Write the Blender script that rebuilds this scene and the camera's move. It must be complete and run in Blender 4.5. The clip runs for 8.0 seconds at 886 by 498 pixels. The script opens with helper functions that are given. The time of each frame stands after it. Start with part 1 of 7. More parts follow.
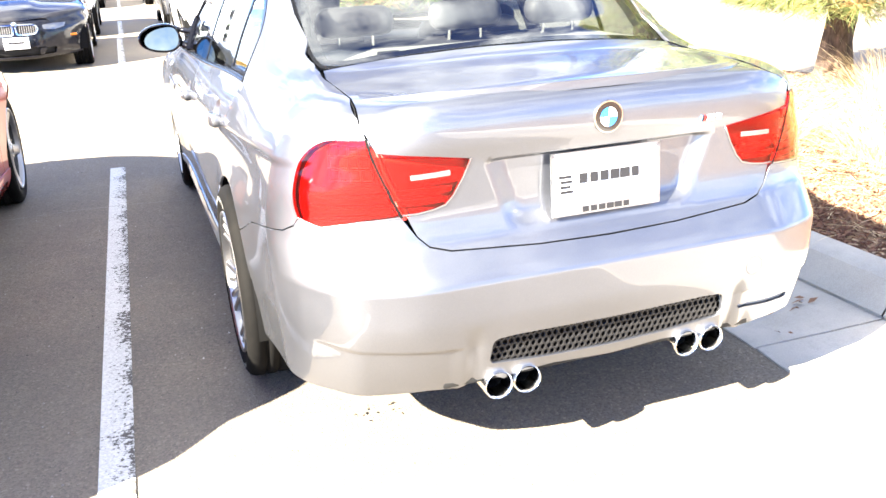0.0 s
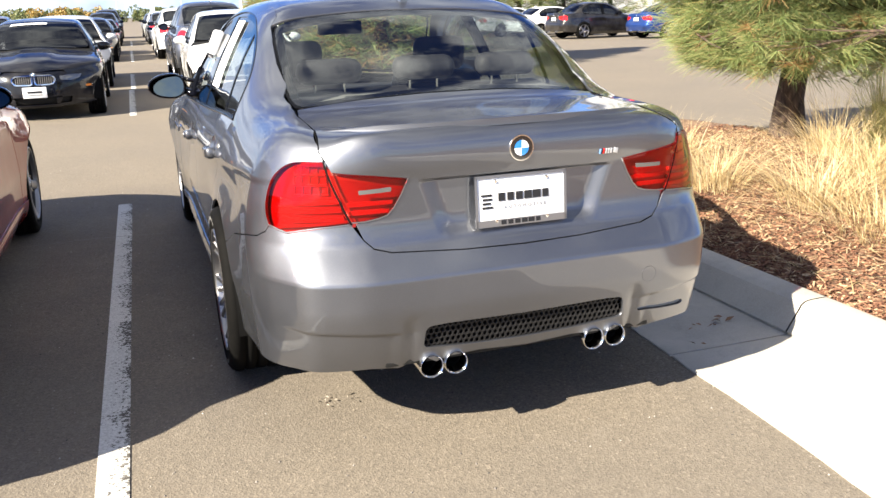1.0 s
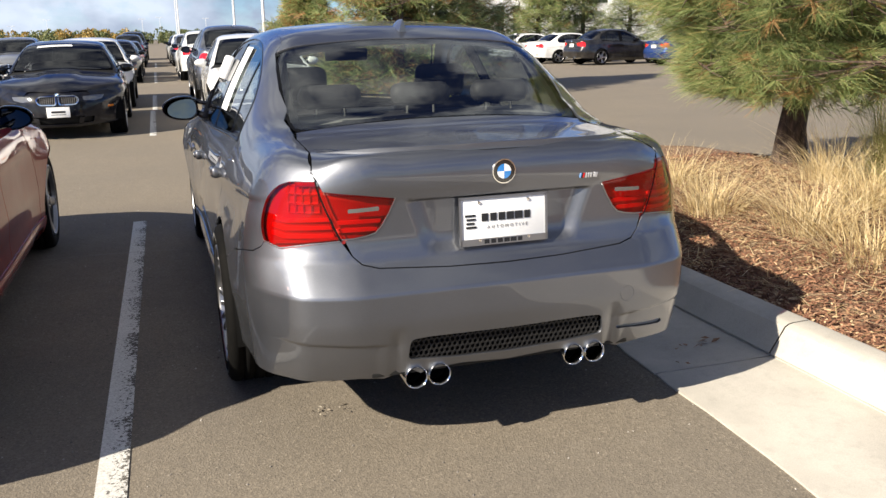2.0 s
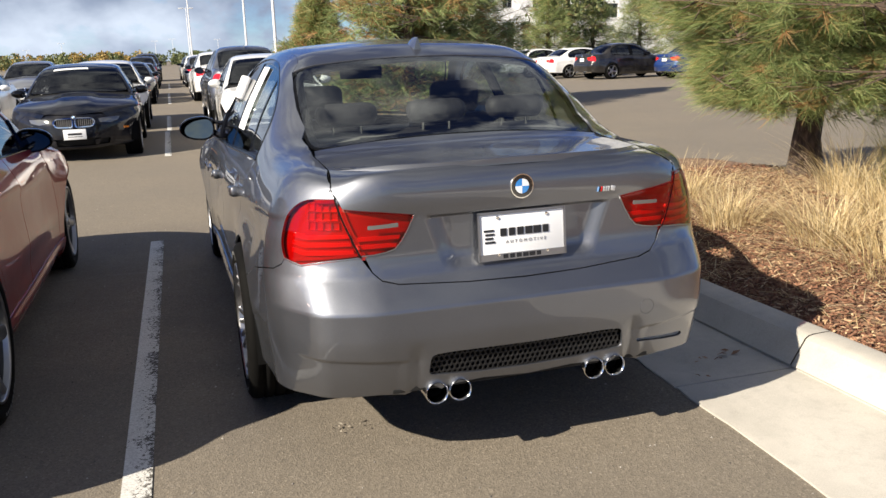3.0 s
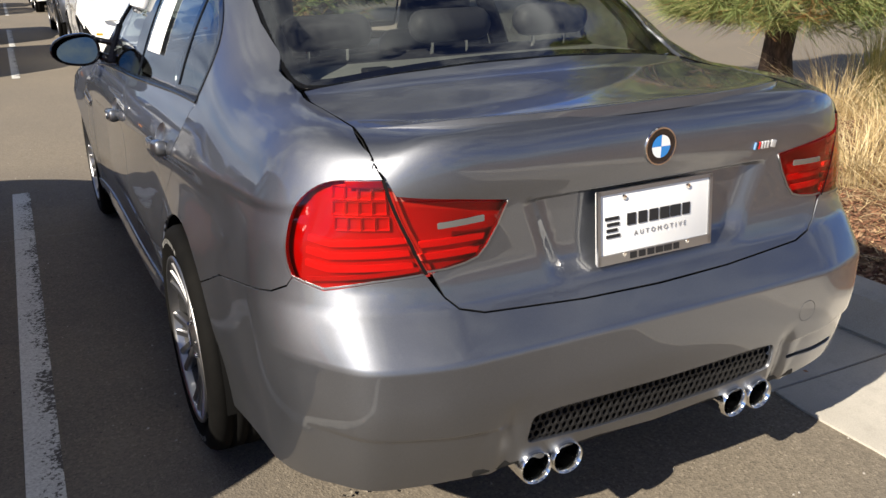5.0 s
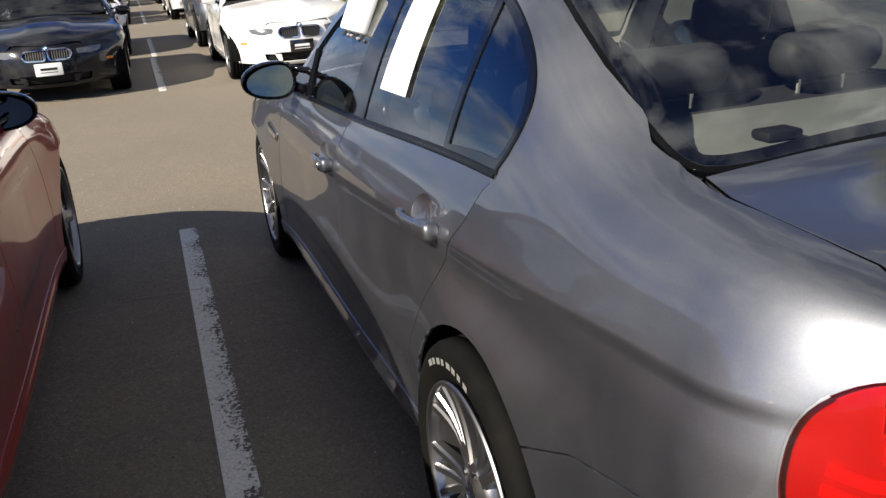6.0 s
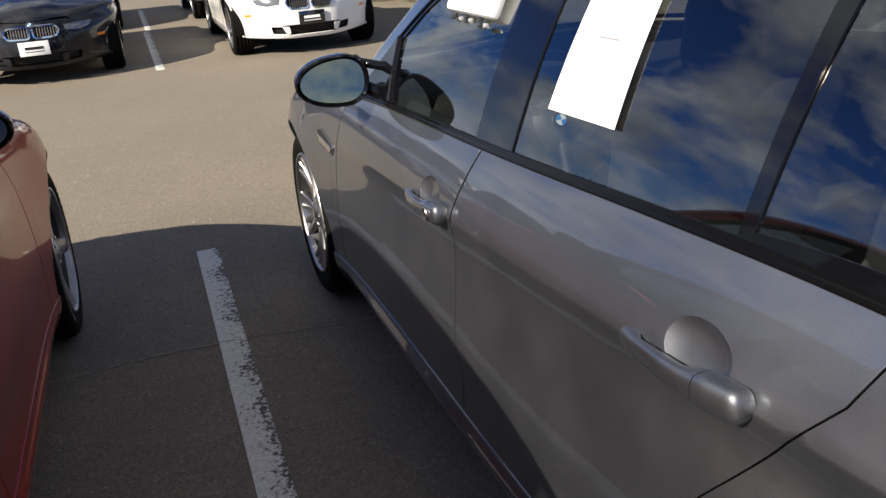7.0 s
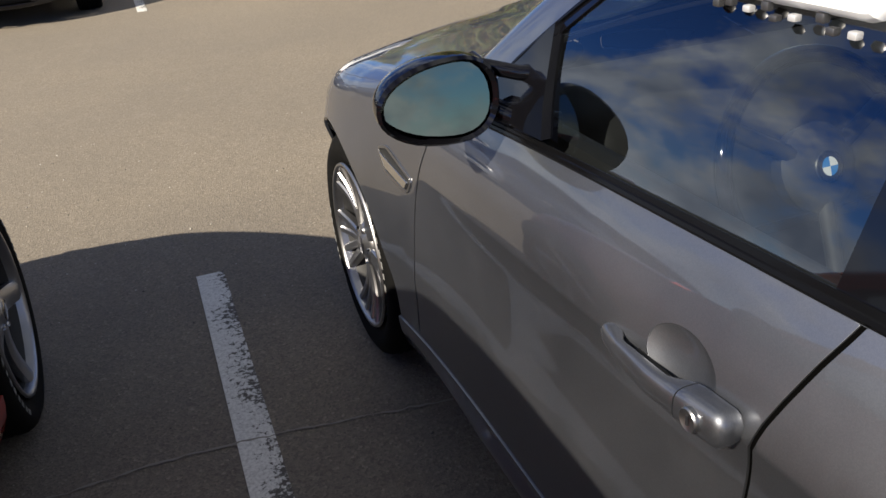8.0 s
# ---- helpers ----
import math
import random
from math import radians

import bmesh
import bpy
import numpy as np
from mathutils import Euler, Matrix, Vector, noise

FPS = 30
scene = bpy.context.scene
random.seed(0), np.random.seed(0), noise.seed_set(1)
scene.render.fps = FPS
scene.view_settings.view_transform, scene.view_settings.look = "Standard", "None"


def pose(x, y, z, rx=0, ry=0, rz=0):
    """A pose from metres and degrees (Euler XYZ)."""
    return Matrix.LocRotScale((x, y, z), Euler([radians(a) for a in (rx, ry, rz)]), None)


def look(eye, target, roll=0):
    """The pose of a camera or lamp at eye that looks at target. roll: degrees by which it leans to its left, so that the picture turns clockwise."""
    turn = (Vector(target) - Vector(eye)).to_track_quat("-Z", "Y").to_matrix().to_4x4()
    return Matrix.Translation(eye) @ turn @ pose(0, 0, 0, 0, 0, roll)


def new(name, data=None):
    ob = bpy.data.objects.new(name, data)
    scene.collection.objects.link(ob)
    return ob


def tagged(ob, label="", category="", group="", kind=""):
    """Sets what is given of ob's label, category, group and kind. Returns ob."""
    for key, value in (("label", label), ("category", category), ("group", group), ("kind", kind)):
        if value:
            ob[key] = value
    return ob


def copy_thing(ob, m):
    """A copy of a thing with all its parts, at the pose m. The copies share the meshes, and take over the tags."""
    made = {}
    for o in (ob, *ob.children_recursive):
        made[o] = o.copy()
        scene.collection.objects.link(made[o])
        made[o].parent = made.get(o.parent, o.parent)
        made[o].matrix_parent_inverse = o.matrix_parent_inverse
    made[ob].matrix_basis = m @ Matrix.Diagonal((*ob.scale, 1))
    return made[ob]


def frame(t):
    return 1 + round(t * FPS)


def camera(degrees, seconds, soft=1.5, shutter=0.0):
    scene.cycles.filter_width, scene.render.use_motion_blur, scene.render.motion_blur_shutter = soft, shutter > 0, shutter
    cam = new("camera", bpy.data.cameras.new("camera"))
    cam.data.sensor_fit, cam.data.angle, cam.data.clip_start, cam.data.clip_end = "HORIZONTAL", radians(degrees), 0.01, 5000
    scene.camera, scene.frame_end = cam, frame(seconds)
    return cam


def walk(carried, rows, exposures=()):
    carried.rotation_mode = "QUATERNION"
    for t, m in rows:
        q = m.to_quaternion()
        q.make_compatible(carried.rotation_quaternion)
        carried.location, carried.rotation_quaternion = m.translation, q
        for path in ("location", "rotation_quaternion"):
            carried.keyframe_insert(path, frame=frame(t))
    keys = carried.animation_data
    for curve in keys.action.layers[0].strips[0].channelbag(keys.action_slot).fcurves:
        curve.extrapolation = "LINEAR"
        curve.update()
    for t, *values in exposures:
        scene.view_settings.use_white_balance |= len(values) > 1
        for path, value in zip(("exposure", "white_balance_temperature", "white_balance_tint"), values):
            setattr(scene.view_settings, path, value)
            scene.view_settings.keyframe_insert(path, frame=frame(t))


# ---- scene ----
cam = camera(55.9, 8.0)
PATH = [
    (0, (-1.105, -1.737, 1.394), (-0.468, 0.033, 0.715), -2.3),
    (0.5, (-1.173, -2.039, 1.391), (-0.455, -0.29, 0.74), -0.3),
    (1, (-1.105, -2.279, 1.402), (-0.46, -0.469, 0.849), -1.5),
    (1.5, (-1.05, -2.44, 1.416), (-0.429, -0.607, 0.911), -0.7),
    (3, (-1.075, -2.451, 1.421), (-0.49, -0.595, 0.96), -1.9),
    (3.5, (-1.105, -2.399, 1.406), (-0.504, -0.536, 0.993), -1.9),
    (4, (-1.135, -2.145, 1.367), (-0.539, -0.303, 0.866), -1.4),
    (4.2, (-1.119, -1.971, 1.366), (-0.445, -0.156, 0.863), -1.0),
    (5.3, (-1.251, -1.026, 1.383), (-0.399, 0.644, 0.688), -1.5),
    (5.5, (-1.291, -0.855, 1.397), (-0.492, 0.842, 0.704), -3.4),
    (6, (-1.372, -0.381, 1.423), (-0.772, 1.408, 0.758), -3.8),
    (6.5, (-1.459, 0.082, 1.432), (-0.819, 1.846, 0.742), -2.4),
    (7, (-1.425, 0.58, 1.411), (-0.829, 2.341, 0.672), -4.7),
    (7.5, (-1.396, 1.085, 1.399), (-0.877, 2.839, 0.59), -5.9),
    (8, (-1.367, 1.635, 1.392), (-0.784, 3.33, 0.504), -4.9),
]
EXPOSURES = [(t, stops, 6450, 8) for t, stops in ((0.0, 3.82), (0.2, 3.32), (0.4, 2.8), (0.6, 2.42), (0.8, 2.0), (1.0, 1.88), (1.3, 1.53), (1.6, 1.28), (3.0, 1.06), (4.0, 1.03), (5.5, 1.05), (8.0, 1.14))]
walk(cam, [(t, look(eye, target, roll)) for t, eye, target, roll in PATH], EXPOSURES)

# ---------- daylight: low sun from behind the camera's left, broken cloud ----------
TO_SUN = Vector((-1.40, -0.585, 1.0)).normalized()
world = bpy.data.worlds.new("daylight")
scene.world = world
world.use_nodes = True
wn, wl = world.node_tree.nodes, world.node_tree.links
wn.clear()
sky = wn.new("ShaderNodeTexSky")
sky.sky_type = "NISHITA"
sky.sun_disc = False
sky.sun_elevation = math.asin(TO_SUN.z)
sky.sun_rotation = math.atan2(TO_SUN.x, TO_SUN.y)
sky.altitude = 1700
sky.air_density, sky.dust_density, sky.ozone_density = 1.0, 0.0, 3.0
coords = wn.new("ShaderNodeTexCoord")
split = wn.new("ShaderNodeSeparateXYZ")
wl.new(coords.outputs["Generated"], split.inputs[0])
# cloud sheet: project the direction on a flat layer so that clouds shrink towards the horizon
lift = wn.new("ShaderNodeMath")
lift.operation = "MAXIMUM"
lift.inputs[1].default_value = 0.0
wl.new(split.outputs[2], lift.inputs[0])
lift2 = wn.new("ShaderNodeMath")
lift2.operation = "ADD"
lift2.inputs[1].default_value = 0.9
wl.new(lift.outputs[0], lift2.inputs[0])
div = wn.new("ShaderNodeVectorMath")
div.operation = "DIVIDE"
comb = wn.new("ShaderNodeCombineXYZ")
for i in range(3):
    wl.new(lift2.outputs[0], comb.inputs[i])
wl.new(coords.outputs["Generated"], div.inputs[0])
wl.new(comb.outputs[0], div.inputs[1])
cloud = wn.new("ShaderNodeTexNoise")
cloud.inputs["Scale"].default_value = 6.0
cloud.inputs["Detail"].default_value = 9.0
cloud.inputs["Roughness"].default_value = 0.6
cloud.inputs["Distortion"].default_value = 0.0
wl.new(div.outputs[0], cloud.inputs["Vector"])
ramp = wn.new("ShaderNodeValToRGB")
ramp.color_ramp.elements[0].position, ramp.color_ramp.elements[1].position = 0.46, 0.61
thin = wn.new("ShaderNodeMath")
thin.operation = "MULTIPLY_ADD"
thin.inputs[1].default_value = 0.03
bank = wn.new("ShaderNodeMapRange")
bank.inputs["From Min"].default_value, bank.inputs["From Max"].default_value = 0.07, 0.20
bank.inputs["To Min"].default_value, bank.inputs["To Max"].default_value = 0.05, 0.0
wl.new(lift.outputs[0], bank.inputs["Value"])
cover = wn.new("ShaderNodeMath")
cover.operation = "ADD"
wl.new(cloud.outputs["Fac"], cover.inputs[0])
wl.new(bank.outputs["Result"], cover.inputs[1])
wl.new(lift.outputs[0], thin.inputs[0])
wl.new(cover.outputs[0], thin.inputs[2])
wl.new(thin.outputs[0], ramp.inputs["Fac"])
grey = wn.new("ShaderNodeTexNoise")
grey.inputs["Scale"].default_value = 9.0
grey.inputs["Detail"].default_value = 5.0
wl.new(div.outputs[0], grey.inputs["Vector"])
tone = wn.new("ShaderNodeValToRGB")
tone.color_ramp.elements[0].position, tone.color_ramp.elements[1].position = 0.35, 0.65
tone.color_ramp.elements[0].color = (1.9, 2.1, 2.5, 1)
tone.color_ramp.elements[1].color = (4.6, 4.7, 4.8, 1)
wl.new(grey.outputs["Fac"], tone.inputs["Fac"])
mixc = wn.new("ShaderNodeMix")
mixc.data_type = "RGBA"
wl.new(ramp.outputs["Color"], mixc.inputs["Factor"])
deep = wn.new("ShaderNodeMix")
deep.data_type, deep.blend_type = "RGBA", "MULTIPLY"
deep.inputs["Factor"].default_value = 1.0
tint = wn.new("ShaderNodeValToRGB")
tint.color_ramp.elements[0].color, tint.color_ramp.elements[1].color = (1.05, 1.28, 1.62, 1), (0.46, 0.92, 1.82, 1)
tint.color_ramp.elements[0].position, tint.color_ramp.elements[1].position = 0.04, 0.26
zenith = tint.color_ramp.elements.new(0.8)
zenith.color = (0.17, 0.36, 0.78, 1)
wl.new(lift.outputs[0], tint.inputs["Fac"])
wl.new(tint.outputs[0], deep.inputs["B"])
wl.new(sky.outputs[0], deep.inputs["A"])
wl.new(deep.outputs["Result"], mixc.inputs["A"])
# clouds overhead are lit through, those far off lie in haze
high = wn.new("ShaderNodeValToRGB")
high.color_ramp.elements[0].color, high.color_ramp.elements[1].color = (2.2, 2.38, 2.75, 1), (2.1, 2.06, 2.0, 1)
high.color_ramp.elements[0].position, high.color_ramp.elements[1].position = 0.10, 0.80
wl.new(lift.outputs[0], high.inputs["Fac"])
glow = wn.new("ShaderNodeMix")
glow.data_type, glow.blend_type = "RGBA", "MULTIPLY"
glow.inputs["Factor"].default_value = 1.0
wl.new(tone.outputs[0], glow.inputs["A"])
wl.new(high.outputs[0], glow.inputs["B"])
wl.new(glow.outputs["Result"], mixc.inputs["B"])
bg = wn.new("ShaderNodeBackground")
bg.inputs["Strength"].default_value = 0.037
wl.new(mixc.outputs["Result"], bg.inputs["Color"])
wout = wn.new("ShaderNodeOutputWorld")
wl.new(bg.outputs[0], wout.inputs[0])
sun = new("sun", bpy.data.lights.new("sun", "SUN"))
sun.data.energy, sun.data.angle, sun.data.color = 5.0, radians(0.55), (1.0, 0.89, 0.74)
sun.matrix_world = look(TO_SUN * 60, (0, 0, 0))

# ---------- materials ----------
def material(name, colour=(0.5, 0.5, 0.5), rough=0.5, metal=0.0, **more):
    m = bpy.data.materials.new(name)
    m.use_nodes = True
    b = m.node_tree.nodes["Principled BSDF"]
    b.inputs["Base Color"].default_value = (*colour, 1)
    b.inputs["Roughness"].default_value = rough
    b.inputs["Metallic"].default_value = metal
    for key, value in more.items():
        b.inputs[key.replace("_", " ")].default_value = value
    return m


def node(m, kind, **values):
    n = m.node_tree.nodes.new(kind)
    for key, value in values.items():
        n.inputs[key.replace("_", " ")].default_value = value
    return n


def link(m, a, b):
    m.node_tree.links.new(a, b)


def place(m, scale=1.0):
    """Object coordinates in metres, scaled."""
    c = m.node_tree.nodes.new("ShaderNodeTexCoord")
    k = m.node_tree.nodes.new("ShaderNodeMapping")
    s = scale if isinstance(scale, tuple) else (scale,) * 3
    k.inputs["Scale"].default_value = s
    link(m, c.outputs["Object"], k.inputs["Vector"])
    return k.outputs["Vector"]


def noise_of(m, vec, scale, detail=4.0, rough=0.55):
    n = node(m, "ShaderNodeTexNoise", Scale=scale, Detail=detail, Roughness=rough)
    link(m, vec, n.inputs["Vector"])
    return n.outputs["Fac"]


def ramp_of(m, fac, stops):
    r = m.node_tree.nodes.new("ShaderNodeValToRGB")
    e = r.color_ramp.elements
    while len(e) < len(stops):
        e.new(0.5)
    for k, (p, c) in enumerate(stops):
        e[k].position = p
        e[k].color = (*c, 1) if len(c) == 3 else c
    link(m, fac, r.inputs["Fac"])
    return r.outputs["Color"]


def blend(m, fac, a, b, how="MIX"):
    x = m.node_tree.nodes.new("ShaderNodeMix")
    x.data_type, x.blend_type = "RGBA", how
    for value, key in ((fac, "Factor"), (a, "A"), (b, "B")):
        if isinstance(value, bpy.types.NodeSocket):
            link(m, value, x.inputs[key])
        elif key == "Factor":
            x.inputs[key].default_value = value
        else:
            x.inputs[key].default_value = (*value, 1)
    return x.outputs["Result"]


def relief(m, height, strength=0.3, distance=0.005):
    b = node(m, "ShaderNodeBump", Strength=strength, Distance=distance)
    link(m, height, b.inputs["Height"])
    link(m, b.outputs["Normal"], m.node_tree.nodes["Principled BSDF"].inputs["Normal"])


def colour_in(m, out):
    link(m, out, m.node_tree.nodes["Principled BSDF"].inputs["Base Color"])


def rough_in(m, out):
    link(m, out, m.node_tree.nodes["Principled BSDF"].inputs["Roughness"])


def make_asphalt():
    m = material("asphalt", (0.06, 0.06, 0.058), 0.9)
    v = place(m)
    stone = node(m, "ShaderNodeTexVoronoi", Scale=135.0)
    link(m, v, stone.inputs["Vector"])
    chips = ramp_of(m, stone.outputs["Color"], [(0.0, (0.078, 0.066, 0.051)), (0.45, (0.172, 0.145, 0.110)), (0.8, (0.225, 0.190, 0.145)), (1.0, (0.38, 0.325, 0.25))])
    fine = noise_of(m, v, 260.0, 2)
    large = noise_of(m, v, 0.55, 5, 0.6)
    mid = noise_of(m, v, 6.0, 5, 0.65)
    a = blend(m, 0.35, chips, ramp_of(m, fine, [(0.3, (0.073, 0.062, 0.048)), (0.7, (0.28, 0.238, 0.18))]))
    a = blend(m, ramp_of(m, large, [(0.35, (0, 0, 0)), (0.7, (0.4, 0.4, 0.4))]), a, (0.12, 0.106, 0.089))
    a = blend(m, ramp_of(m, mid, [(0.55, (0, 0, 0)), (0.8, (0.35, 0.35, 0.35))]), a, (0.235, 0.207, 0.17))
    # bay band darkened in the colour to deepen its shade, broken up by noise
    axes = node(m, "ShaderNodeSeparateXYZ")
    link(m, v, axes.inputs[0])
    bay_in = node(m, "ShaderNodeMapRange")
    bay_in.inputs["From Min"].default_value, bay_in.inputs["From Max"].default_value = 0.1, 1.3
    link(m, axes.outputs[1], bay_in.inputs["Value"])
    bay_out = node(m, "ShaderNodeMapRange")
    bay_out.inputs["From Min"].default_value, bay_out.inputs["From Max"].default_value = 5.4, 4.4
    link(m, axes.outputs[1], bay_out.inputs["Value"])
    bay_blotch = ramp_of(m, noise_of(m, v, 2.3, 6, 0.62), [(0.30, (0.45, 0.45, 0.45)), (0.62, (1, 1, 1))])
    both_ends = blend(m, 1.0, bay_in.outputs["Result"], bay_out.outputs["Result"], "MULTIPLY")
    # worn is only the mask of this painted shade
    worn = blend(m, 1.0, both_ends, bay_blotch, "MULTIPLY")
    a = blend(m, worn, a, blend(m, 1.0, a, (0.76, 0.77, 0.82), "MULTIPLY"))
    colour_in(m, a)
    h = blend(m, 0.5, stone.outputs["Distance"], fine)
    relief(m, h, 0.55, 0.006)
    return m


def make_concrete(name, tint=(0.46, 0.43, 0.38)):
    m = material(name, tint, 0.88)
    v = place(m)
    big, mid, fine = noise_of(m, v, 1.3, 5, 0.6), noise_of(m, v, 14, 6, 0.7), noise_of(m, v, 210, 2)
    d = tuple(0.74 * c for c in tint)
    l = tuple(min(1, 1.12 * c) for c in tint)
    c = blend(m, ramp_of(m, big, [(0.35, (0, 0, 0)), (0.65, (1, 1, 1))]), d, l)
    c = blend(m, ramp_of(m, mid, [(0.5, (0, 0, 0)), (0.75, (0.5, 0.5, 0.5))]), c, tuple(0.62 * q for q in tint))
    c = blend(m, 0.18, c, ramp_of(m, fine, [(0.3, (0.2, 0.19, 0.17)), (0.7, (0.62, 0.6, 0.55))]))
    colour_in(m, c)
    relief(m, fine, 0.25, 0.003)
    return m


def make_paint(name, colour, metal=0.75, rough=0.34, flake=True, coat=1.5, dusty=0.10):
    m = material(name, colour, rough, metal, Coat_Weight=1.0, Coat_Roughness=0.02, Coat_IOR=coat)
    v = place(m)
    dust = noise_of(m, v, 3.0, 6, 0.6)
    c = blend(m, ramp_of(m, dust, [(0.4, (0, 0, 0)), (0.75, (dusty,) * 3)]), colour, (0.32, 0.30, 0.27))
    if flake:
        spark = node(m, "ShaderNodeTexVoronoi", Scale=900.0)
        link(m, v, spark.inputs["Vector"])
        c = blend(m, 0.12, c, ramp_of(m, spark.outputs["Color"], [(0.2, tuple(0.6 * q for q in colour)), (0.9, tuple(min(1, 1.7 * q) for q in colour))]))
    colour_in(m, c)
    rough_in(m, ramp_of(m, dust, [(0.3, (rough - 0.03,) * 3), (0.8, (rough + 0.07,) * 3)]))
    return m


def make_glass(name, tint=(0.62, 0.66, 0.66), dirt=0.004, mirror=0.11):
    """A thin tinted pane: sees through, mirrors more at a grazing look."""
    m = bpy.data.materials.new(name)
    m.use_nodes = True
    n = m.node_tree.nodes
    n.clear()
    out = n.new("ShaderNodeOutputMaterial")
    clear = n.new("ShaderNodeBsdfTransparent")
    clear.inputs["Color"].default_value = (*tint, 1)
    gloss = n.new("ShaderNodeBsdfGlossy")
    gloss.inputs["Roughness"].default_value = 0.008
    facing = n.new("ShaderNodeLayerWeight")
    facing.inputs["Blend"].default_value = 0.5
    rise = n.new("ShaderNodeMath")
    rise.operation = "POWER"
    rise.inputs[1].default_value = 4.5
    link(m, facing.outputs["Facing"], rise.inputs[0])
    fres = n.new("ShaderNodeMath")
    fres.operation = "MULTIPLY_ADD"
    fres.inputs[1].default_value, fres.inputs[2].default_value = 1.0 - mirror, mirror
    link(m, rise.outputs[0], fres.inputs[0])
    mix = n.new("ShaderNodeMixShader")
    link(m, fres.outputs[0], mix.inputs[0])
    link(m, clear.outputs[0], mix.inputs[1])
    link(m, gloss.outputs[0], mix.inputs[2])
    film = n.new("ShaderNodeBsdfDiffuse")
    film.inputs["Color"].default_value = (0.5, 0.5, 0.48, 1)
    mix2 = n.new("ShaderNodeMixShader")
    vec = place(m)
    smear = noise_of(m, vec, 5.0, 6, 0.6)
    link(m, ramp_of(m, smear, [(0.35, (dirt * 0.3,) * 3), (0.75, (dirt * 1.6,) * 3)]), mix2.inputs[0])
    link(m, mix.outputs[0], mix2.inputs[1])
    link(m, film.outputs[0], mix2.inputs[2])
    link(m, mix2.outputs[0], out.inputs[0])
    return m


ASPHALT = make_asphalt()
CONCRETE = make_concrete("concrete")
GREY_PAINT = make_paint("space grey metallic", (0.158, 0.167, 0.190), 1.0, 0.49, True, 1.6)
RED_PAINT = make_paint("dark red metallic", (0.30, 0.009, 0.002), 0.4, 0.34, True, 1.30, 0.015)
RED_PAINT.node_tree.nodes["Principled BSDF"].inputs["Specular IOR Level"].default_value = 0.15
NAVY_PAINT = make_paint("black blue metallic", (0.002, 0.003, 0.008), 0.0, 0.3, False, 1.35)
NAVY_PAINT.node_tree.nodes["Principled BSDF"].inputs["Specular IOR Level"].default_value = 0.1
WHITE_PAINT = make_paint("white paint", (0.78, 0.78, 0.77), 0.0, 0.35, False)
SILVER_PAINT = make_paint("silver metallic", (0.42, 0.43, 0.45), 0.8)
BLACK_PAINT = make_paint("black paint", (0.010, 0.009, 0.009), 0.2, 0.3, False)
BLUE_PAINT = make_paint("blue metallic", (0.012, 0.05, 0.22), 0.6)
MAROON_PAINT = make_paint("maroon metallic", (0.13, 0.018, 0.016), 0.5)
GLASS = make_glass("tinted glass", (0.80, 0.86, 0.83), 0.004, 0.18)
SIDE_GLASS = make_glass("side glass", (0.40, 0.45, 0.46), 0.0015, 0.17)
DARK_GLASS = make_glass("dark glass", (0.10, 0.11, 0.12))
CHROME = material("chrome", (0.75, 0.75, 0.74), 0.07, 1.0)
ALLOY = material("brushed alloy", (0.34, 0.34, 0.35), 0.34, 1.0)
ALLOY_GREY = material("grey alloy", (0.10, 0.10, 0.105), 0.45, 0.8)
PIANO = material("gloss black trim", (0.003, 0.003, 0.004), 0.05, 0.0, Specular_IOR_Level=0.5)
TRIM = material("satin black trim", (0.003, 0.003, 0.0035), 0.16, 0.0, Specular_IOR_Level=0.14)
PLASTIC = material("matt black plastic", (0.012, 0.012, 0.012), 0.62, 0.0, Specular_IOR_Level=0.2)
SEAM = material("black gap fill", (0.0015, 0.0015, 0.0015), 1.0, 0.0, Specular_IOR_Level=0.0)
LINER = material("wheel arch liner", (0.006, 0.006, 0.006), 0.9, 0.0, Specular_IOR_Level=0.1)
SEAT = material("dark grey leather", (0.024, 0.024, 0.026), 0.6, 0.0, Specular_IOR_Level=0.2)
SHELF = material("grey felt", (0.105, 0.108, 0.103), 0.95)
REVERSE = material("clear reversing lens", (0.20, 0.20, 0.20), 0.12, 0.5, Coat_Weight=1.0)
SATIN = material("satin silver", (0.55, 0.55, 0.56), 0.4, 0.5)
PALE_BLUE = material("pale blue enamel", (0.16, 0.30, 0.55), 0.3)
TYRE_WHITE = material("worn white rubber", (0.15, 0.15, 0.145), 0.8)
DASH = material("dashboard plastic", (0.012, 0.012, 0.013), 0.6)
LINING = material("light grey headlining", (0.42, 0.41, 0.39), 0.95)
WHITE_SHEET = material("white paper", (0.86, 0.87, 0.88), 0.8)
INK = material("black ink", (0.01, 0.01, 0.012), 0.5)
BLUE_ENAMEL = material("blue enamel", (0.02, 0.22, 0.62), 0.15, 0.0, Coat_Weight=1.0)
WHITE_ENAMEL = material("white enamel", (0.82, 0.84, 0.86), 0.15, 0.0, Coat_Weight=1.0)
BLACK_ENAMEL = material("black enamel", (0.008, 0.008, 0.01), 0.12, 0.0, Coat_Weight=1.0)
RED_ENAMEL = material("red enamel", (0.6, 0.02, 0.02), 0.2)
PLATE_WHITE = material("white plate", (0.80, 0.81, 0.82), 0.35)
MESH_BLACK = material("satin black mesh", (0.035, 0.035, 0.037), 0.3, 0.5)
# wheel alloy darkened in the colour for the shade behind the spokes
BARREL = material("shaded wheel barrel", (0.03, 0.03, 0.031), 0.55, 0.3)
DISC = material("brake disc steel", (0.32, 0.31, 0.30), 0.4, 0.9)
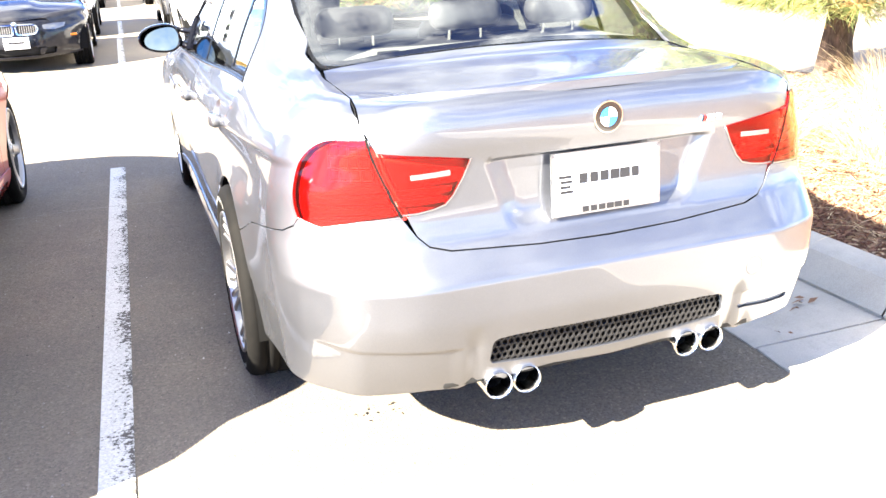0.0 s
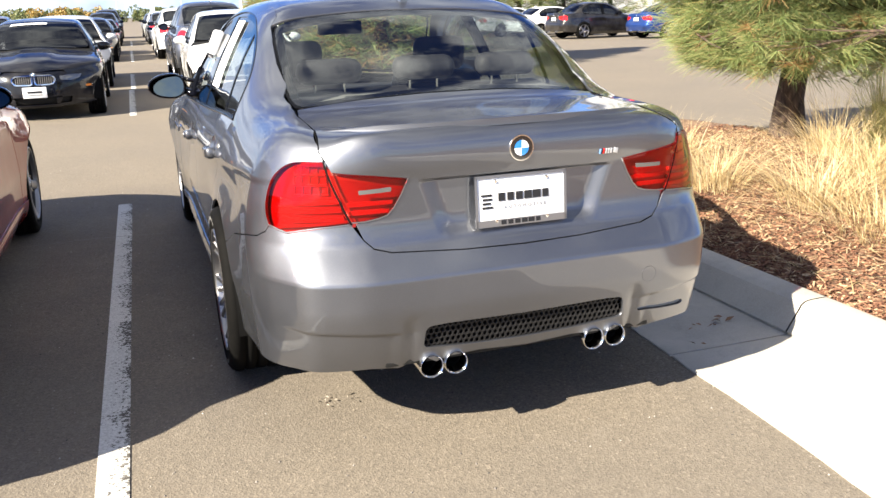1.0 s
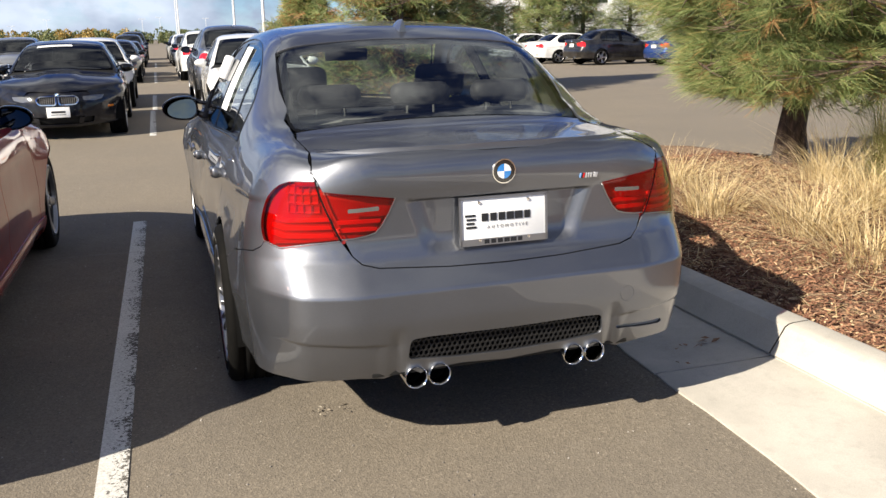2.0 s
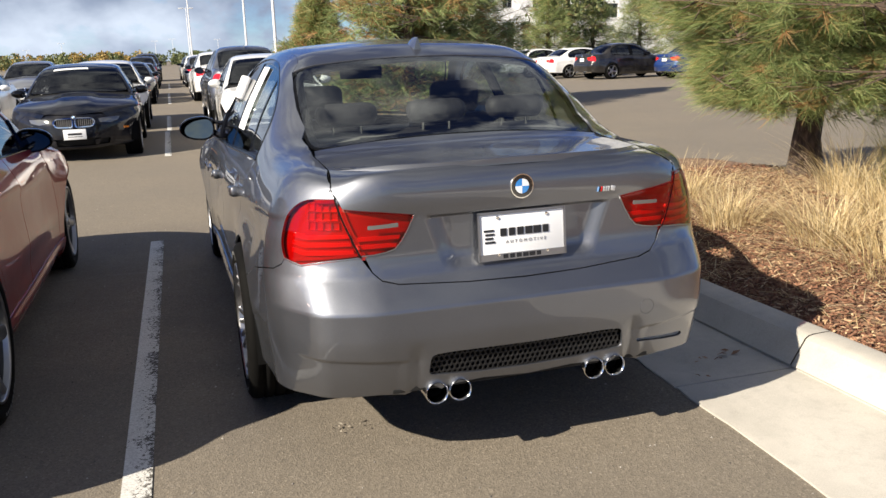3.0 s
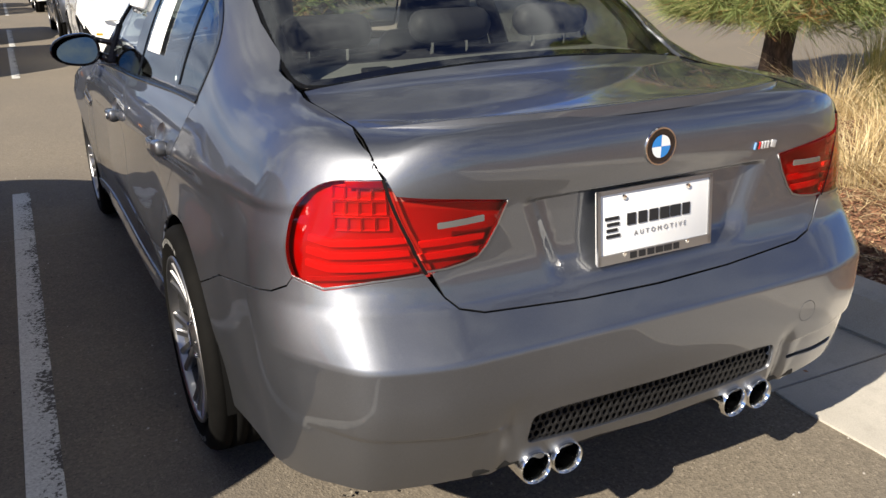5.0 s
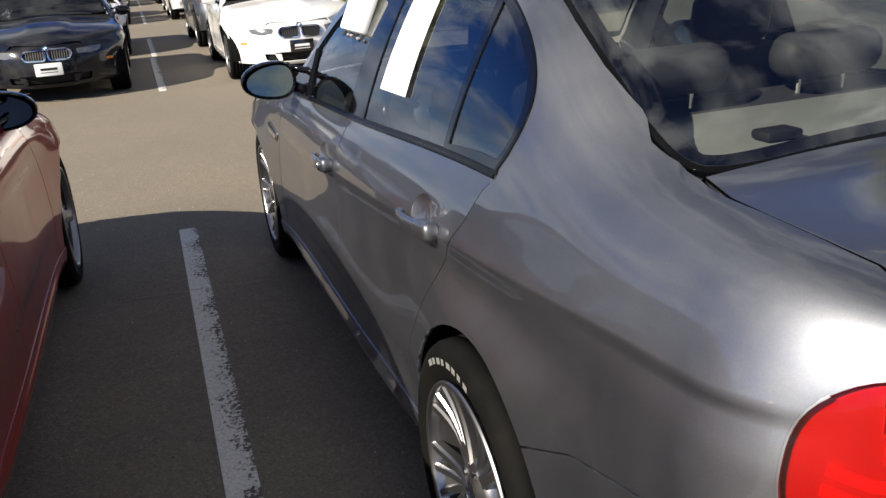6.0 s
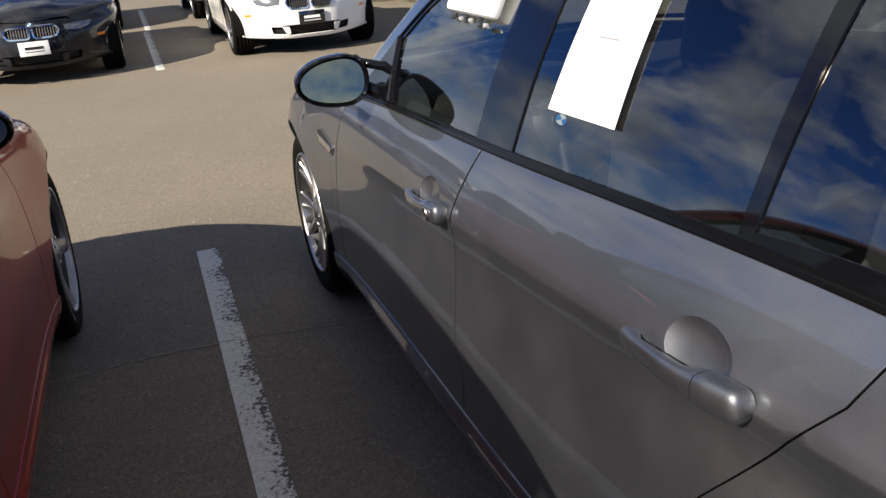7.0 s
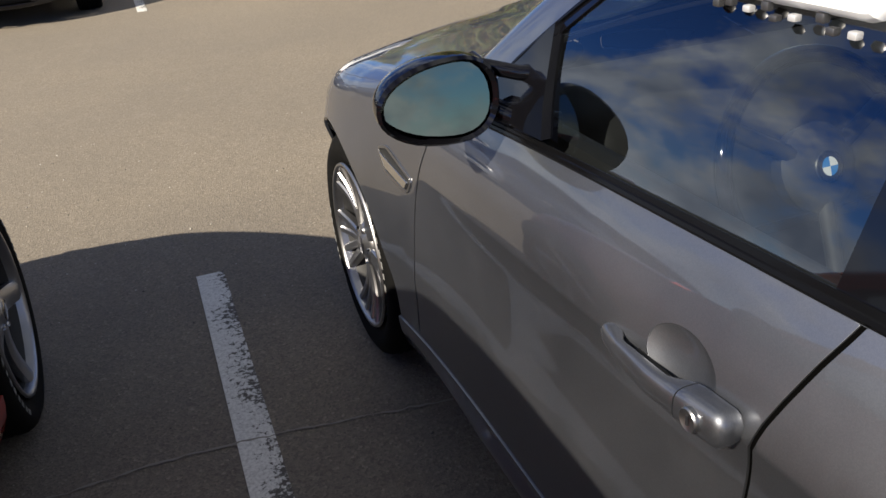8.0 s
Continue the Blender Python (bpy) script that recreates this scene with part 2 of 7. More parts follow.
AMBER = material("amber lens", (0.75, 0.22, 0.02), 0.12, 0.0, Coat_Weight=1.0)
LAMP_CLEAR = material("headlamp lens", (0.16, 0.165, 0.17), 0.08, 0.35, Coat_Weight=1.0, Coat_Roughness=0.02)


def make_rubber():
    m = material("tyre rubber", (0.016, 0.016, 0.016), 0.78, 0.0, Specular_IOR_Level=0.08)
    v = place(m)
    d = noise_of(m, v, 9.0, 6, 0.65)
    colour_in(m, ramp_of(m, d, [(0.4, (0.0035, 0.0035, 0.0035)), (0.75, (0.007, 0.0065, 0.006))]))
    relief(m, noise_of(m, v, 160.0, 2), 0.15, 0.002)
    return m


def make_red_lens(name, tint):
    """Clear red plastic that lets the inside of the lamp show."""
    return make_glass(name, tint, 0.002, 0.04)


RUBBER = make_rubber()
RED_LENS = make_red_lens("red lens", (0.82, 0.060, 0.042))
RED_BACK = material("red reflector", (0.46, 0.13, 0.10), 0.35, 0.3)
RED_CUP = material("bright reflector cup", (0.98, 0.88, 0.78), 0.25, 0.5)
RED_DARK = material("deep red reflector", (0.72, 0.14, 0.11), 0.3, 0.2)
CUP_DARK = material("dark chamber", (0.10, 0.03, 0.025), 0.5)
RED_SOLID = material("solid red lens", (0.62, 0.012, 0.012), 0.05, 0.0, Coat_Weight=1.0, Coat_Roughness=0.02)

# ---------- mesh helpers ----------
def mesh_part(name, verts, faces, mat, parent=None, label="", normals=None, smooth=True):
    me = bpy.data.meshes.new(name)
    me.from_pydata([tuple(v) for v in verts], [], [tuple(int(i) for i in f) for f in faces])
    for m in mat if isinstance(mat, (list, tuple)) else (mat,):
        me.materials.append(m)
    if smooth:
        me.polygons.foreach_set("use_smooth", [True] * len(me.polygons))
    if normals is not None:
        me.normals_split_custom_set_from_vertices([tuple(n) for n in normals])
    me.update()
    ob = new(name, me)
    if parent is not None:
        ob.parent = parent
    if label:
        tagged(ob, label)
    return ob


def part(name, bm, mat, parent=None, label="", smooth=30):
    """Links a bmesh as one mesh object. smooth: edges sharper than that many degrees stay hard."""
    me = bpy.data.meshes.new(name)
    bmesh.ops.recalc_face_normals(bm, faces=bm.faces)
    for f in bm.faces:
        f.smooth = True
    for e in bm.edges:
        e.smooth = len(e.link_faces) == 2 and e.calc_face_angle(0) < radians(smooth)
    bm.to_mesh(me)
    bm.free()
    for m in mat if isinstance(mat, (list, tuple)) else (mat,):
        me.materials.append(m)
    ob = new(name, me)
    if parent is not None:
        ob.parent = parent
    if label:
        tagged(ob, label)
    return ob


def box_in(bm, centre, size, bevel=0.0, turn=None, segments=2):
    m = Matrix.Translation(centre) @ (turn.to_4x4() if turn is not None else Matrix()) @ Matrix.Diagonal((*size, 1))
    made = bmesh.ops.create_cube(bm, size=1.0, matrix=m)
    if bevel:
        edges = {e for v in made["verts"] for e in v.link_edges}
        bmesh.ops.bevel(bm, geom=list(edges), offset=bevel, segments=segments, affect="EDGES", profile=0.5)


def lathe(profile, segments=48, axis="x", closed=False):
    """Verts and faces of a turned body from (radius, along) pairs."""
    n = len(profile)
    verts, faces = [], []
    for k in range(segments):
        a = 2 * math.pi * k / segments
        for r, h in profile:
            p = (h, r * math.cos(a), r * math.sin(a))
            verts.append(p if axis == "x" else (p[1], p[2], p[0]))
    for k in range(segments):
        for i in range(n if closed else n - 1):
            a, b = k * n + i, k * n + (i + 1) % n
            c, d = ((k + 1) % segments) * n + (i + 1) % n, ((k + 1) % segments) * n + i
            faces.append((a, b, c, d))
    return verts, faces


def lathe_in(bm, profile, segments=48, axis="x", m=Matrix(), closed=False):
    v, f = lathe(profile, segments, axis, closed)
    made = [bm.verts.new(m @ Vector(p)) for p in v]
    for q in f:
        try:
            bm.faces.new([made[i] for i in q])
        except ValueError:
            pass


def tube_in(bm, points, radius, sides=8, caps=True):
    """A round bar along points; radius may be a list."""
    rings = []
    pts = [Vector(p) for p in points]
    for k, p in enumerate(pts):
        d = (pts[min(k + 1, len(pts) - 1)] - pts[max(k - 1, 0)]).normalized()
        u = d.orthogonal().normalized() if k == 0 else (u - d * u.dot(d)).normalized()
        w = d.cross(u)
        r = radius[k] if isinstance(radius, (list, tuple)) else radius
        rings.append([bm.verts.new(p + r * (math.cos(2 * math.pi * i / sides) * u + math.sin(2 * math.pi * i / sides) * w)) for i in range(sides)])
    for a, b in zip(rings, rings[1:]):
        for i in range(sides):
            bm.faces.new((a[i], a[(i + 1) % sides], b[(i + 1) % sides], b[i]))
    if caps:
        bm.faces.new(rings[0][::-1])
        bm.faces.new(rings[-1])


def dense(poly, step, scale):
    out = []
    for k, (a, b) in enumerate(poly):
        c, d = poly[(k + 1) % len(poly)]
        n = max(1, int(math.ceil(math.hypot((c - a) * scale[0], (d - b) * scale[1]) / step)))
        out += [(a + (c - a) * i / n, b + (d - b) * i / n) for i in range(n)]
    return out


def rounded(poly, radius, scale=(1, 1), steps=4):
    """A polygon with its corners cut by small arcs."""
    out = []
    n = len(poly)
    for k in range(n):
        p, a, b = [np.array(q, float) * scale for q in (poly[k], poly[k - 1], poly[(k + 1) % n])]
        la, lb = np.linalg.norm(a - p), np.linalg.norm(b - p)
        r = min(radius, 0.45 * la, 0.45 * lb)
        p0, p1 = p + (a - p) / la * r, p + (b - p) / lb * r
        for i in range(steps + 1):
            u = i / steps
            q = (1 - u) ** 2 * p0 + 2 * u * (1 - u) * p + u * u * p1
            out.append(tuple(q / scale))
    return out


def inside(points, loops):
    hit = np.zeros(len(points), bool)
    x, y = points[:, 0], points[:, 1]
    for loop in loops:
        q = np.array(loop)
        x0, y0 = q[:, 0], q[:, 1]
        x1, y1 = np.roll(x0, -1), np.roll(y0, -1)
        for k in range(len(q)):
            if y0[k] != y1[k]:
                cross = ((y0[k] > y) != (y1[k] > y)) & (x < (x1[k] - x0[k]) * (y - y0[k]) / (y1[k] - y0[k]) + x0[k])
                hit ^= cross
    return hit


def surface(lift, q, sign, eps=0.0015):
    p = lift(q[:, 0], q[:, 1])
    da = lift(q[:, 0] + eps, q[:, 1]) - lift(q[:, 0] - eps, q[:, 1])
    db = lift(q[:, 0], q[:, 1] + eps) - lift(q[:, 0], q[:, 1] - eps)
    n = np.cross(da, db) * sign
    n /= np.linalg.norm(n, axis=1)[:, None] + 1e-12
    return p, n


def sheet(name, outer, lift, mat, parent, holes=(), step=0.03, thick=0.010, offset=0.0, scale=(1, 1), sign=-1, mirror=False, label="", ridge=0.0005, soften=None, lines=()):
    """A panel of the body: a polygon in the surface's own coordinates, meshed, lifted on the surface and given turned-in edges."""
    from mathutils.geometry import delaunay_2d_cdt
    sc = np.array(scale, float)
    loops = [dense(loop, step, scale) for loop in (outer, *holes)]
    flat, edges = [], []
    for loop in loops:
        n = len(flat)
        flat += [(a * sc[0], b * sc[1]) for a, b in loop]
        edges += [(n + i, n + (i + 1) % len(loop)) for i in range(len(loop))]
    rim = np.array(flat)
    scaled = [np.array(loop) * sc for loop in loops]
    lo, hi = rim.min(0), rim.max(0)
    extra = []
    gx, gy = np.meshgrid(np.arange(lo[0] + step / 2, hi[0], step), np.arange(lo[1] + step / 2, hi[1], step))
    g = np.stack([gx.ravel(), gy.ravel()], 1)
    g = g[inside(g, scaled)] if len(g) else g
    if len(g):
        near = np.full(len(g), 1e9)
        for k in range(0, len(rim), 200):
            near = np.minimum(near, np.linalg.norm(g[:, None] - rim[None, k : k + 200], axis=2).min(1))
        g = g[near > 0.5 * step]
    for line in lines:
        q = np.array(line) * sc
        q = q[inside(q, scaled)]
        if len(q):
            q = q[np.array([np.linalg.norm(rim - a, axis=1).min() > 0.004 for a in q])]
        if len(q) and len(g):
            g = g[np.array([np.linalg.norm(q - a, axis=1).min() > 0.4 * step or a[1] < -9 for a in g])]
        extra.append(q)
    g = np.concatenate([g, *[q for q in extra if len(q)]]) if extra else g
    pts = np.concatenate([rim, g]) if len(g) else rim
    vs, es, fs, _, _, _ = delaunay_2d_cdt([Vector(p) for p in pts], edges, [], 0, 1e-7)
    q = np.array([(v.x, v.y) for v in vs])
    tri = np.array([f for f in fs if len(f) == 3])
    tri = tri[inside(q[tri].mean(1), scaled)]
    area = np.cross(q[tri[:, 1]] - q[tri[:, 0]], q[tri[:, 2]] - q[tri[:, 0]])
    tri = tri[np.abs(area) > 1e-9]
    p, n = surface(lift, q / sc, sign)
    if soften is not None:
        n = soften(p, n)
    p = p + offset * n
    g3 = np.cross(p[tri[:, 1]] - p[tri[:, 0]], p[tri[:, 2]] - p[tri[:, 0]])
    flip = (g3 * n[tri].mean(1)).sum(1) < 0
    tri[flip] = tri[flip][:, ::-1]
    faces = [tuple(t) for t in tri]
    verts, normals = list(p), list(n)
    if thick:
        seen = {}
        for t in tri:
            for i in range(3):
                a, b = int(t[i]), int(t[(i + 1) % 3])
                seen[(a, b)] = int(t[(i + 2) % 3])
        edge = [(a, b, c) for (a, b), c in seen.items() if (b, a) not in seen]
        out = {}
        for a, b, c in edge:
            d = (p[a] + p[b]) / 2 - p[c]
            along = (p[b] - p[a]) / (np.linalg.norm(p[b] - p[a]) + 1e-12)
            d = d - along * (d @ along)
            d = d - n[a] * (d @ n[a])
            d /= np.linalg.norm(d) + 1e-12
            for v in (a, b):
                out[v] = out.get(v, 0) + d
        # rim: a small rounded turn, then the inward flange
        first, second = {}, {}
        for v, d in out.items():
            d = d / (np.linalg.norm(d) + 1e-12)
            r = min(ridge, thick * 0.3)
            first[v] = len(verts)
            verts.append(p[v] + d * r - n[v] * r)
            m = d + 0.3 * n[v]
            normals.append(m / np.linalg.norm(m))
            second[v] = len(verts)
            verts.append(p[v] + d * r - n[v] * thick)
            normals.append(d)
        for a, b, c in edge:
            faces.append((b, a, first[a], first[b]))
            faces.append((first[b], first[a], second[a], second[b]))
    made = [mesh_part(name, verts, faces, mat, parent, label, normals)]
    if mirror:
        k = np.array((-1, 1, 1))
        made.append(mesh_part(name, [v * k for v in verts], [f[::-1] for f in faces], mat, parent, label, [v * k for v in normals]))
    return made
# ---------- body surface of the grey sedan, car axis +y, tail at y = 0 ----------
HALF, CORNER, LENGTH, NOSE = 0.88, 0.37, 4.58, 0.62


def curve(table):
    """A smooth function through (position, value) pairs."""
    xs = np.array([a for a, b in table], float)
    ys = np.array([b for a, b in table], float)
    d = np.diff(ys) / np.diff(xs)
    m = np.concatenate([[d[0]], np.where(d[:-1] * d[1:] > 0, 2 * d[:-1] * d[1:] / (d[:-1] + d[1:] + 1e-12 * np.sign(d[:-1] + d[1:] + 1e-30)), 0), [d[-1]]])

    def at(q):
        q = np.clip(np.asarray(q, float), xs[0], xs[-1])
        i = np.clip(np.searchsorted(xs, q) - 1, 0, len(d) - 1)
        h = xs[i + 1] - xs[i]
        u = (q - xs[i]) / h
        return ((1 + 2 * u) * (1 - u) ** 2 * ys[i] + u * (1 - u) ** 2 * h * m[i] + u * u * (3 - 2 * u) * ys[i + 1] + u * u * (u - 1) * h * m[i + 1])
    return at


side_z = curve([(0.14, 0.90), (0.20, 0.945), (0.27, 0.972), (0.38, 0.985), (0.52, 0.998), (0.64, 1.0), (0.75, 0.993), (0.83, 0.983), (0.90, 0.957), (0.96, 0.925), (1.0, 0.898), (1.09, 0.845)])
side_y = curve([(0.0, 0.83), (0.3, 0.832), (0.7, 0.842), (1.1, 0.852), (1.5, 0.862), (2.2, 0.876), (3.0, 0.878), (3.6, 0.872), (4.1, 0.83), (4.58, 0.76)])
tail_z = curve([(0.14, 0.20), (0.20, 0.13), (0.26, 0.075), (0.34, 0.035), (0.44, 0.012), (0.54, 0.0), (0.612, 0.0), (0.622, 0.0025), (0.634, 0.010), (0.69, 0.050), (0.72, 0.070), (0.80, 0.084), (0.90, 0.082), (0.97, 0.072), (1.0, 0.0715), (1.03, 0.076), (1.048, 0.086), (1.060, 0.102), (1.072, 0.13), (1.09, 0.18)])
nose_z = curve([(0.14, 0.12), (0.22, 0.03), (0.35, 0.0), (0.55, 0.01), (0.66, 0.05), (0.8, 0.2), (1.0, 0.5)])
roof_y = curve([(0.05, 1.060), (0.10, 1.064), (0.15, 1.067), (0.30, 1.072), (0.55, 1.085), (0.66, 1.125), (0.90, 1.272), (1.20, 1.420), (1.36, 1.462), (1.75, 1.488), (2.15, 1.480), (2.50, 1.435), (2.70, 1.365), (3.0, 1.185), (3.25, 1.022), (3.40, 0.985), (3.8, 0.95), (4.2, 0.87), (4.42, 0.775), (4.56, 0.66)])
crown_y = curve([(0.0, 0.085), (0.5, 0.06), (0.9, 0.10), (1.3, 0.12), (2.4, 0.12), (3.2, 0.09), (3.8, 0.12), (4.4, 0.2)])
belt_y = curve([(0.05, 1.0), (0.30, 0.985), (0.60, 0.992), (1.06, 1.0), (2.0, 0.968), (2.85, 0.935), (3.12, 0.912), (3.4, 0.862), (3.8, 0.785), (4.1, 0.745), (4.3, 0.71), (4.56, 0.61)])
crease_y = curve([(0.1, 0.930), (0.3, 0.910), (0.6, 0.893), (0.93, 0.868), (1.2, 0.850), (2.2, 0.802), (3.0, 0.768), (3.5, 0.75)])
round_y = curve([(0.05, 0.004), (0.16, 0.02), (0.35, 0.06), (0.62, 0.09), (1.0, 0.085), (2.4, 0.075), (3.0, 0.05), (3.4, 0.085), (3.8, 0.13), (4.2, 0.12), (4.5, 0.06)])
S1, S2 = HALF - CORNER, HALF - CORNER + CORNER * math.pi / 2
S3 = S2 + LENGTH - CORNER - NOSE
S4 = S3 + NOSE * math.pi / 2
S5 = S4 + HALF - NOSE


def bump(q, middle, width):
    return np.exp(-((q - middle) / width) ** 2)


def width_at(y, z):
    w = side_y(y) * side_z(z)
    low = 1 / (1 + np.exp((z - 0.74) / 0.045))
    w = w + (0.040 * bump(y, 1.02, 0.36) + 0.030 * bump(y, 3.8, 0.46)) * low + 0.046 * bump(y, 3.86, 0.42) * (z > 0)
    # sill blade below the doors and the crease under the handles
    w = w - 0.012 * bump(z, 0.40, 0.07) * (bump(y, 2.4, 0.85))
    below = crease_y(y) - z
    along = np.clip((y - 0.14) / 0.40, 0, 1) * np.clip((3.30 - y) / 0.5, 0, 1)
    a, b = np.clip(below / 0.024, 0, 1), np.clip((below - 0.024) / 0.15, 0, 1)
    w = w - 0.013 * bump(y, 0.98, 0.36) * bump(z, 0.795, 0.06)
    tuck = 0.013 * a * a * (3 - 2 * a) * (1 - b * b * (3 - 2 * b))
    # under the handles the skin turns in at the crease and comes back out slowly
    down, back = np.maximum(below, 0), np.clip((below - 0.10) / 0.30, 0, 1)
    door = 0.021 * (1 - np.exp(-down / 0.055)) * (1 - back * back * (3 - 2 * back))
    mix = np.clip((y - 0.35) / 0.4, 0, 1)
    w = w + along * (0.003 * bump(below, 0.0, 0.03) - (1 - mix) * tuck - mix * door)
    return w


def lower(s, z):
    """Body side and ends below the waist: s runs round the plan from the tail's middle by the near side to the nose's middle."""
    s, z = np.broadcast_arrays(np.asarray(s, float), np.asarray(z, float))
    a = np.clip((s - S1) / CORNER, 0, math.pi / 2)
    b = np.clip((s - S3) / NOSE, 0, math.pi / 2)
    x = np.where(s < S1, s, HALF - CORNER + CORNER * np.sin(a))
    y = np.where(s < S1, 0.0, np.where(s < S2, CORNER - CORNER * np.cos(a), CORNER + s - S2))
    x = np.where(s > S3, HALF - NOSE + NOSE * np.cos(b), x)
    y = np.where(s > S3, LENGTH - NOSE + NOSE * np.sin(b), y)
    x = np.where(s > S4, S5 - s, x)
    y = np.where(s > S4, LENGTH, y)
    fade = np.clip(1 - y / 0.75, 0, 1) ** 1.3
    fade2 = np.clip((y - 3.7) / 0.88, 0, 1) ** 1.5
    w = width_at(y, z)
    y = y + fade * (tail_z(z) + 0.02 * x * x) - fade2 * (nose_z(z) + 0.25 * x * x)
    return np.stack([-x * w / HALF, y, z], -1)


def top(x, y):
    """Height of deck, glass, roof and bonnet before their edges turn down."""
    y = np.asarray(y, float)
    # the glass base is bowed in plan
    return roof_y(y - 0.22 * x * x * bump(y, 0.75, 0.5) + 0.15 * x * x * bump(y, 3.1, 0.5)) - crown_y(y) * x * x - 0.032 * np.clip((np.abs(x) - 0.50) / 0.12, 0, 1) ** 2 * np.clip((0.42 - y) / 0.27, 0, 1.1) ** 2




def outline(y):
    """Half width of the waist line at y."""
    z = belt_y(y)
    p = lower(S2 + y - CORNER, z)
    w = -p[..., 0]
    y = np.asarray(y, float)
    for lo, hi, sel in ((0.0, S2 + 0.4, y < 0.75), (S3 - 0.3, S5, y > 3.6)):
        q = lower(np.linspace(lo, hi, 600)[:, None], np.atleast_1d(z)[None, :].reshape(1, -1))
        yy = np.atleast_1d(y)
        ww = np.array([np.interp(yy[k], q[:, k, 1], -q[:, k, 0]) for k in range(len(yy))]).reshape(np.shape(w))
        w = np.where(sel, ww, w)
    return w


_y = np.linspace(0.06, 4.56, 901)
_w = outline(_y)
_zb = belt_y(_y)
LEAN_IN = 0.48
# the corner at which the leaning side would meet the top
_zc = _zb + 0.05
for _k in range(60):
    _zc = 0.6 * _zc + 0.4 * np.maximum(top(_w - LEAN_IN * np.maximum(_zc - _zb, 0), _y), _zb + 0.003)
_xc = _w - LEAN_IN * (_zc - _zb)
_d = np.minimum(round_y(_y), 0.75 * (_zc - _zb))


def upper(y, v):
    """Above the waist: v 0 to 1 up the leaning side, 1 to 2 round the edge, 2 to 3 across the top to the middle."""
    y, v = np.broadcast_arrays(np.asarray(y, float), np.asarray(v, float))
    w, zb, zc, xc, d = [np.interp(y, _y, q) for q in (_w, _zb, _zc, _xc, _d)]
    zk = zc - d
    xk = w - LEAN_IN * (zk - zb)
    bow = 0.012 * (zc - zb) / 0.4
    z1 = zb + np.clip(v, 0, 1) * (zk - zb)
    x1 = w - LEAN_IN * (z1 - zb) + bow * np.sin(np.pi * np.clip((z1 - zb) / (zk - zb + 1e-9), 0, 1))
    xt = np.maximum(xc - 1.6 * d, 0.02)
    zt = top(xt, y)
    u = np.clip(v - 1, 0, 1)
    x2 = (1 - u) ** 2 * xk + 2 * u * (1 - u) * xc + u * u * xt
    z2 = (1 - u) ** 2 * zk + 2 * u * (1 - u) * top(xc, y) + u * u * zt
    x3 = xt * (3 - np.clip(v, 2, 3))
    z3 = top(x3, y)
    x = np.where(v <= 1, x1, np.where(v <= 2, x2, x3))
    z = np.where(v <= 1, z1, np.where(v <= 2, z2, z3))
    return np.stack([-x, y, z], -1)


# ---------- the car ----------
OFF = S2 - CORNER


def both(s, z):
    """lower() carried on to the far side for negative s."""
    p = lower(np.abs(s), z)
    p[..., 0] = np.where(s < 0, -p[..., 0], p[..., 0])
    return p


def over(y, w):
    """upper() across the middle: w = 3 - v on the near side, negative on the far side."""
    p = upper(y, 3 - np.abs(w))
    p[..., 0] = np.where(w < 0, -p[..., 0], p[..., 0])
    return p


def v_of_x(y, x):
    vs = np.linspace(0, 3, 400)
    return float(np.interp(x, -upper(np.full(400, float(y)), vs)[:, 0][::-1] * 1.0, vs[::-1]))


def v_of_z(y, z):
    vs = np.linspace(0, 2.2, 400)
    return float(np.interp(z, upper(np.full(400, float(y)), vs)[:, 2], vs))


def lid_face(s, z):
    """The boot's rear face with the hollow for the plate."""
    p = both(s, z)
    x = np.abs(p[..., 0])
    step_up = lambda q, a, b: np.clip((q - a) / (b - a), 0, 1) ** 2 * (3 - 2 * np.clip((q - a) / (b - a), 0, 1))
    edge = 0.335 - 0.35 * (0.90 - z)
    deep = (1 - step_up(x, edge - 0.065, edge + 0.005)) * step_up(0.908 - z, 0.0, 0.012) * step_up(z, 0.715, 0.765)
    p[..., 1] = p[..., 1] + 0.023 * deep
    return p


def deck(x, y):
    """The deck as a height over the plan, its edges turned down like the wings beside it."""
    side, drop = deck_edge()
    xe, d = np.interp(y, DECK_Y, side), np.interp(y, DECK_Y, drop)
    t = np.clip((np.abs(x) - xe + 0.13) / 0.13, 0, 1.1)
    z = top(x, y) - d * t ** 2.2
    return np.stack([x, y, z], -1)


DECK_EDGE = [(-0.6165, 0.148), (-0.6150, 0.168), (-0.6115, 0.19), (-0.601, 0.25), (-0.593, 0.32), (-0.594, 0.59), (-0.582, 0.672)]
DECK_Y = np.array([b for a, b in DECK_EDGE])
DECK_MEMO = []


def deck_edge():
    """Half width of the lid's top and how far its edge lies under the crown, along DECK_Y."""
    if not DECK_MEMO:
        side = np.array([-a for a, b in DECK_EDGE])
        low = [float(upper(np.array([b]), np.array([v_of_x(b, a + 0.006)]))[0, 2]) for a, b in zip(side, DECK_Y)]
        DECK_MEMO.append((side, top(side, DECK_Y) - np.array(low)))
    return DECK_MEMO[0]


def arch(yc, zc, r, a0, a1, n=20):
    return [(OFF + yc + r * math.cos(radians(a0 + (a1 - a0) * k / n)), zc + r * math.sin(radians(a0 + (a1 - a0) * k / n))) for k in range(n + 1)]


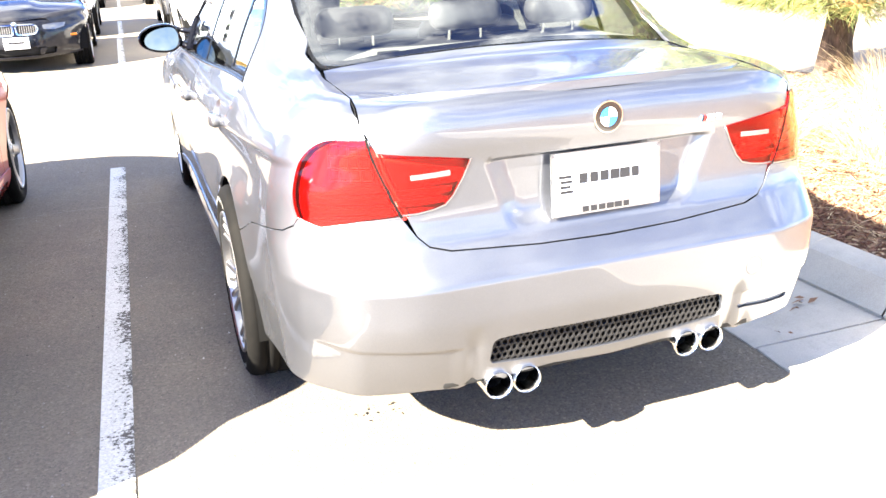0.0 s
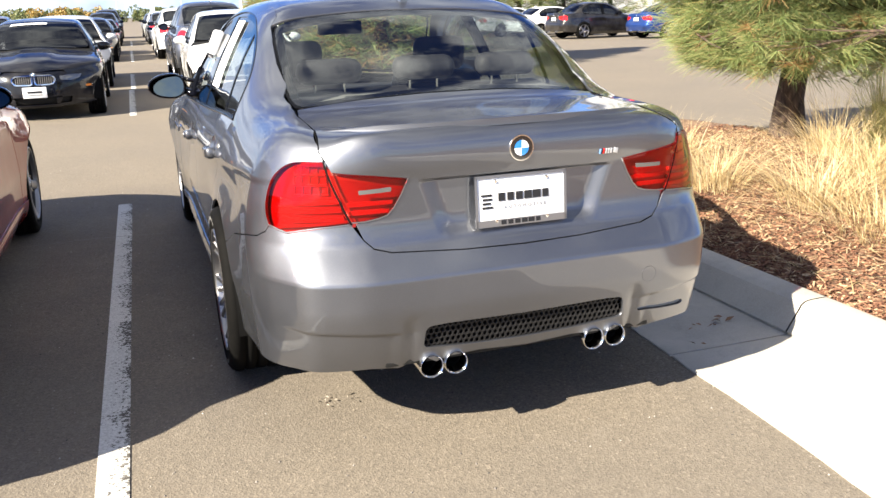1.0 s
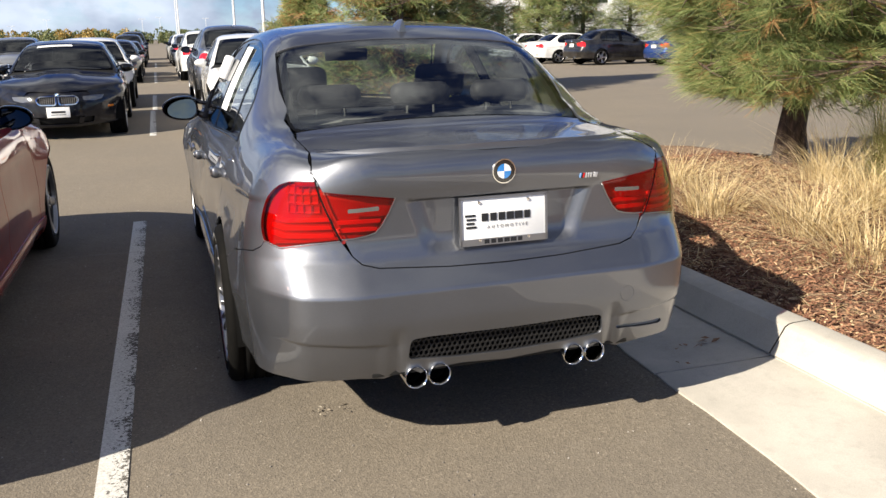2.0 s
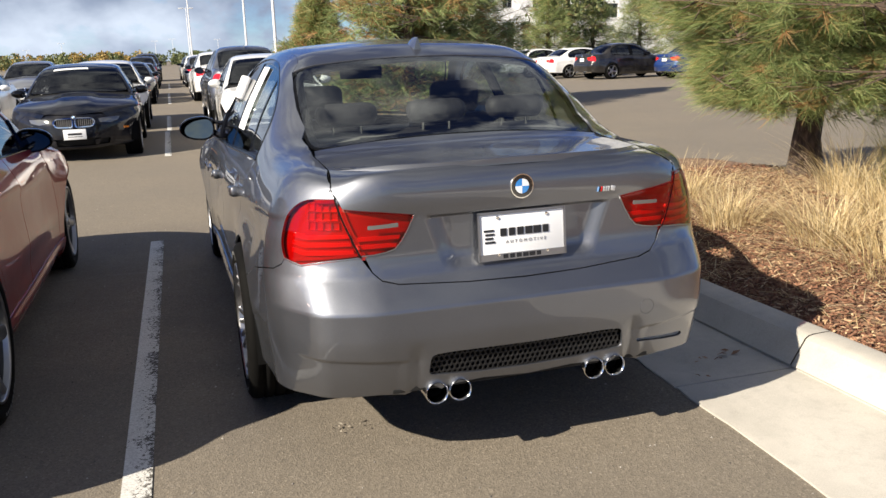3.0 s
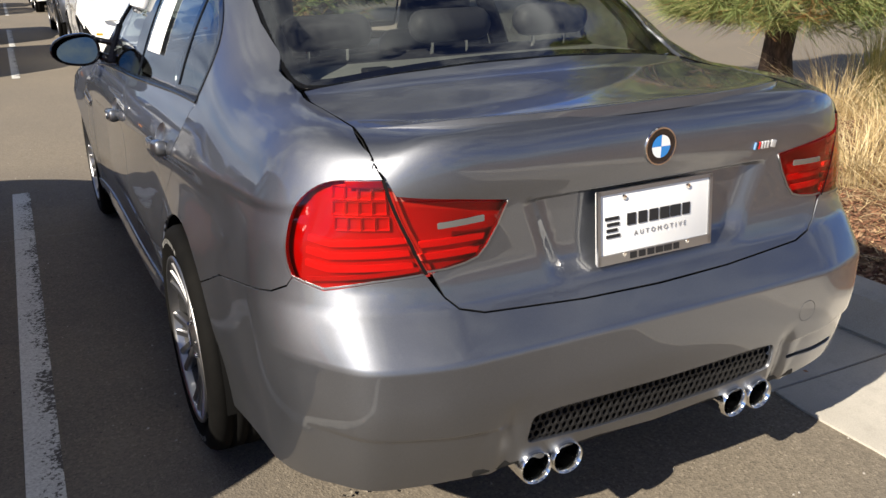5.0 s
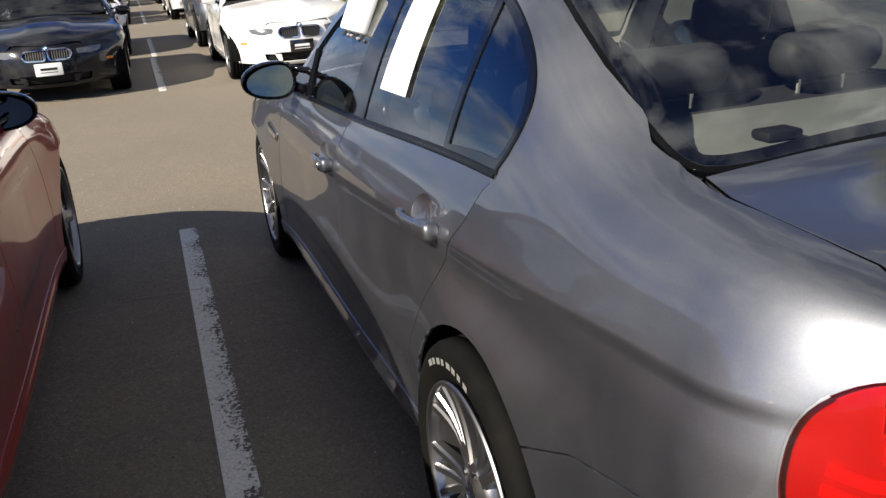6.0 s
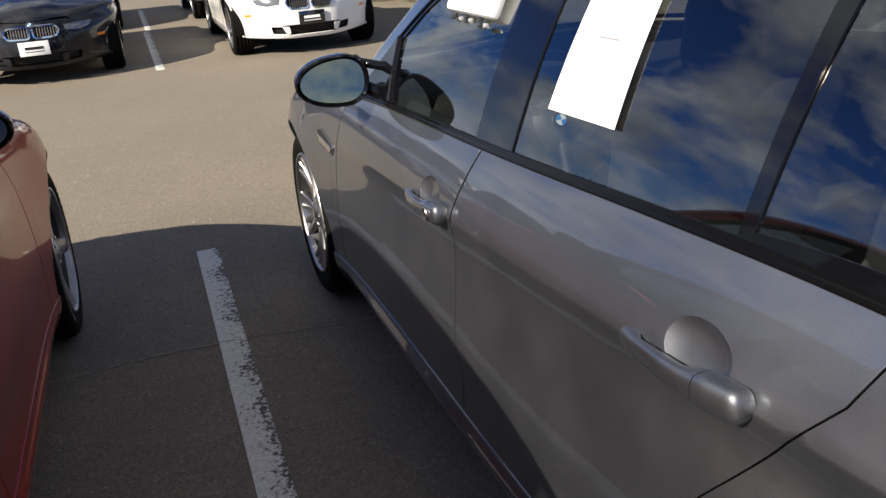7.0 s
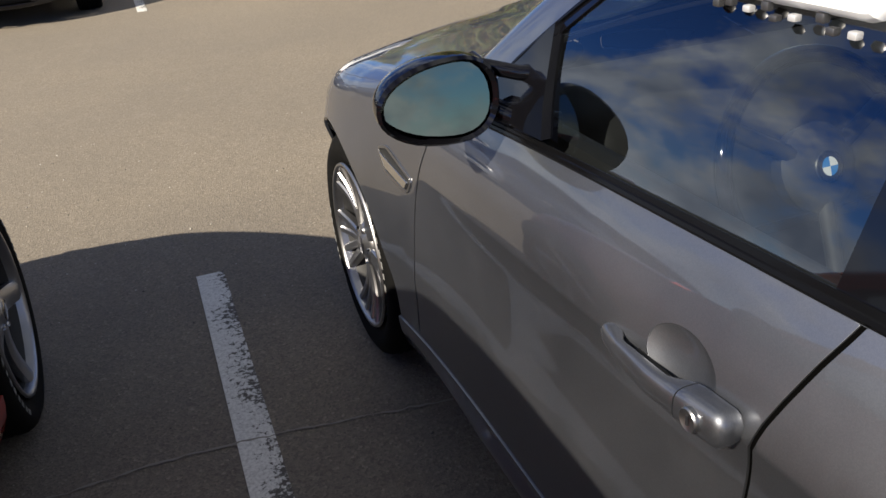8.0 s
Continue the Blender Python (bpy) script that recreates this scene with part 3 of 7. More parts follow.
def waist(y0, y1, n=24):
    """Points of the waist line in lower()'s coordinates, from y0 to y1."""
    out = []
    for k in range(n + 1):
        y = y0 + (y1 - y0) * k / n
        z = float(belt_y(y))
        ss = np.linspace(0, S2 + 0.4, 700) if y < 0.75 else np.linspace(S3 - 0.3, S5, 900) if y > 3.6 else None
        s = OFF + y if ss is None else float(np.interp(y, lower(ss, z)[:, 1], ss))
        out.append((s, z))
    return out


def flowing(points, n=6):
    """A smooth line through points."""
    q = [np.array(p, float) for p in points]
    q = [2 * q[0] - q[1]] + q + [2 * q[-1] - q[-2]]
    out = []
    for a, b, c, d in zip(q, q[1:], q[2:], q[3:]):
        for k in range(n):
            u = k / n
            out.append(tuple(0.5 * (2 * b + (c - a) * u + (2 * a - 5 * b + 4 * c - d) * u * u + (3 * b - a - 3 * c + d) * u ** 3)))
    return out + [tuple(q[-2])]


DOOR_REAR = [(OFF + y, z) for y, z in ((1.112, 0.975), (1.137, 0.91), (1.188, 0.844), (1.27, 0.74), (1.348, 0.644), (1.43, 0.53), (1.49, 0.40), (1.50, 0.305))]
DOOR_MID = [(OFF + y, z) for y, z in flowing([(2.114, 0.9635), (2.121, 0.945), (2.142, 0.894), (2.174, 0.80), (2.190, 0.68), (2.20, 0.5), (2.21, 0.305)], 3)]
DOOR_FRONT = [(OFF + y, z) for y, z in ((3.12, 0.88), (3.17, 0.79), (3.20, 0.72), (3.239, 0.54), (3.285, 0.394), (3.30, 0.305))]
LAMP_CUT = [(0.723, 0.978), (0.672, 0.914), (0.626, 0.852), (0.588, 0.787)]
LAMP_LOW = [(0.588, 0.787), (0.698, 0.776), (0.808, 0.759), (0.887, 0.778)]
LID_LOW = [(0.588, 0.787), (0.550, 0.737), (0.520, 0.711), (0.465, 0.697), (0.216, 0.683), (0.0, 0.679)]
BUMPER_CUT = [(1.357, 0.664), (1.07, 0.721), (0.96, 0.737), (0.905, 0.758), (0.887, 0.778)]
LAMP_IN = [(0.686, 0.940), (0.668, 0.914), (0.620, 0.850), (0.585, 0.792), (0.545, 0.793), (0.500, 0.799), (0.470, 0.807), (0.448, 0.830), (0.428, 0.868), (0.412, 0.915), (0.54, 0.932)]
GAP = 0.0045
GLASS_TAIL = [(1.346, 1.322), (1.215, 1.262), (1.125, 1.205), (1.082, 1.155), (1.072, 1.105), (1.085, 1.065), (1.108, 1.036)]


LAMP_OUT = flowing([(0.887, 0.778), (0.904, 0.81), (0.913, 0.852), (0.915, 0.900), (0.892, 0.944), (0.836, 0.972), (0.723, 0.978)], 4)
SIDE_LINE = [(1.085, 1.022), (1.058, 1.060), (1.040, 1.112), (1.052, 1.165), (1.105, 1.222), (1.196, 1.280), (1.32, 1.335), (1.50, 1.385), (1.75, 1.408), (2.05, 1.405), (2.30, 1.375), (2.50, 1.305), (2.70, 1.195), (2.86, 1.075), (2.985, 0.955)]


def shrink(poly, d, scale=(1, 1)):
    """A polygon moved inwards by d."""
    q = np.array(poly) * scale
    area = 0.5 * np.sum(q[:, 0] * np.roll(q[:, 1], -1) - np.roll(q[:, 0], -1) * q[:, 1])
    out = []
    for k in range(len(q)):
        a, p, b = q[k - 1], q[k], q[(k + 1) % len(q)]
        e0, e1 = (p - a) / (np.linalg.norm(p - a) + 1e-9), (b - p) / (np.linalg.norm(b - p) + 1e-9)
        n0, n1 = np.array((-e0[1], e0[0])), np.array((-e1[1], e1[0]))
        n = n0 + n1
        n = n / max(0.35, (n @ n) / 2) / 1.0
        out.append(tuple((p + np.sign(area) * d * n) / scale))
    return out


def build_wheel(parent, style="double", r=0.335, rim=0.243, width=0.25, segments=64, lite=False):
    """A road wheel, axle along x, its face to -x. Returns its parent mesh, the tyre."""
    w = width / 2
    prof = [(rim - 0.012, w * 0.72), (rim + 0.012, w * 0.90), (rim + 0.045, w * 1.0), (r - 0.028, w * 0.985), (r - 0.010, w * 0.90), (r - 0.002, w * 0.78)]
    tread = []
    for h in (0.5, -0.5) if lite else (0.52, 0.18, -0.18, -0.52):
        tread += [(r, w * (h + 0.05)), (r - 0.008, w * (h + 0.04)), (r - 0.008, w * (h - 0.04)), (r, w * (h - 0.05))]
    prof = prof + tread + [(a, -b) for a, b in prof[::-1]]
    v, f = lathe(prof, segments)
    tyre = mesh_part("tyre", v, f, RUBBER, parent)
    face = -w
    lip = [(rim + 0.004, face + 0.008), (rim + 0.002, face + 0.002), (rim - 0.006, face + 0.002), (rim - 0.009, face + 0.012), (rim - 0.012, face + 0.030)]
    v, f = lathe(lip, segments)
    mesh_part("rim", v, f, ALLOY, tyre)
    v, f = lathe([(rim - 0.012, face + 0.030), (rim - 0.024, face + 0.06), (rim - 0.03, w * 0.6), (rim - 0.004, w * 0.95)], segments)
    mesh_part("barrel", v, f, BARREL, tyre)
    bm = bmesh.new()
    hub_x = face + 0.026

    def spoke(angle, lean, wide0, wide1, spread):
        rings = []
        n = 7
        for k in range(n):
            u = k / (n - 1)
            rad = 0.045 + (rim - 0.008 - 0.045) * u
            a = angle + lean * (u ** 1.6) + spread * (u ** 1.3)
            x = hub_x + (face + 0.010 - hub_x) * (u ** 1.5) + 0.010 * math.sin(math.pi * u)
            hw = wide0 + (wide1 - wide0) * u
            c = Vector((x, rad * math.cos(a), rad * math.sin(a)))
            t = Vector((0, -math.sin(a), math.cos(a)))
            d = 0.034 - 0.012 * u
            rings.append([bm.verts.new(c + t * hw * 0.62), bm.verts.new(c + t * hw + Vector((0.006, 0, 0))), bm.verts.new(c + t * hw + Vector((d, 0, 0))), bm.verts.new(c - t * hw + Vector((d, 0, 0))), bm.verts.new(c - t * hw + Vector((0.006, 0, 0))), bm.verts.new(c - t * hw * 0.62)])
        for a, b in zip(rings, rings[1:]):
            for i in range(6):
                bm.faces.new((a[i], a[(i + 1) % 6], b[(i + 1) % 6], b[i]))
        bm.faces.new(rings[0])
        bm.faces.new(rings[-1][::-1])

    spokes = []
    if style == "double":
        for k in range(5):
            a = 2 * math.pi * k / 5 + 0.3
            for side in (-1, 1):
                bm = bmesh.new()
                spoke(a + side * 0.20, 0.0, 0.016, 0.0125, side * 0.17)
                part("spoke", bm, ALLOY, tyre)
                bm = bmesh.new()
                spoke(a + side * 0.05, 0.0, 0.012, 0.0115, side * 0.085)
                part("spoke", bm, ALLOY, tyre)
    else:
        for k in range(5):
            bm = bmesh.new()
            spoke(2 * math.pi * k / 5 + 0.2, 0.0, 0.034, 0.030, 0.0)
            part("spoke", bm, ALLOY, tyre)
    v, f = lathe([(0.0, hub_x - 0.008), (0.030, hub_x - 0.008), (0.034, hub_x - 0.004), (0.060, hub_x + 0.002), (0.072, hub_x + 0.016), (0.074, hub_x + 0.05)], 32)
    mesh_part("hub", v, f, ALLOY, tyre)
    # black disc added behind the spokes, dark like the shade inside the wheel
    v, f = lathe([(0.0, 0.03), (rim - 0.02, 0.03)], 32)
    mesh_part("dark_backing", v, f, LINER, tyre)
    if lite:
        return tyre
    v, f = lathe([(0.0, hub_x - 0.0095), (0.027, hub_x - 0.0095), (0.028, hub_x - 0.008)], 24)
    mesh_part("centre_cap", v, f, BLACK_ENAMEL, tyre)
    for k in range(5):
        a = 2 * math.pi * k / 5
        bm = bmesh.new()
        lathe_in(bm, [(0.0, hub_x - 0.006), (0.008, hub_x - 0.006), (0.0095, hub_x + 0.006)], 8, "x", Matrix.Translation((0, 0.052 * math.cos(a), 0.052 * math.sin(a))))
        part("wheel_bolt", bm, CHROME, tyre)
    for a0 in (24, 205):
        for k, w in enumerate((5.0, 3.6, 4.4, 3.2, 4.6, 4.0, 3.4, 4.2)):
            # the maker's name as plain raised bars
            bm = bmesh.new()
            p = [[bm.verts.new((-w0, q * math.cos(radians(a0 + 6.4 * k + e)), q * math.sin(radians(a0 + 6.4 * k + e)))) for e in (0, w / 2, w)] for q, w0 in ((0.2845, width / 2 + 0.0012), (0.2985, width / 2 + 0.0010))]
            for i in range(2):
                bm.faces.new((p[0][i], p[0][i + 1], p[1][i + 1], p[1][i]))
            part("tyre_bar", bm, TYRE_WHITE, tyre)
    v, f = lathe([(0.08, 0.01), (0.175, 0.01), (0.178, 0.014), (0.178, 0.036), (0.175, 0.04), (0.08, 0.04)], 40)
    mesh_part("brake_disc", v, f, DISC, tyre)
    return tyre


def build_handle(name, parent, mat, y, z, key=False):
    """A door pull: a shallow bowl behind a bar with a rounded end cap."""
    def bar_piece(u0, u1, n, round0, round1):
        bm = bmesh.new()
        rings = []
        for k in range(n + 1):
            u = u0 + (u1 - u0) * k / n
            yy = y + 0.268 * u
            high = float(np.interp(u, (0.0, 0.22, 0.36, 0.75, 1.0), (0.0235, 0.0245, 0.0185, 0.0175, 0.0155)))
            face = float(np.interp(u, (0.0, 0.2, 0.5, 0.8, 1.0), (0.030, 0.036, 0.036, 0.026, 0.013)))
            back = float(np.interp(u, (0.0, 0.30, 0.40, 0.78, 0.86, 1.0), (-0.006, -0.006, 0.014, 0.012, -0.004, -0.006)))
            end = min(1.0, (k + 0.35) / 2.5 if round0 else 1.0, (n - k + 0.35) / 2.5 if round1 else 1.0)
            end = math.sqrt(max(0.0, 1 - (1 - end) ** 2))
            x0, zz = -float(width_at(yy, z)), z - 0.002 - 0.022 * u
            mid, deep = (face + back) / 2, (face - back) / 2 * (0.45 + 0.55 * end)
            ring = []
            for i in range(18):
                t = 2 * math.pi * i / 18
                c, q = math.cos(t), math.sin(t)
                ring.append(bm.verts.new((x0 - mid - deep * math.copysign(abs(c) ** 0.6, c), yy, zz + high * end * math.copysign(abs(q) ** 0.7, q))))
            rings.append(ring)
        for p, q in zip(rings, rings[1:]):
            for i in range(18):
                bm.faces.new((p[i], p[(i + 1) % 18], q[(i + 1) % 18], q[i]))
        bm.faces.new(rings[0])
        bm.faces.new(rings[-1][::-1])
        return bm

    bar = part(name, bar_piece(0.275, 1.0, 22, False, True), mat, parent, "", 60)
    part("end_cap", bar_piece(0.0, 0.268, 12, True, False), mat, bar, "", 60)
    # bowl behind the bar
    bm = bmesh.new()
    cy, cz = y + 0.115, z + 0.014
    rings = []
    for i in range(7):
        u = i / 6
        ring = []
        for k in range(28):
            a = 2 * math.pi * k / 28
            yy, zz = cy + 0.0645 * u * math.cos(a), cz + 0.0415 * u * math.sin(a)
            ring.append(bm.verts.new((-float(width_at(yy, zz)) + 0.0005 + 0.010 * (1 - u ** 2.6), yy, zz)))
        rings.append(ring)
    for a, b in zip(rings, rings[1:]):
        for k in range(28):
            bm.faces.new((a[k], a[(k + 1) % 28], b[(k + 1) % 28], b[k]))
    part("bowl", bm, mat, bar)
    # dark strip added behind the bar to blacken the slot there
    bm = bmesh.new()
    box_in(bm, (-float(width_at(y + 0.1, z)) - 0.006, y + 0.125, z - 0.012), (0.010, 0.13, 0.006), 0.001)
    part("slot_strip", bm, PLASTIC, bar)
    if key:
        bm = bmesh.new()
        lathe_in(bm, [(0.0, 0.0), (0.008, -0.001), (0.0135, -0.004), (0.0150, -0.002), (0.0150, 0.02)], 18, "x", Matrix.Translation((-float(width_at(y, z)) - 0.0355, y + 0.042, z - 0.004)))
        lock = part("key_cylinder", bm, ALLOY, bar)
        bm = bmesh.new()
        box_in(bm, (-float(width_at(y, z)) - 0.039, y + 0.042, z - 0.004), (0.002, 0.003, 0.012), 0.0)
        part("key_slot", bm, INK, lock)
    return bar


def build_mirror(parent, shell_mat, side=-1, glass=None, at=(0.934, 2.84, 1.013)):
    """A door mirror on two arms, its glass to the tail."""
    cx, cy, cz = at
    bm = bmesh.new()
    rings = []
    for i in range(9):
        u = i / 8
        ring = []
        for k in range(32):
            a = 2 * math.pi * k / 32
            c, s = math.cos(a), math.sin(a)
            # a drop shape: blunt outside, cut off towards the car
            rx = 0.108 if c > 0 else 0.100
            rz = 0.070 * (1 - 0.18 * c)
            k2 = (1 - u ** 2.4) ** 0.5 if u < 1 else 0.0
            ring.append(bm.verts.new((side * (cx + rx * k2 * (abs(c) ** 0.85) * (1 if c > 0 else -1)), cy + 0.10 * u, cz + rz * k2 * (abs(s) ** 0.9) * (1 if s > 0 else -1) + 0.01 * u)))
        rings.append(ring)
    for a, b in zip(rings, rings[1:]):
        for k in range(32):
            bm.faces.new((a[k], a[(k + 1) % 32], b[(k + 1) % 32], b[k]))
    bmesh.ops.remove_doubles(bm, verts=bm.verts, dist=1e-4)
    mir = part("door_mirror", bm, shell_mat, parent, "", 50)
    bm = bmesh.new()
    loop_o, loop_i, loop_b = [], [], []
    for k in range(32):
        a = 2 * math.pi * k / 32
        c, s = math.cos(a), math.sin(a)
        sx, sz = (abs(c) ** 0.85) * (1 if c > 0 else -1), (abs(s) ** 0.9) * (1 if s > 0 else -1)
        rx, rz = (0.108 if c > 0 else 0.100), 0.070 * (1 - 0.18 * c)
        loop_o.append(bm.verts.new((side * (cx + rx * sx), cy, cz + rz * sz)))
        loop_b.append(bm.verts.new((side * (cx + (rx - 0.005) * sx), cy - 0.008, cz + (rz - 0.005) * sz)))
        loop_i.append(bm.verts.new((side * (cx + (rx - 0.012) * sx), cy - 0.001, cz + (rz - 0.010) * sz)))
    for k in range(32):
        j = (k + 1) % 32
        bm.faces.new((loop_o[k], loop_o[j], loop_b[j], loop_b[k]))
        bm.faces.new((loop_b[k], loop_b[j], loop_i[j], loop_i[k]))
    part("mirror_frame", bm, PIANO, mir, "", 60)
    bm = bmesh.new()
    ring = []
    for k in range(32):
        a = 2 * math.pi * k / 32
        c, s = math.cos(a), math.sin(a)
        sx, sz = (abs(c) ** 0.85) * (1 if c > 0 else -1), (abs(s) ** 0.9) * (1 if s > 0 else -1)
        rx, rz = (0.097 if c > 0 else 0.089), 0.061 * (1 - 0.18 * c)
        ring.append(bm.verts.new((side * (cx + rx * sx), cy + 0.003 + 0.18 * (rz * sz + 0.06) + 0.20 * (rx * sx + 0.087), cz + rz * sz)))
    bm.faces.new(ring)
    part("mirror_glass", bm, glass or MIRROR, mir)
    for dz, thick in ((0.042, 0.013), (-0.022, 0.019)):
        bm = bmesh.new()
        zb = cz + dz
        tube_in(bm, [(side * (cx - 0.08), cy + 0.062, zb), (side * 0.85, cy + 0.035, zb - 0.002), (side * 0.80, cy - 0.005, zb - (0.014 if dz > 0 else 0.03)), (side * 0.74, cy - 0.02, zb - (0.02 if dz > 0 else 0.045))], [thick * 1.3, thick, thick, thick * 1.3], 10)
        part("mirror_arm", bm, PIANO, mir, "", 60)
    bm = bmesh.new()
    tri = [(2.86, 1.06), (2.99, 0.955), (2.72, 0.965), (2.745, 1.01), (2.80, 1.12)]
    a, b = [], []
    for y, z in tri:
        x = -upper(np.array([y]), np.array([v_of_z(y, z)]))[0, 0]
        a.append(bm.verts.new((side * (x + 0.010), y, z)))
        b.append(bm.verts.new((side * (x - 0.01), y, z)))
    bm.faces.new(a)
    for k in range(len(a)):
        j = (k + 1) % len(a)
        bm.faces.new((a[k], a[j], b[j], b[k]))
    part("mirror_base", bm, PIANO, mir)
    return mir


def build_seat(parent, x, y, rear=False, wide=0.52):
    bm = bmesh.new()
    box_in(bm, (x, y + 0.02, 0.50), (wide, 0.50, 0.16), 0.05, None, 3)
    seat = part("seat", bm, SEAT, parent, "", 40)
    bm = bmesh.new()
    box_in(bm, (x, y - 0.26, 0.80), (wide - 0.04, 0.15, 0.60), 0.06, Euler((radians(12), 0, 0)).to_matrix(), 3)
    part("backrest", bm, SEAT, seat, "", 40)
    spots = (x - 0.37, x + 0.03, x + 0.40) if rear else (x,)
    for q in spots:
        bm = bmesh.new()
        box_in(bm, (q, y - 0.35, 1.185 if not rear else 1.17), (0.27, 0.10, 0.17 if not rear else 0.10), 0.045, Euler((radians(10), 0, 0)).to_matrix(), 3)
        head = part("headrest", bm, SEAT, seat, "", 40)
        for e in (-0.06, 0.06):
            bm = bmesh.new()
            tube_in(bm, [(q + e, y - 0.335, 1.02), (q + e, y - 0.345, 1.15)], 0.006, 8)
            part("headrest_post", bm, CHROME, head)
    return seat


def roundel(parent, centre, facing, size, ring_mat=None):
    """The round badge: black ring, chrome edge, blue and white quarters."""
    ring_mat = ring_mat or BLACK_ENAMEL
    f = Vector(facing).normalized()
    m = Matrix.Translation(centre) @ f.to_track_quat("Z", "Y").to_matrix().to_4x4()
    bm = bmesh.new()
    lathe_in(bm, [(0.0, 0.0015), (size * 0.62, 0.0022), (size * 0.92, 0.002), (size * 0.92, 0.0)], 40, "z", m)
    badge = part("badge", bm, ring_mat, parent)
    bm = bmesh.new()
    lathe_in(bm, [(size * 0.91, 0.0), (size * 0.92, 0.0035), (size, 0.0035), (size * 1.03, 0.0)], 40, "z", m)
    part("badge_rim", bm, CHROME, badge)
    for q in range(4):
        bm = bmesh.new()
        c = bm.verts.new(m @ Vector((0, 0, 0.0038)))
        arc = [bm.verts.new(m @ Vector((size * 0.60 * math.cos(math.pi / 2 * (q + k / 8)), size * 0.60 * math.sin(math.pi / 2 * (q + k / 8)), 0.0035))) for k in range(9)]
        for a, b in zip(arc, arc[1:]):
            bm.faces.new((c, a, b))
        part("badge_quarter", bm, BLUE_ENAMEL if q % 2 else WHITE_ENAMEL, badge)
    return badge


MIRROR = material("mirror glass", (0.20, 0.215, 0.17), 0.01, 1.0)
GREY_INK = material("pale grey ink", (0.22, 0.22, 0.23), 0.5)


def build_car(name, label, paint, step=0.03, wheels="double", tail=True, nose=True, cabin=True, window=None, group="", lite=False, plate=None):
    car = tagged(new(name, None), label, "car", group)
    car.empty_display_size = 0.3
    fine = step < 0.04
    glass, side_glass = (GLASS, SIDE_GLASS) if window is None else (window, window)

    # rear quarter, doors, front wing, sill
    fold = [[(OFF + y, float(crease_y(y)) - d) for y in np.arange(0.10, 3.2, 0.02)] for d in (-0.004, 0.004, 0.012, 0.020, 0.028)] if fine else []
    ledge = [[(float(s), z) for s in np.arange(-1.2, 1.2, 0.014)] for z in (0.600, 0.607, 0.612, 0.617, 0.622, 0.628, 0.634, 0.645)] if fine else []
    ledge += [[(float(q), float(fold_z(abs(q))) + d) for q in np.arange(-0.95, 0.95, 0.014)] for d in (0.006, 0.0, -0.004, -0.007, -0.010, -0.014, -0.02)] if fine else []
    quarter = [(OFF + 0.787, 0.600)] + BUMPER_CUT + LAMP_OUT[1:] + [(s, z + 0.004) for s, z in waist(0.142, 1.088, 30)] + DOOR_REAR + [(OFF + 1.405, 0.305)] + arch(1.04, 0.335, 0.366, -4.7, 133.6, 26)[1:-1]
    if fine:
        sheet("corner_patch", [(0.700, 0.962), (0.712, 0.990), (0.728, 1.000), (0.760, 1.000), (0.82, 0.985), (0.80, 0.960)], lower, paint, car, step=0.02, thick=0.0, offset=-0.005, mirror=True)
    if fine:
        sheet("corner_patch", [(0.116, 0.0), (0.116, 2.0), (0.20, v_of_x(0.20, 0.614)), (0.20, 0.0)], upper, paint, car, step=0.02, thick=0.0, offset=-0.003, scale=(1, 0.1), mirror=True, soften=body_soft)
    sheet("quarter_panel", quarter, lower, paint, car, step=step, mirror=True, ridge=0.0, soften=body_soft if fine else waist_soft, lines=fold)
    d0 = [(s + GAP, z) for s, z in DOOR_REAR]
    d1 = [(s - 1.4 * GAP, z) for s, z in DOOR_MID]
    bowl = lambda y, z: [(OFF + y + 0.115 + 0.064 * math.cos(2 * math.pi * k / 24), z + 0.014 + 0.041 * math.sin(2 * math.pi * k / 24)) for k in range(24)]
    rear_door = d0[::-1] + waist(1.095, 2.104, 12) + d1
    doors = sheet("rear_door", rear_door, lower, paint, car, holes=[bowl(1.245, 0.858)] if fine else [], step=step, mirror=True, lines=fold)
    d2 = [(s + GAP * 0.4, z) for s, z in DOOR_MID]
    d3 = [(s - GAP, z) for s, z in DOOR_FRONT]
    front_door = d2[::-1] + waist(2.122, 3.06, 12) + d3
    doors += sheet("front_door", front_door, lower, paint, car, holes=[bowl(2.185, 0.812)] if fine else [], step=step, mirror=True, lines=fold)
    d4 = [(s + GAP * 0.4, z) for s, z in DOOR_FRONT]
    if fine:
        # black tubes added in the door gaps so that the joints read dark
        for line, shift, r in ((DOOR_REAR, 0.5, 0.0028), (DOOR_MID, -0.5, 0.0042), (DOOR_FRONT, -0.3, 0.0034)):
            for sg in (1, -1):
                bm = bmesh.new()
                pts = [lower(q + shift * GAP, z) for q, z in flowing(line, 3)]
                tube_in(bm, [(sg * (p[0] + 0.0015 + r), p[1], p[2]) for p in pts], r, 6)
                part("door_gap", bm, SEAM, car)
    wing = d4[::-1] + waist(3.07, 4.2, 14) + [(OFF + 4.16, 0.60), (OFF + 4.10, 0.55)] + arch(3.80, 0.335, 0.392, 35, 184.7, 26)[1:-1] + [(OFF + 3.408, 0.305)]
    sheet("front_wing", wing, lower, paint, car, step=step, mirror=True, lines=fold, soften=waist_soft)
    sill = [(OFF + 1.41, 0.300), (OFF + 3.42, 0.300), (OFF + 3.44, 0.18), (OFF + 1.385, 0.18)]
    rails = [[(float(q), z) for q in np.arange(OFF + 1.42, OFF + 3.43, 0.03)] for z in (0.296, 0.288, 0.280, 0.272, 0.266, 0.258, 0.245, 0.22)] if fine else []
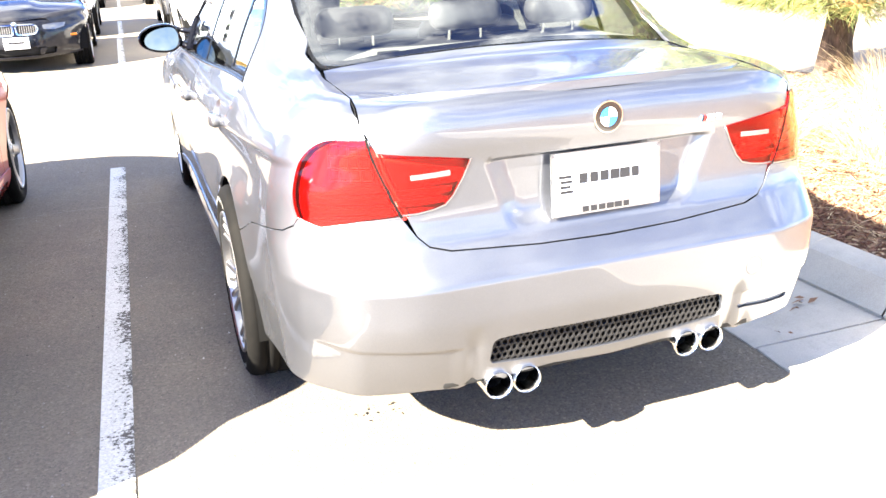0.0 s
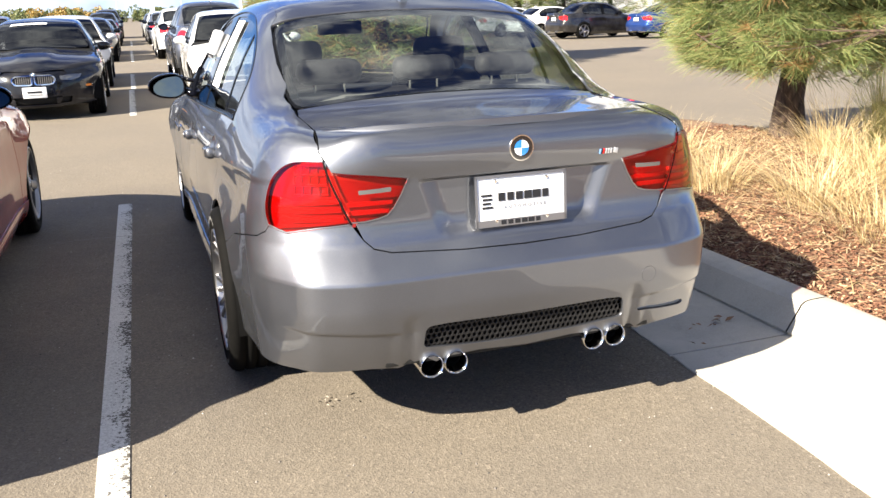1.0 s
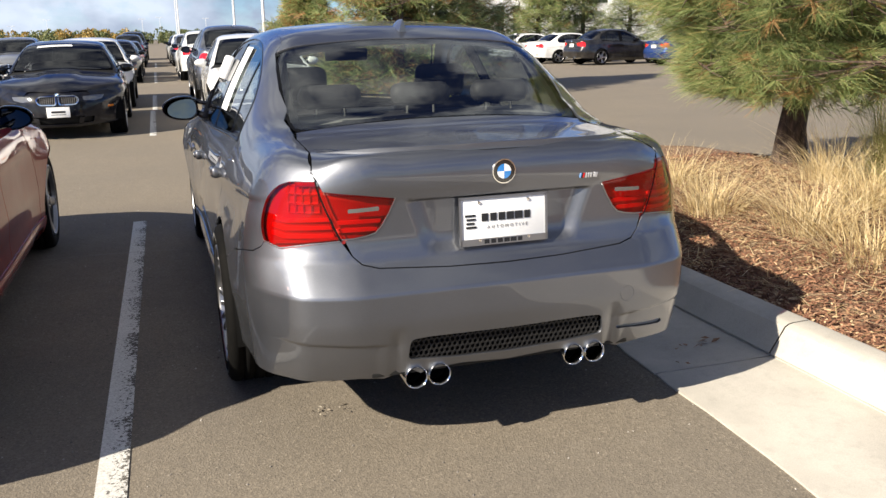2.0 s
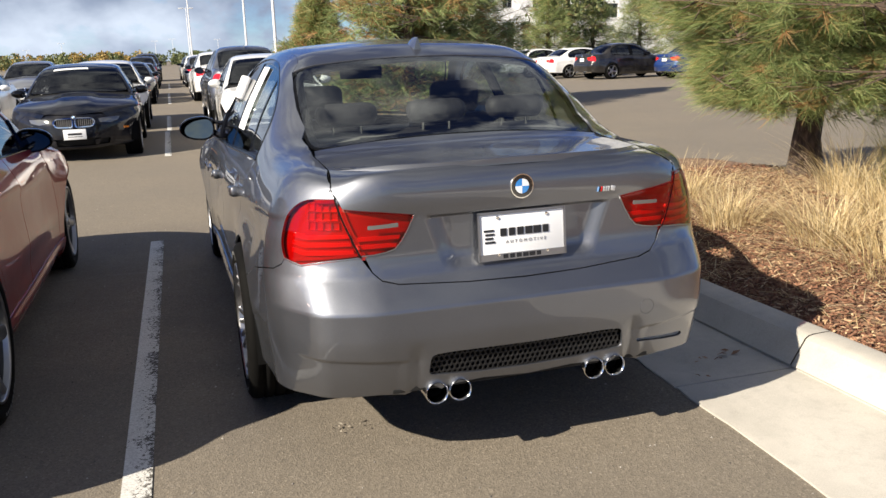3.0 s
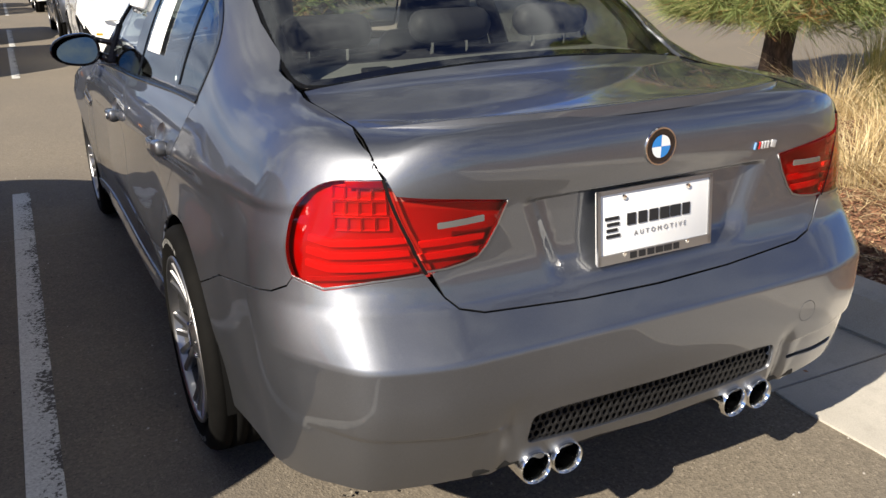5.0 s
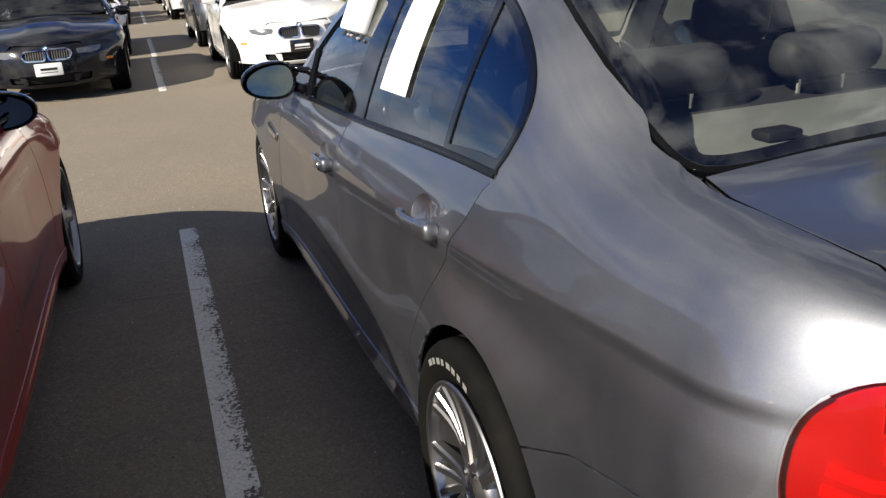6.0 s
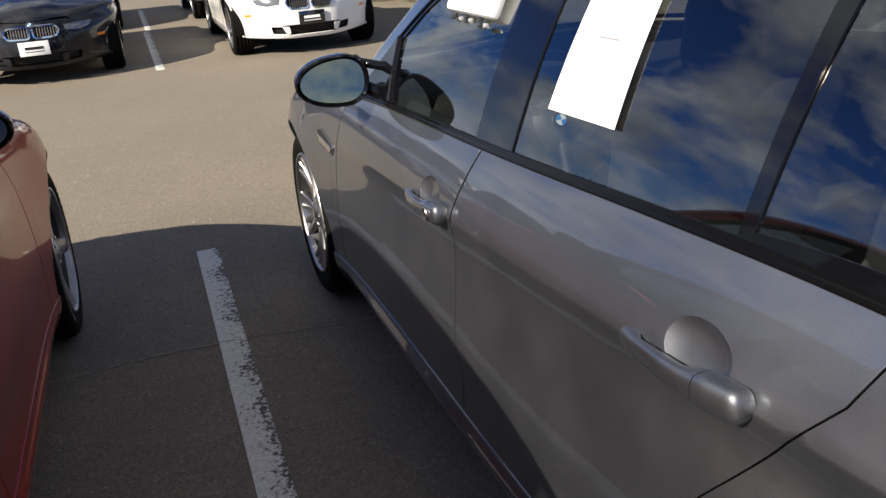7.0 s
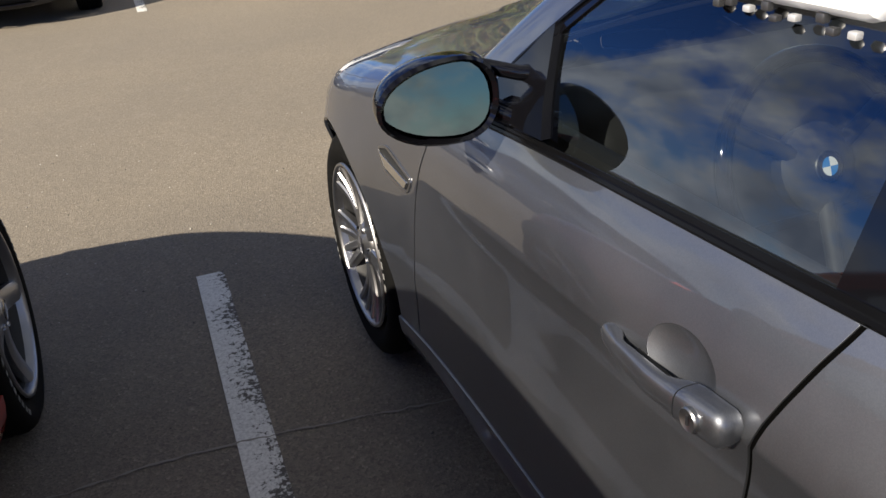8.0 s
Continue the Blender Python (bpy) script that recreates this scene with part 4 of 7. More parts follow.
    sheet("sill", sill, sill_skin, paint, car, step=step, mirror=True, offset=0.004, lines=rails)
    # rear bumper with its mesh opening
    half = [(OFF + 0.783, 0.596)] + [(s, z - GAP) for s, z in BUMPER_CUT] + [(s, z - 0.5 * GAP) for s, z in LAMP_LOW[-2:0:-1]] + [(s, z - 0.55 * GAP) for s, z in LID_LOW]
    low = [(0.0, 0.335), (0.18, 0.345), (0.30, 0.338), (0.335, 0.325), (0.37, 0.345), (0.47, 0.318), (0.56, 0.328), (0.67, 0.325), (0.83, 0.322), (1.05, 0.305), (OFF + 0.66, 0.29), (OFF + 0.678, 0.32)]
    arc = arch(1.04, 0.335, 0.366, 177, 136, 8)[:-1]
    outer = half + [(-s, z) for s, z in half[:-1][::-1]] + [(-s, z) for s, z in arc[::-1]] + [(-s, z) for s, z in low[:0:-1]] + low + arc
    mesh_hole = rounded([(0.385, 0.385), (0.372, 0.458), (0.30, 0.462), (0.0, 0.458), (-0.30, 0.462), (-0.372, 0.458), (-0.385, 0.385), (-0.20, 0.372), (0.0, 0.368), (0.20, 0.372)], 0.02)
    tow = [(-0.469 + 0.029 * math.cos(math.pi * k / 12), 0.528 + 0.028 * math.sin(math.pi * k / 12)) for k in range(24)]
    slot = rounded([(-0.445, 0.404), (-0.67, 0.394), (-0.682, 0.380), (-0.665, 0.374), (-0.452, 0.390)], 0.008)
    bumper = sheet("rear_bumper", outer, bumper_skin, paint, car, holes=(mesh_hole, tow, slot) if fine else (), step=step * 0.7 if fine else step, lines=ledge)[0]
    if fine:
        sheet("tow_cover", shrink(tow, 0.0016), bumper_skin, paint, bumper, step=0.015, thick=0.01)
    # boot lid: rear face and top
    lip = []
    for s in np.linspace(0.742, 0.0, 22):
        z = 1.035
        for _ in range(12):
            x, y, _z = lid_face(np.array([s]), np.array([z]))[0]
            z = 0.5 * z + 0.5 * float(deck(np.array([x]), np.array([y]))[0, 2])
        lip.append((s, z))
    right = [(0.0, 0.681)] + [(s - 0.5 * GAP, z + 0.3 * GAP) for s, z in LID_LOW[-2:0:-1]]
    if tail and fine:
        right += [(0.572, 0.786)] + LAMP_IN[4:] + [(0.681, 0.946), (0.717, 0.980)] + lip
    else:
        right += [(s - 0.8 * GAP, z) for s, z in LAMP_CUT[::-1]] + lip
    e0 = [tuple(lid_face(np.array([s]), np.array([z]))[0, :2]) for s, z in lip]
    edge = DECK_EDGE
    lid_top = [(x, y) for x, y in e0] + [(-x, y) for x, y in e0[-2::-1]] + [(-x, y) for x, y in edge] + [(x * k, 0.625 + 0.14 * (x * k) ** 2) for x, k in ((0.5, 1), (0.25, 1), (0.0, 1), (0.25, -1), (0.5, -1))] + edge[::-1]
    zl = sorted((abs(x), y, z) for (x, y), (s, z) in zip(e0, lip))

    def lid_soft(p, n):
        """Lets the top roll into the face where the lip dies out."""
        x = np.abs(p[:, 0])
        yl, zl_ = np.interp(x, [q[0] for q in zl], [q[1] for q in zl]), np.interp(x, [q[0] for q in zl], [q[2] for q in zl])
        k = np.clip(1 - np.hypot(p[:, 1] - yl, p[:, 2] - zl_) / 0.075, 0, 1) * np.clip((x - 0.30) / 0.2, 0.55, 1)
        k = (k * k * (3 - 2 * k))[:, None]
        aim = np.stack([np.sign(p[:, 0]) * 0.30, np.full(len(p), -0.62), np.full(len(p), 0.72)], 1)
        m = n * (1 - k) + aim * k
        return m / np.linalg.norm(m, axis=1)[:, None]

    hollow = [[(sg * (0.335 - 0.35 * (0.90 - z) - d) * HALF / (0.83 * float(side_z(z))), float(z)) for z in np.arange(0.70, 0.925, 0.012)] for sg in (-1, 1) for d in (-0.006, 0.004, 0.016, 0.028, 0.040, 0.05)] if fine else []
    hollow += [[(float(s), z) for s in np.arange(-0.36, 0.36, 0.012)] for z in (0.914, 0.909, 0.904, 0.899, 0.894, 0.888)] if fine else []
    hollow += [[(float(s), z) for s in np.arange(-0.70, 0.70, 0.016)] for z in (1.0, 1.015, 1.027, 1.036, 1.043, 1.05)] if fine else []
    lid = sheet("boot_lid", right + [(-s, z) for s, z in right[-2:0:-1]], lid_face, paint, car, step=step * 0.55 if fine else step, soften=body_soft if fine else lid_soft, lines=hollow)[0]
    sheet("lid_top", lid_top, deck, paint, lid, step=step * 0.7 if fine else step, sign=1, soften=body_soft if fine else lid_soft)
    if fine:
        for sg in (-1, 1):
            # black strip and tube added along the lid's gap to darken its line
            strip = [(sg * -x, y) for x, y in edge[:-1]] + [(sg * (-x + 0.0065), y) for x, y in edge[-2::-1]]
            sheet("gap_strip", strip, deck, PLASTIC, lid, step=0.03, sign=1, thick=0.0, offset=-0.0015)
            seam = [(sg * -x, y, float(deck(np.array([x]), np.array([y]))[0, 2]) - 0.0005) for x, y in edge[::-1]]
            p = lower(0.722, 0.979)
            bm = bmesh.new()
            tube_in(bm, [(x + sg * 0.003, y, z) for x, y, z in seam] + [(-sg * (p[0] - 0.001), p[1] - 0.001, p[2])], 0.0022, 6)
            part("lid_gap", bm, SEAM, lid)
        build_lip(lid, paint)
    # upper side: rear pillar, roof rail, front pillar, round the glazed opening
    sc = (1, 0.4)
    tl = np.array(SIDE_LINE)
    opening = [(float(y), v_of_z(y, float(belt_y(y)) + 0.012)) for y in np.linspace(1.085, 2.985, 26)] + [(y, v_of_z(y, z)) for y, z in flowing(SIDE_LINE, 5)[-4::-1]]
    rear_edge = [(y, v_of_x(y, x)) for y, x in ((0.19, 0.616), (0.32, 0.598), (0.45, 0.599), (0.59, 0.599), (0.67, 0.594), (0.72, 0.598), (0.80, 0.602), (0.95, 0.599), (1.08, 0.588), (1.205, 0.572))]
    front_edge = [(y, v_of_x(y, x)) for y, x in ((2.50, 0.575), (2.70, 0.625), (2.90, 0.680), (3.10, 0.735))]
    ring = [(y, 0.0) for y in np.linspace(0.128, 3.12, 70)][::-1] + [(0.134, v_of_x(0.134, 0.6085)), (0.142, v_of_x(0.142, 0.6195)), (0.155, v_of_x(0.155, 0.6205)), (0.17, v_of_x(0.17, 0.6185))] + rear_edge + [(y, 1.62) for y in np.linspace(1.26, 2.44, 20)] + front_edge
    sheet("body_side", ring, upper, paint, car, holes=(opening,), step=step, scale=sc, mirror=True, ridge=0.0, soften=body_soft if fine else waist_soft)
    roof = [(1.21, 3 - v_of_x(1.205, 0.566)), (1.26, 1.372)] + [(y, 1.372) for y in np.linspace(1.3, 2.44, 12)] + [(2.50, 3 - v_of_x(2.50, 0.570))]
    roof_poly = roof + [(2.545, 0.6), (2.56, 0.0), (2.545, -0.6)] + [(y, -w) for y, w in roof[::-1]] + [(1.175, -0.6), (1.16, 0.0), (1.175, 0.6)]
    sheet("roof", roof_poly, over, paint, car, sign=1, step=step, scale=sc)
    half_screen = flowing([(0.638, 0.0), (0.645, 0.21), (0.660, 0.42), (0.673, 0.51), (0.693, 0.560), (0.725, 0.582), (0.80, 0.589), (0.95, 0.586), (1.08, 0.575), (1.155, 0.560), (1.178, 0.52), (1.165, 0.32), (1.150, 0.0)], 4)

    def screen(d):
        """The rear window's outline moved out by d."""
        q = np.array(half_screen)
        t = np.gradient(q, axis=0)
        t /= np.linalg.norm(t, axis=1)[:, None]
        q = q + d * np.stack([-t[:, 1], t[:, 0]], 1)
        near = [(float(y), 3 - v_of_x(float(y), max(float(x), 0.0))) for y, x in q]
        return near + [(y, -w) for y, w in near[-2:0:-1]]

    rg = screen(0.0)
    inner = [(min(y, 1.118), w) for y, w in screen(-0.030)]
    sheet("rear_screen", rg, over, glass, car, sign=1, step=step, scale=sc, thick=0.004, offset=-0.002, label="tinted rear window glass")[0].visible_shadow = False
    sheet("screen_border", rg, over, TRIM, car, holes=(inner,), sign=1, step=step, scale=sc, thick=0.0, offset=-0.007)
    sheet("screen_seal", screen(0.010), over, TRIM, car, holes=(screen(-0.002),), sign=1, step=step, scale=sc, thick=0.006, offset=-0.0055)
    ws = [(y, 3 - v_of_x(y, x)) for y, x in ((2.53, 0.562), (2.70, 0.612), (2.90, 0.668), (3.08, 0.715))]
    wsp = ws + [(3.20, 0.6), (3.24, 0.0), (3.20, -0.6)] + [(y, -w) for y, w in ws[::-1]] + [(2.565, -0.55), (2.58, 0.0), (2.565, 0.55)]
    sheet("windscreen", wsp, over, glass, car, sign=1, step=step, scale=sc, thick=0.004, offset=-0.002, label="clear windscreen glass")[0].visible_shadow = False
    sheet("windscreen_border", wsp, over, TRIM, car, holes=(shrink(wsp, 0.035, (1, 0.6)),), sign=1, step=step, scale=sc, thick=0.0, offset=-0.007)
    # side glass and the black trim round it
    panes = []
    tz = lambda y: float(np.interp(y, tl[3:, 0], tl[3:, 1]))
    low_v = lambda y: v_of_z(y, float(belt_y(y)) + 0.015)
    top_v = lambda y: v_of_z(y, tz(y) - 0.017)
    quarter_pane = [(y, v_of_z(y, z)) for y, z in [(1.353, 1.024)] + flowing(GLASS_TAIL, 5)]
    panes.append(("quarter_glass", quarter_pane))
    ys = np.linspace(1.378, 1.992, 8)
    panes.append(("rear_door_glass", [(y, low_v(y)) for y in ys] + [(y, top_v(y)) for y in ys[::-1]]))
    ys = np.linspace(2.155, 2.78, 8)
    panes.append(("front_door_glass", [(y, low_v(y)) for y in ys] + [(2.86, v_of_z(2.86, 1.01)), (2.80, v_of_z(2.80, 1.10))] + [(y, top_v(y)) for y in ys[::-1][1:]]))
    sheet("window_trim", opening, upper, PIANO if fine else TRIM, car, holes=[p for _, p in panes], step=step, scale=sc, thick=0.006, offset=-0.002, mirror=True)
    for pane_name, poly in panes:
        for ob in sheet(pane_name, shrink(poly, -0.004, (1, 0.4)), upper, side_glass, car, step=step, scale=sc, thick=0.003, offset=-0.006, mirror=True):
            ob.visible_shadow = not fine
    if fine:
        sheet("window_moulding", shrink(opening, -0.003, (1, 0.4)), upper, TRIM, car, holes=(shrink(opening, 0.006, (1, 0.4)),), step=step, scale=sc, thick=0.004, offset=0.0025, mirror=True)
    # waist rubber
    for side in (-1, 1):
        bm = bmesh.new()
        tube_in(bm, [(side * (float(np.interp(y, _y, _w)) - 0.0035), y, float(belt_y(y)) + 0.006) for y in np.linspace(1.09, 2.98, 40)], 0.0065, 8)
        part("waist_strip", bm, TRIM, car)
    # bonnet
    hood = [(y, 1.45) for y in np.linspace(3.30, 4.41, 14)]
    hood_poly = [(y, 3 - v) for y, v in hood] + [(4.45, 1.0), (4.488, 0.5), (4.495, 0.0), (4.488, -0.5), (4.45, -1.0)] + [(y, -(3 - v)) for y, v in hood[::-1]] + [(3.31, -0.7), (3.33, 0.0), (3.31, 0.7)]
    sheet("bonnet", hood_poly, bonnet_skin, paint, car, sign=1, step=step, scale=sc)
    wing_top = [(y, 0.0) for y in np.linspace(3.12, 4.42, 24)] + [(y, 1.44) for y in np.linspace(4.42, 3.29, 14)] + [(3.12, v_of_x(3.12, 0.735))]
    sheet("wing_top", wing_top, upper, paint, car, step=step, scale=sc, mirror=True, soften=waist_soft, ridge=0.0)
    cowl = [(3.125, 3 - v_of_x(3.12, 0.730)), (3.285, 1.55), (3.30, 0.7), (3.32, 0.0), (3.30, -0.7), (3.285, -1.55), (3.125, -(3 - v_of_x(3.12, 0.730))), (3.215, -0.6), (3.25, 0.0), (3.215, 0.6)]
    sheet("scuttle", cowl, over, PLASTIC, car, sign=1, step=step, scale=sc, offset=-0.01)
    # nose
    fb_top = [(s, z) for s, z in waist(4.205, 4.40, 8)]
    right = [(OFF + 4.165, 0.60), (OFF + 4.105, 0.55)] + arch(3.80, 0.335, 0.392, 34, -14, 8) + [(OFF + 4.3, 0.23), (S4, 0.20), (S5, 0.20)]
    tops = fb_top + [(float(s), 0.715) for s in np.linspace(fb_top[-1][0] + 0.12, S5, 9)]
    mir = lambda s: 2 * S5 - s
    loop = tops + [(mir(s), z) for s, z in tops[-2::-1]] + [(mir(s), z) for s, z in right] + [(s, z) for s, z in right[-2::-1]]
    round_nose = lambda s, z: np.where((np.asarray(s) > S5)[..., None], lower(2 * S5 - np.asarray(s), z) * np.array((-1, 1, 1)), lower(np.minimum(s, S5), z))
    holes = []
    if nose:
        kid = [rounded([(S5 - 0.02, 0.662), (S5 - 0.270, 0.656), (S5 - 0.325, 0.612), (S5 - 0.280, 0.545), (S5 - 0.03, 0.540)], 0.035)]
        kid.append([(mir(s), z) for s, z in kid[0]][::-1])
        intake = rounded([(S5 - 0.42, 0.36), (S5 + 0.42, 0.36), (S5 + 0.36, 0.24), (S5 - 0.36, 0.24)], 0.03)
        lamp = rounded([(S4 - 0.12, 0.655), (S4 - 0.28, 0.672), (S4 - 0.48, 0.664), (S4 - 0.44, 0.606), (S4 - 0.30, 0.578), (S4 - 0.14, 0.595)], 0.02)
        fog = rounded([(S4 - 0.06, 0.34), (S4 - 0.30, 0.35), (S4 - 0.28, 0.26), (S4 - 0.05, 0.25)], 0.02)
        far = lambda q: [(mir(s), z) for s, z in q][::-1]
        holes = [*kid, intake, lamp, far(lamp), fog, far(fog)]
        for k in kid:
            sheet("grille_frame", shrink(k, -0.014), round_nose, CHROME, car, holes=(shrink(k, 0.004),), step=step, thick=0.012, offset=0.008)
            sheet("grille", k, round_nose, PLASTIC, car, step=0.05, thick=0.0, offset=-0.03)
            ss = sorted({round(s, 3) for s, z in k})
            for q in np.linspace(min(ss) + 0.018, max(ss) - 0.018, 0 if lite else 9):
                bm = bmesh.new()
                a, b = round_nose(np.array([q]), np.array([0.552]))[0], round_nose(np.array([q]), np.array([0.648]))[0]
                tube_in(bm, [Vector(a) + Vector((0, -0.004, 0)), Vector(b) + Vector((0, -0.004, 0))], 0.004, 6)
                part("grille_bar", bm, ALLOY_GREY, car)
        sheet("intake", intake, round_nose, PLASTIC, car, step=0.08, thick=0.0, offset=-0.05)
        for q in (fog, far(fog)):
            sheet("side_intake", q, round_nose, PLASTIC, car, step=0.08, thick=0.0, offset=-0.04)
        for q in (lamp, far(lamp)):
            sheet("headlamp", shrink(q, 0.003), round_nose, LAMP_CLEAR, car, step=step, offset=-0.002, label="clear glass headlamp")
        amber = [(S4 - 0.52, 0.50), (S4 - 0.62, 0.50), (S4 - 0.62, 0.47), (S4 - 0.52, 0.47)]
        for q in (amber, far(amber)):
            sheet("side_marker", q, round_nose, AMBER, car, step=step, offset=0.003, thick=0.004)
        bm = bmesh.new()
        box_in(bm, (0, 4.588, 0.428), (0.31, 0.014, 0.155), 0.004)
        plate_ob = part("number_plate", bm, plate or PLATE_WHITE, car, "black dealer front plate" if plate else "white dealer front plate")
        for x, w, z, h in ((0.0, 0.19, 0.435, 0.030), (0.0, 0.20, 0.395, 0.008)):
            bm = bmesh.new()
            box_in(bm, (x, 4.5965, z), (w, 0.002, h))
            part("plate_bar", bm, PLATE_WHITE if plate else INK, plate_ob)
        roundel(car, (0, 4.52, 0.685), (0, 0.7, 0.7), 0.036)
    # painted skin behind the bonnet's front edge
    crest = []
    for s in np.linspace(fb_top[0][0] - 0.02, S5, 26):
        z = 0.74
        for _ in range(14):
            x, y, _z = lower(s, z)
            z = 0.5 * z + 0.5 * float(top(x, y))
        crest.append((float(s), z - 0.004))
    crest += [(mir(s), z) for s, z in crest[-2::-1]]
    sheet("nose_skin", crest + [(s, 0.675 if 0.1 < (s - crest[0][0]) / (crest[-1][0] - crest[0][0]) < 0.9 else 0.62) for s, z in crest[::-1]], round_nose, paint, car, step=step, thick=0.0, offset=-0.006)
    sheet("front_bumper", loop, round_nose, paint, car, holes=holes, step=step)
    # under the skin: floor, wheel wells, bulkheads
    bm = bmesh.new()
    box_in(bm, (0, 2.55, 0.235), (1.42, 3.3, 0.07), 0.02)
    box_in(bm, (0, 0.60, 0.46), (1.0, 0.8, 0.24), 0.05)
    box_in(bm, (0, 3.72, 0.46), (0.95, 0.85, 0.34))
    box_in(bm, (0, 3.36, 0.62), (1.36, 0.16, 0.44))
    part("underbody", bm, LINER, car)
    for yc in (1.04, 3.80):
        for side in (-1, 1):
            bm = bmesh.new()
            lathe_in(bm, [(0.05, -0.19), (0.374, -0.19), (0.374, 0.095)], 32, "x", Matrix.Translation((side * 0.76, yc, 0.335)) @ Matrix.Rotation(0 if side > 0 else math.pi, 4, "Z"))
            bmesh.ops.delete(bm, geom=[v for v in bm.verts if v.co.z < 0.26], context="VERTS")
            part("wheel_liner", bm, LINER, car)
            tyre = build_wheel(car, wheels, segments=72 if fine else 20 if lite else 32, lite=lite)
            tyre.matrix_local = Matrix.Translation((side * (0.762 if yc < 2 else 0.766), yc, 0.335)) @ Matrix.Rotation(0 if side < 0 else math.pi, 4, "Z") @ Matrix.Rotation(0.5 * yc, 4, "X")
    if fine:
        # dark inner skin behind the joints
        wall = [(0.0, 0.50), (1.2, 0.50), (OFF + 0.66, 0.34)] + arch(1.04, 0.335, 0.372, 178, -8, 24) + arch(3.80, 0.335, 0.398, 188, 30, 24) + [(OFF + 4.2, 0.66)]
        wall += [(s, z - 0.03) for s, z in waist(4.15, 0.2, 40)] + [(0.70, 0.975), (0.0, 1.02)]
        sheet("inner_skin", wall, lower, LINER, car, step=0.06, thick=0.0, offset=-0.046, mirror=True)
    # cabin
    bm = bmesh.new()
    box_in(bm, (0, 2.0, 0.30), (1.40, 2.9, 0.06))
    part("cabin_floor", bm, DASH, car)
    bm = bmesh.new()
    g = [[bm.verts.new(tuple(over(np.array([y]), np.array([w]))[0] * np.array((0.97, 1, 1)) + np.array((0, 0, -0.035)))) for w in np.linspace(-1.3, 1.3, 9)] for y in np.linspace(1.2, 2.5, 10)]
    for a, b in zip(g, g[1:]):
        for k in range(8):
            bm.faces.new((a[k], a[k + 1], b[k + 1], b[k]))
    part("headlining", bm, LINING, car)
    bm = bmesh.new()
    box_in(bm, (0, 2.98, 0.80), (1.46, 0.42, 0.30), 0.08, None, 3)
    dash = part("dashboard", bm, DASH, car, "", 40)
    bm = bmesh.new()
    box_in(bm, (0, 0.95, 1.062), (1.17, 0.42, 0.03), 0.01)
    shelf = part("parcel_shelf", bm, SHELF, car)
    for x in (-0.34, 0.02, 0.36) if fine else ():
        bm = bmesh.new()
        box_in(bm, (x, 0.80, 1.088), (0.075, 0.05, 0.018), 0.006)
        part("anchor_cover", bm, PLASTIC, shelf)
    if fine:
        lining = [(0.70, 0.05), (1.09, 0.05)] + [(y, v_of_z(y, z)) for y, z in ((1.045, 1.112), (1.055, 1.165), (1.110, 1.222), (1.20, 1.28), (1.30, 1.325))]
        lining += [(1.25, 1.5)] + [(y, v_of_x(y, x)) for y, x in ((1.19, 0.545), (1.08, 0.555), (0.95, 0.56), (0.80, 0.56), (0.70, 0.55))]
        sheet("pillar_lining", lining, upper, DASH, car, step=0.04, scale=sc, thick=0.0, offset=-0.035, mirror=True)
    bm = bmesh.new()
    box_in(bm, (0, 1.12, 0.74), (1.34, 0.06, 0.50))
    part("rear_bulkhead", bm, SEAT, car)
    for side in (-1, 1):
        bm = bmesh.new()
        box_in(bm, (side * 0.745, 2.05, 0.66), (0.05, 1.95, 0.58), 0.02)
        part("door_card", bm, DASH, car)
    if cabin:
        build_seat(car, -0.37, 2.20)
        build_seat(car, 0.37, 2.20)
        build_seat(car, 0.0, 1.44, True, 1.26)
        bm = bmesh.new()
        m = Matrix.Translation((-0.37, 2.62, 0.86)) @ Matrix.Rotation(radians(68), 4, "X")
        ring = []
        prof = [(0.185 + 0.015 * math.cos(a), 0.015 * math.sin(a)) for a in np.linspace(0, 2 * math.pi, 9)[:-1]]
        lathe_in(bm, prof, 40, "z", m, True)
        wheel = part("steering_wheel", bm, PIANO, car, "", 60)
        bm = bmesh.new()
        lathe_in(bm, [(0.0, 0.02), (0.05, 0.02), (0.075, 0.0), (0.07, -0.03)], 24, "z", m)
        for k in range(3):
            a = radians(-90 + 120 * k + 0)
            tube_in(bm, [m @ Vector((0.05 * math.cos(a), 0.05 * math.sin(a), 0)), m @ Vector((0.178 * math.cos(a), 0.178 * math.sin(a), 0))], 0.014, 8)
        part("wheel_hub", bm, DASH, wheel, "", 60)
        roundel(wheel, m @ Vector((0, 0, 0.021)), m.to_3x3() @ Vector((0, 0, 1)), 0.026)
        bm = bmesh.new()
        box_in(bm, (0.0, 2.44, 1.315), (0.25, 0.03, 0.072), 0.012)
        part("rear_view_mirror", bm, DASH, car)
    # tail lamps
    if tail:
        build_tail(car, paint, lid, bumper, step, fine)
    for side in (-1, 1):
        build_mirror(car, PIANO if paint is not WHITE_PAINT else paint, side, None if fine else PIANO, (0.85, 2.90, 0.985) if paint is RED_PAINT else (0.934, 2.84, 1.013))
    if fine:
        build_extras(car)
        build_handle("door_handle", doors[0], paint, 1.245, 0.858)
        build_handle("door_handle", doors[2], paint, 2.185, 0.815, True)
    return car


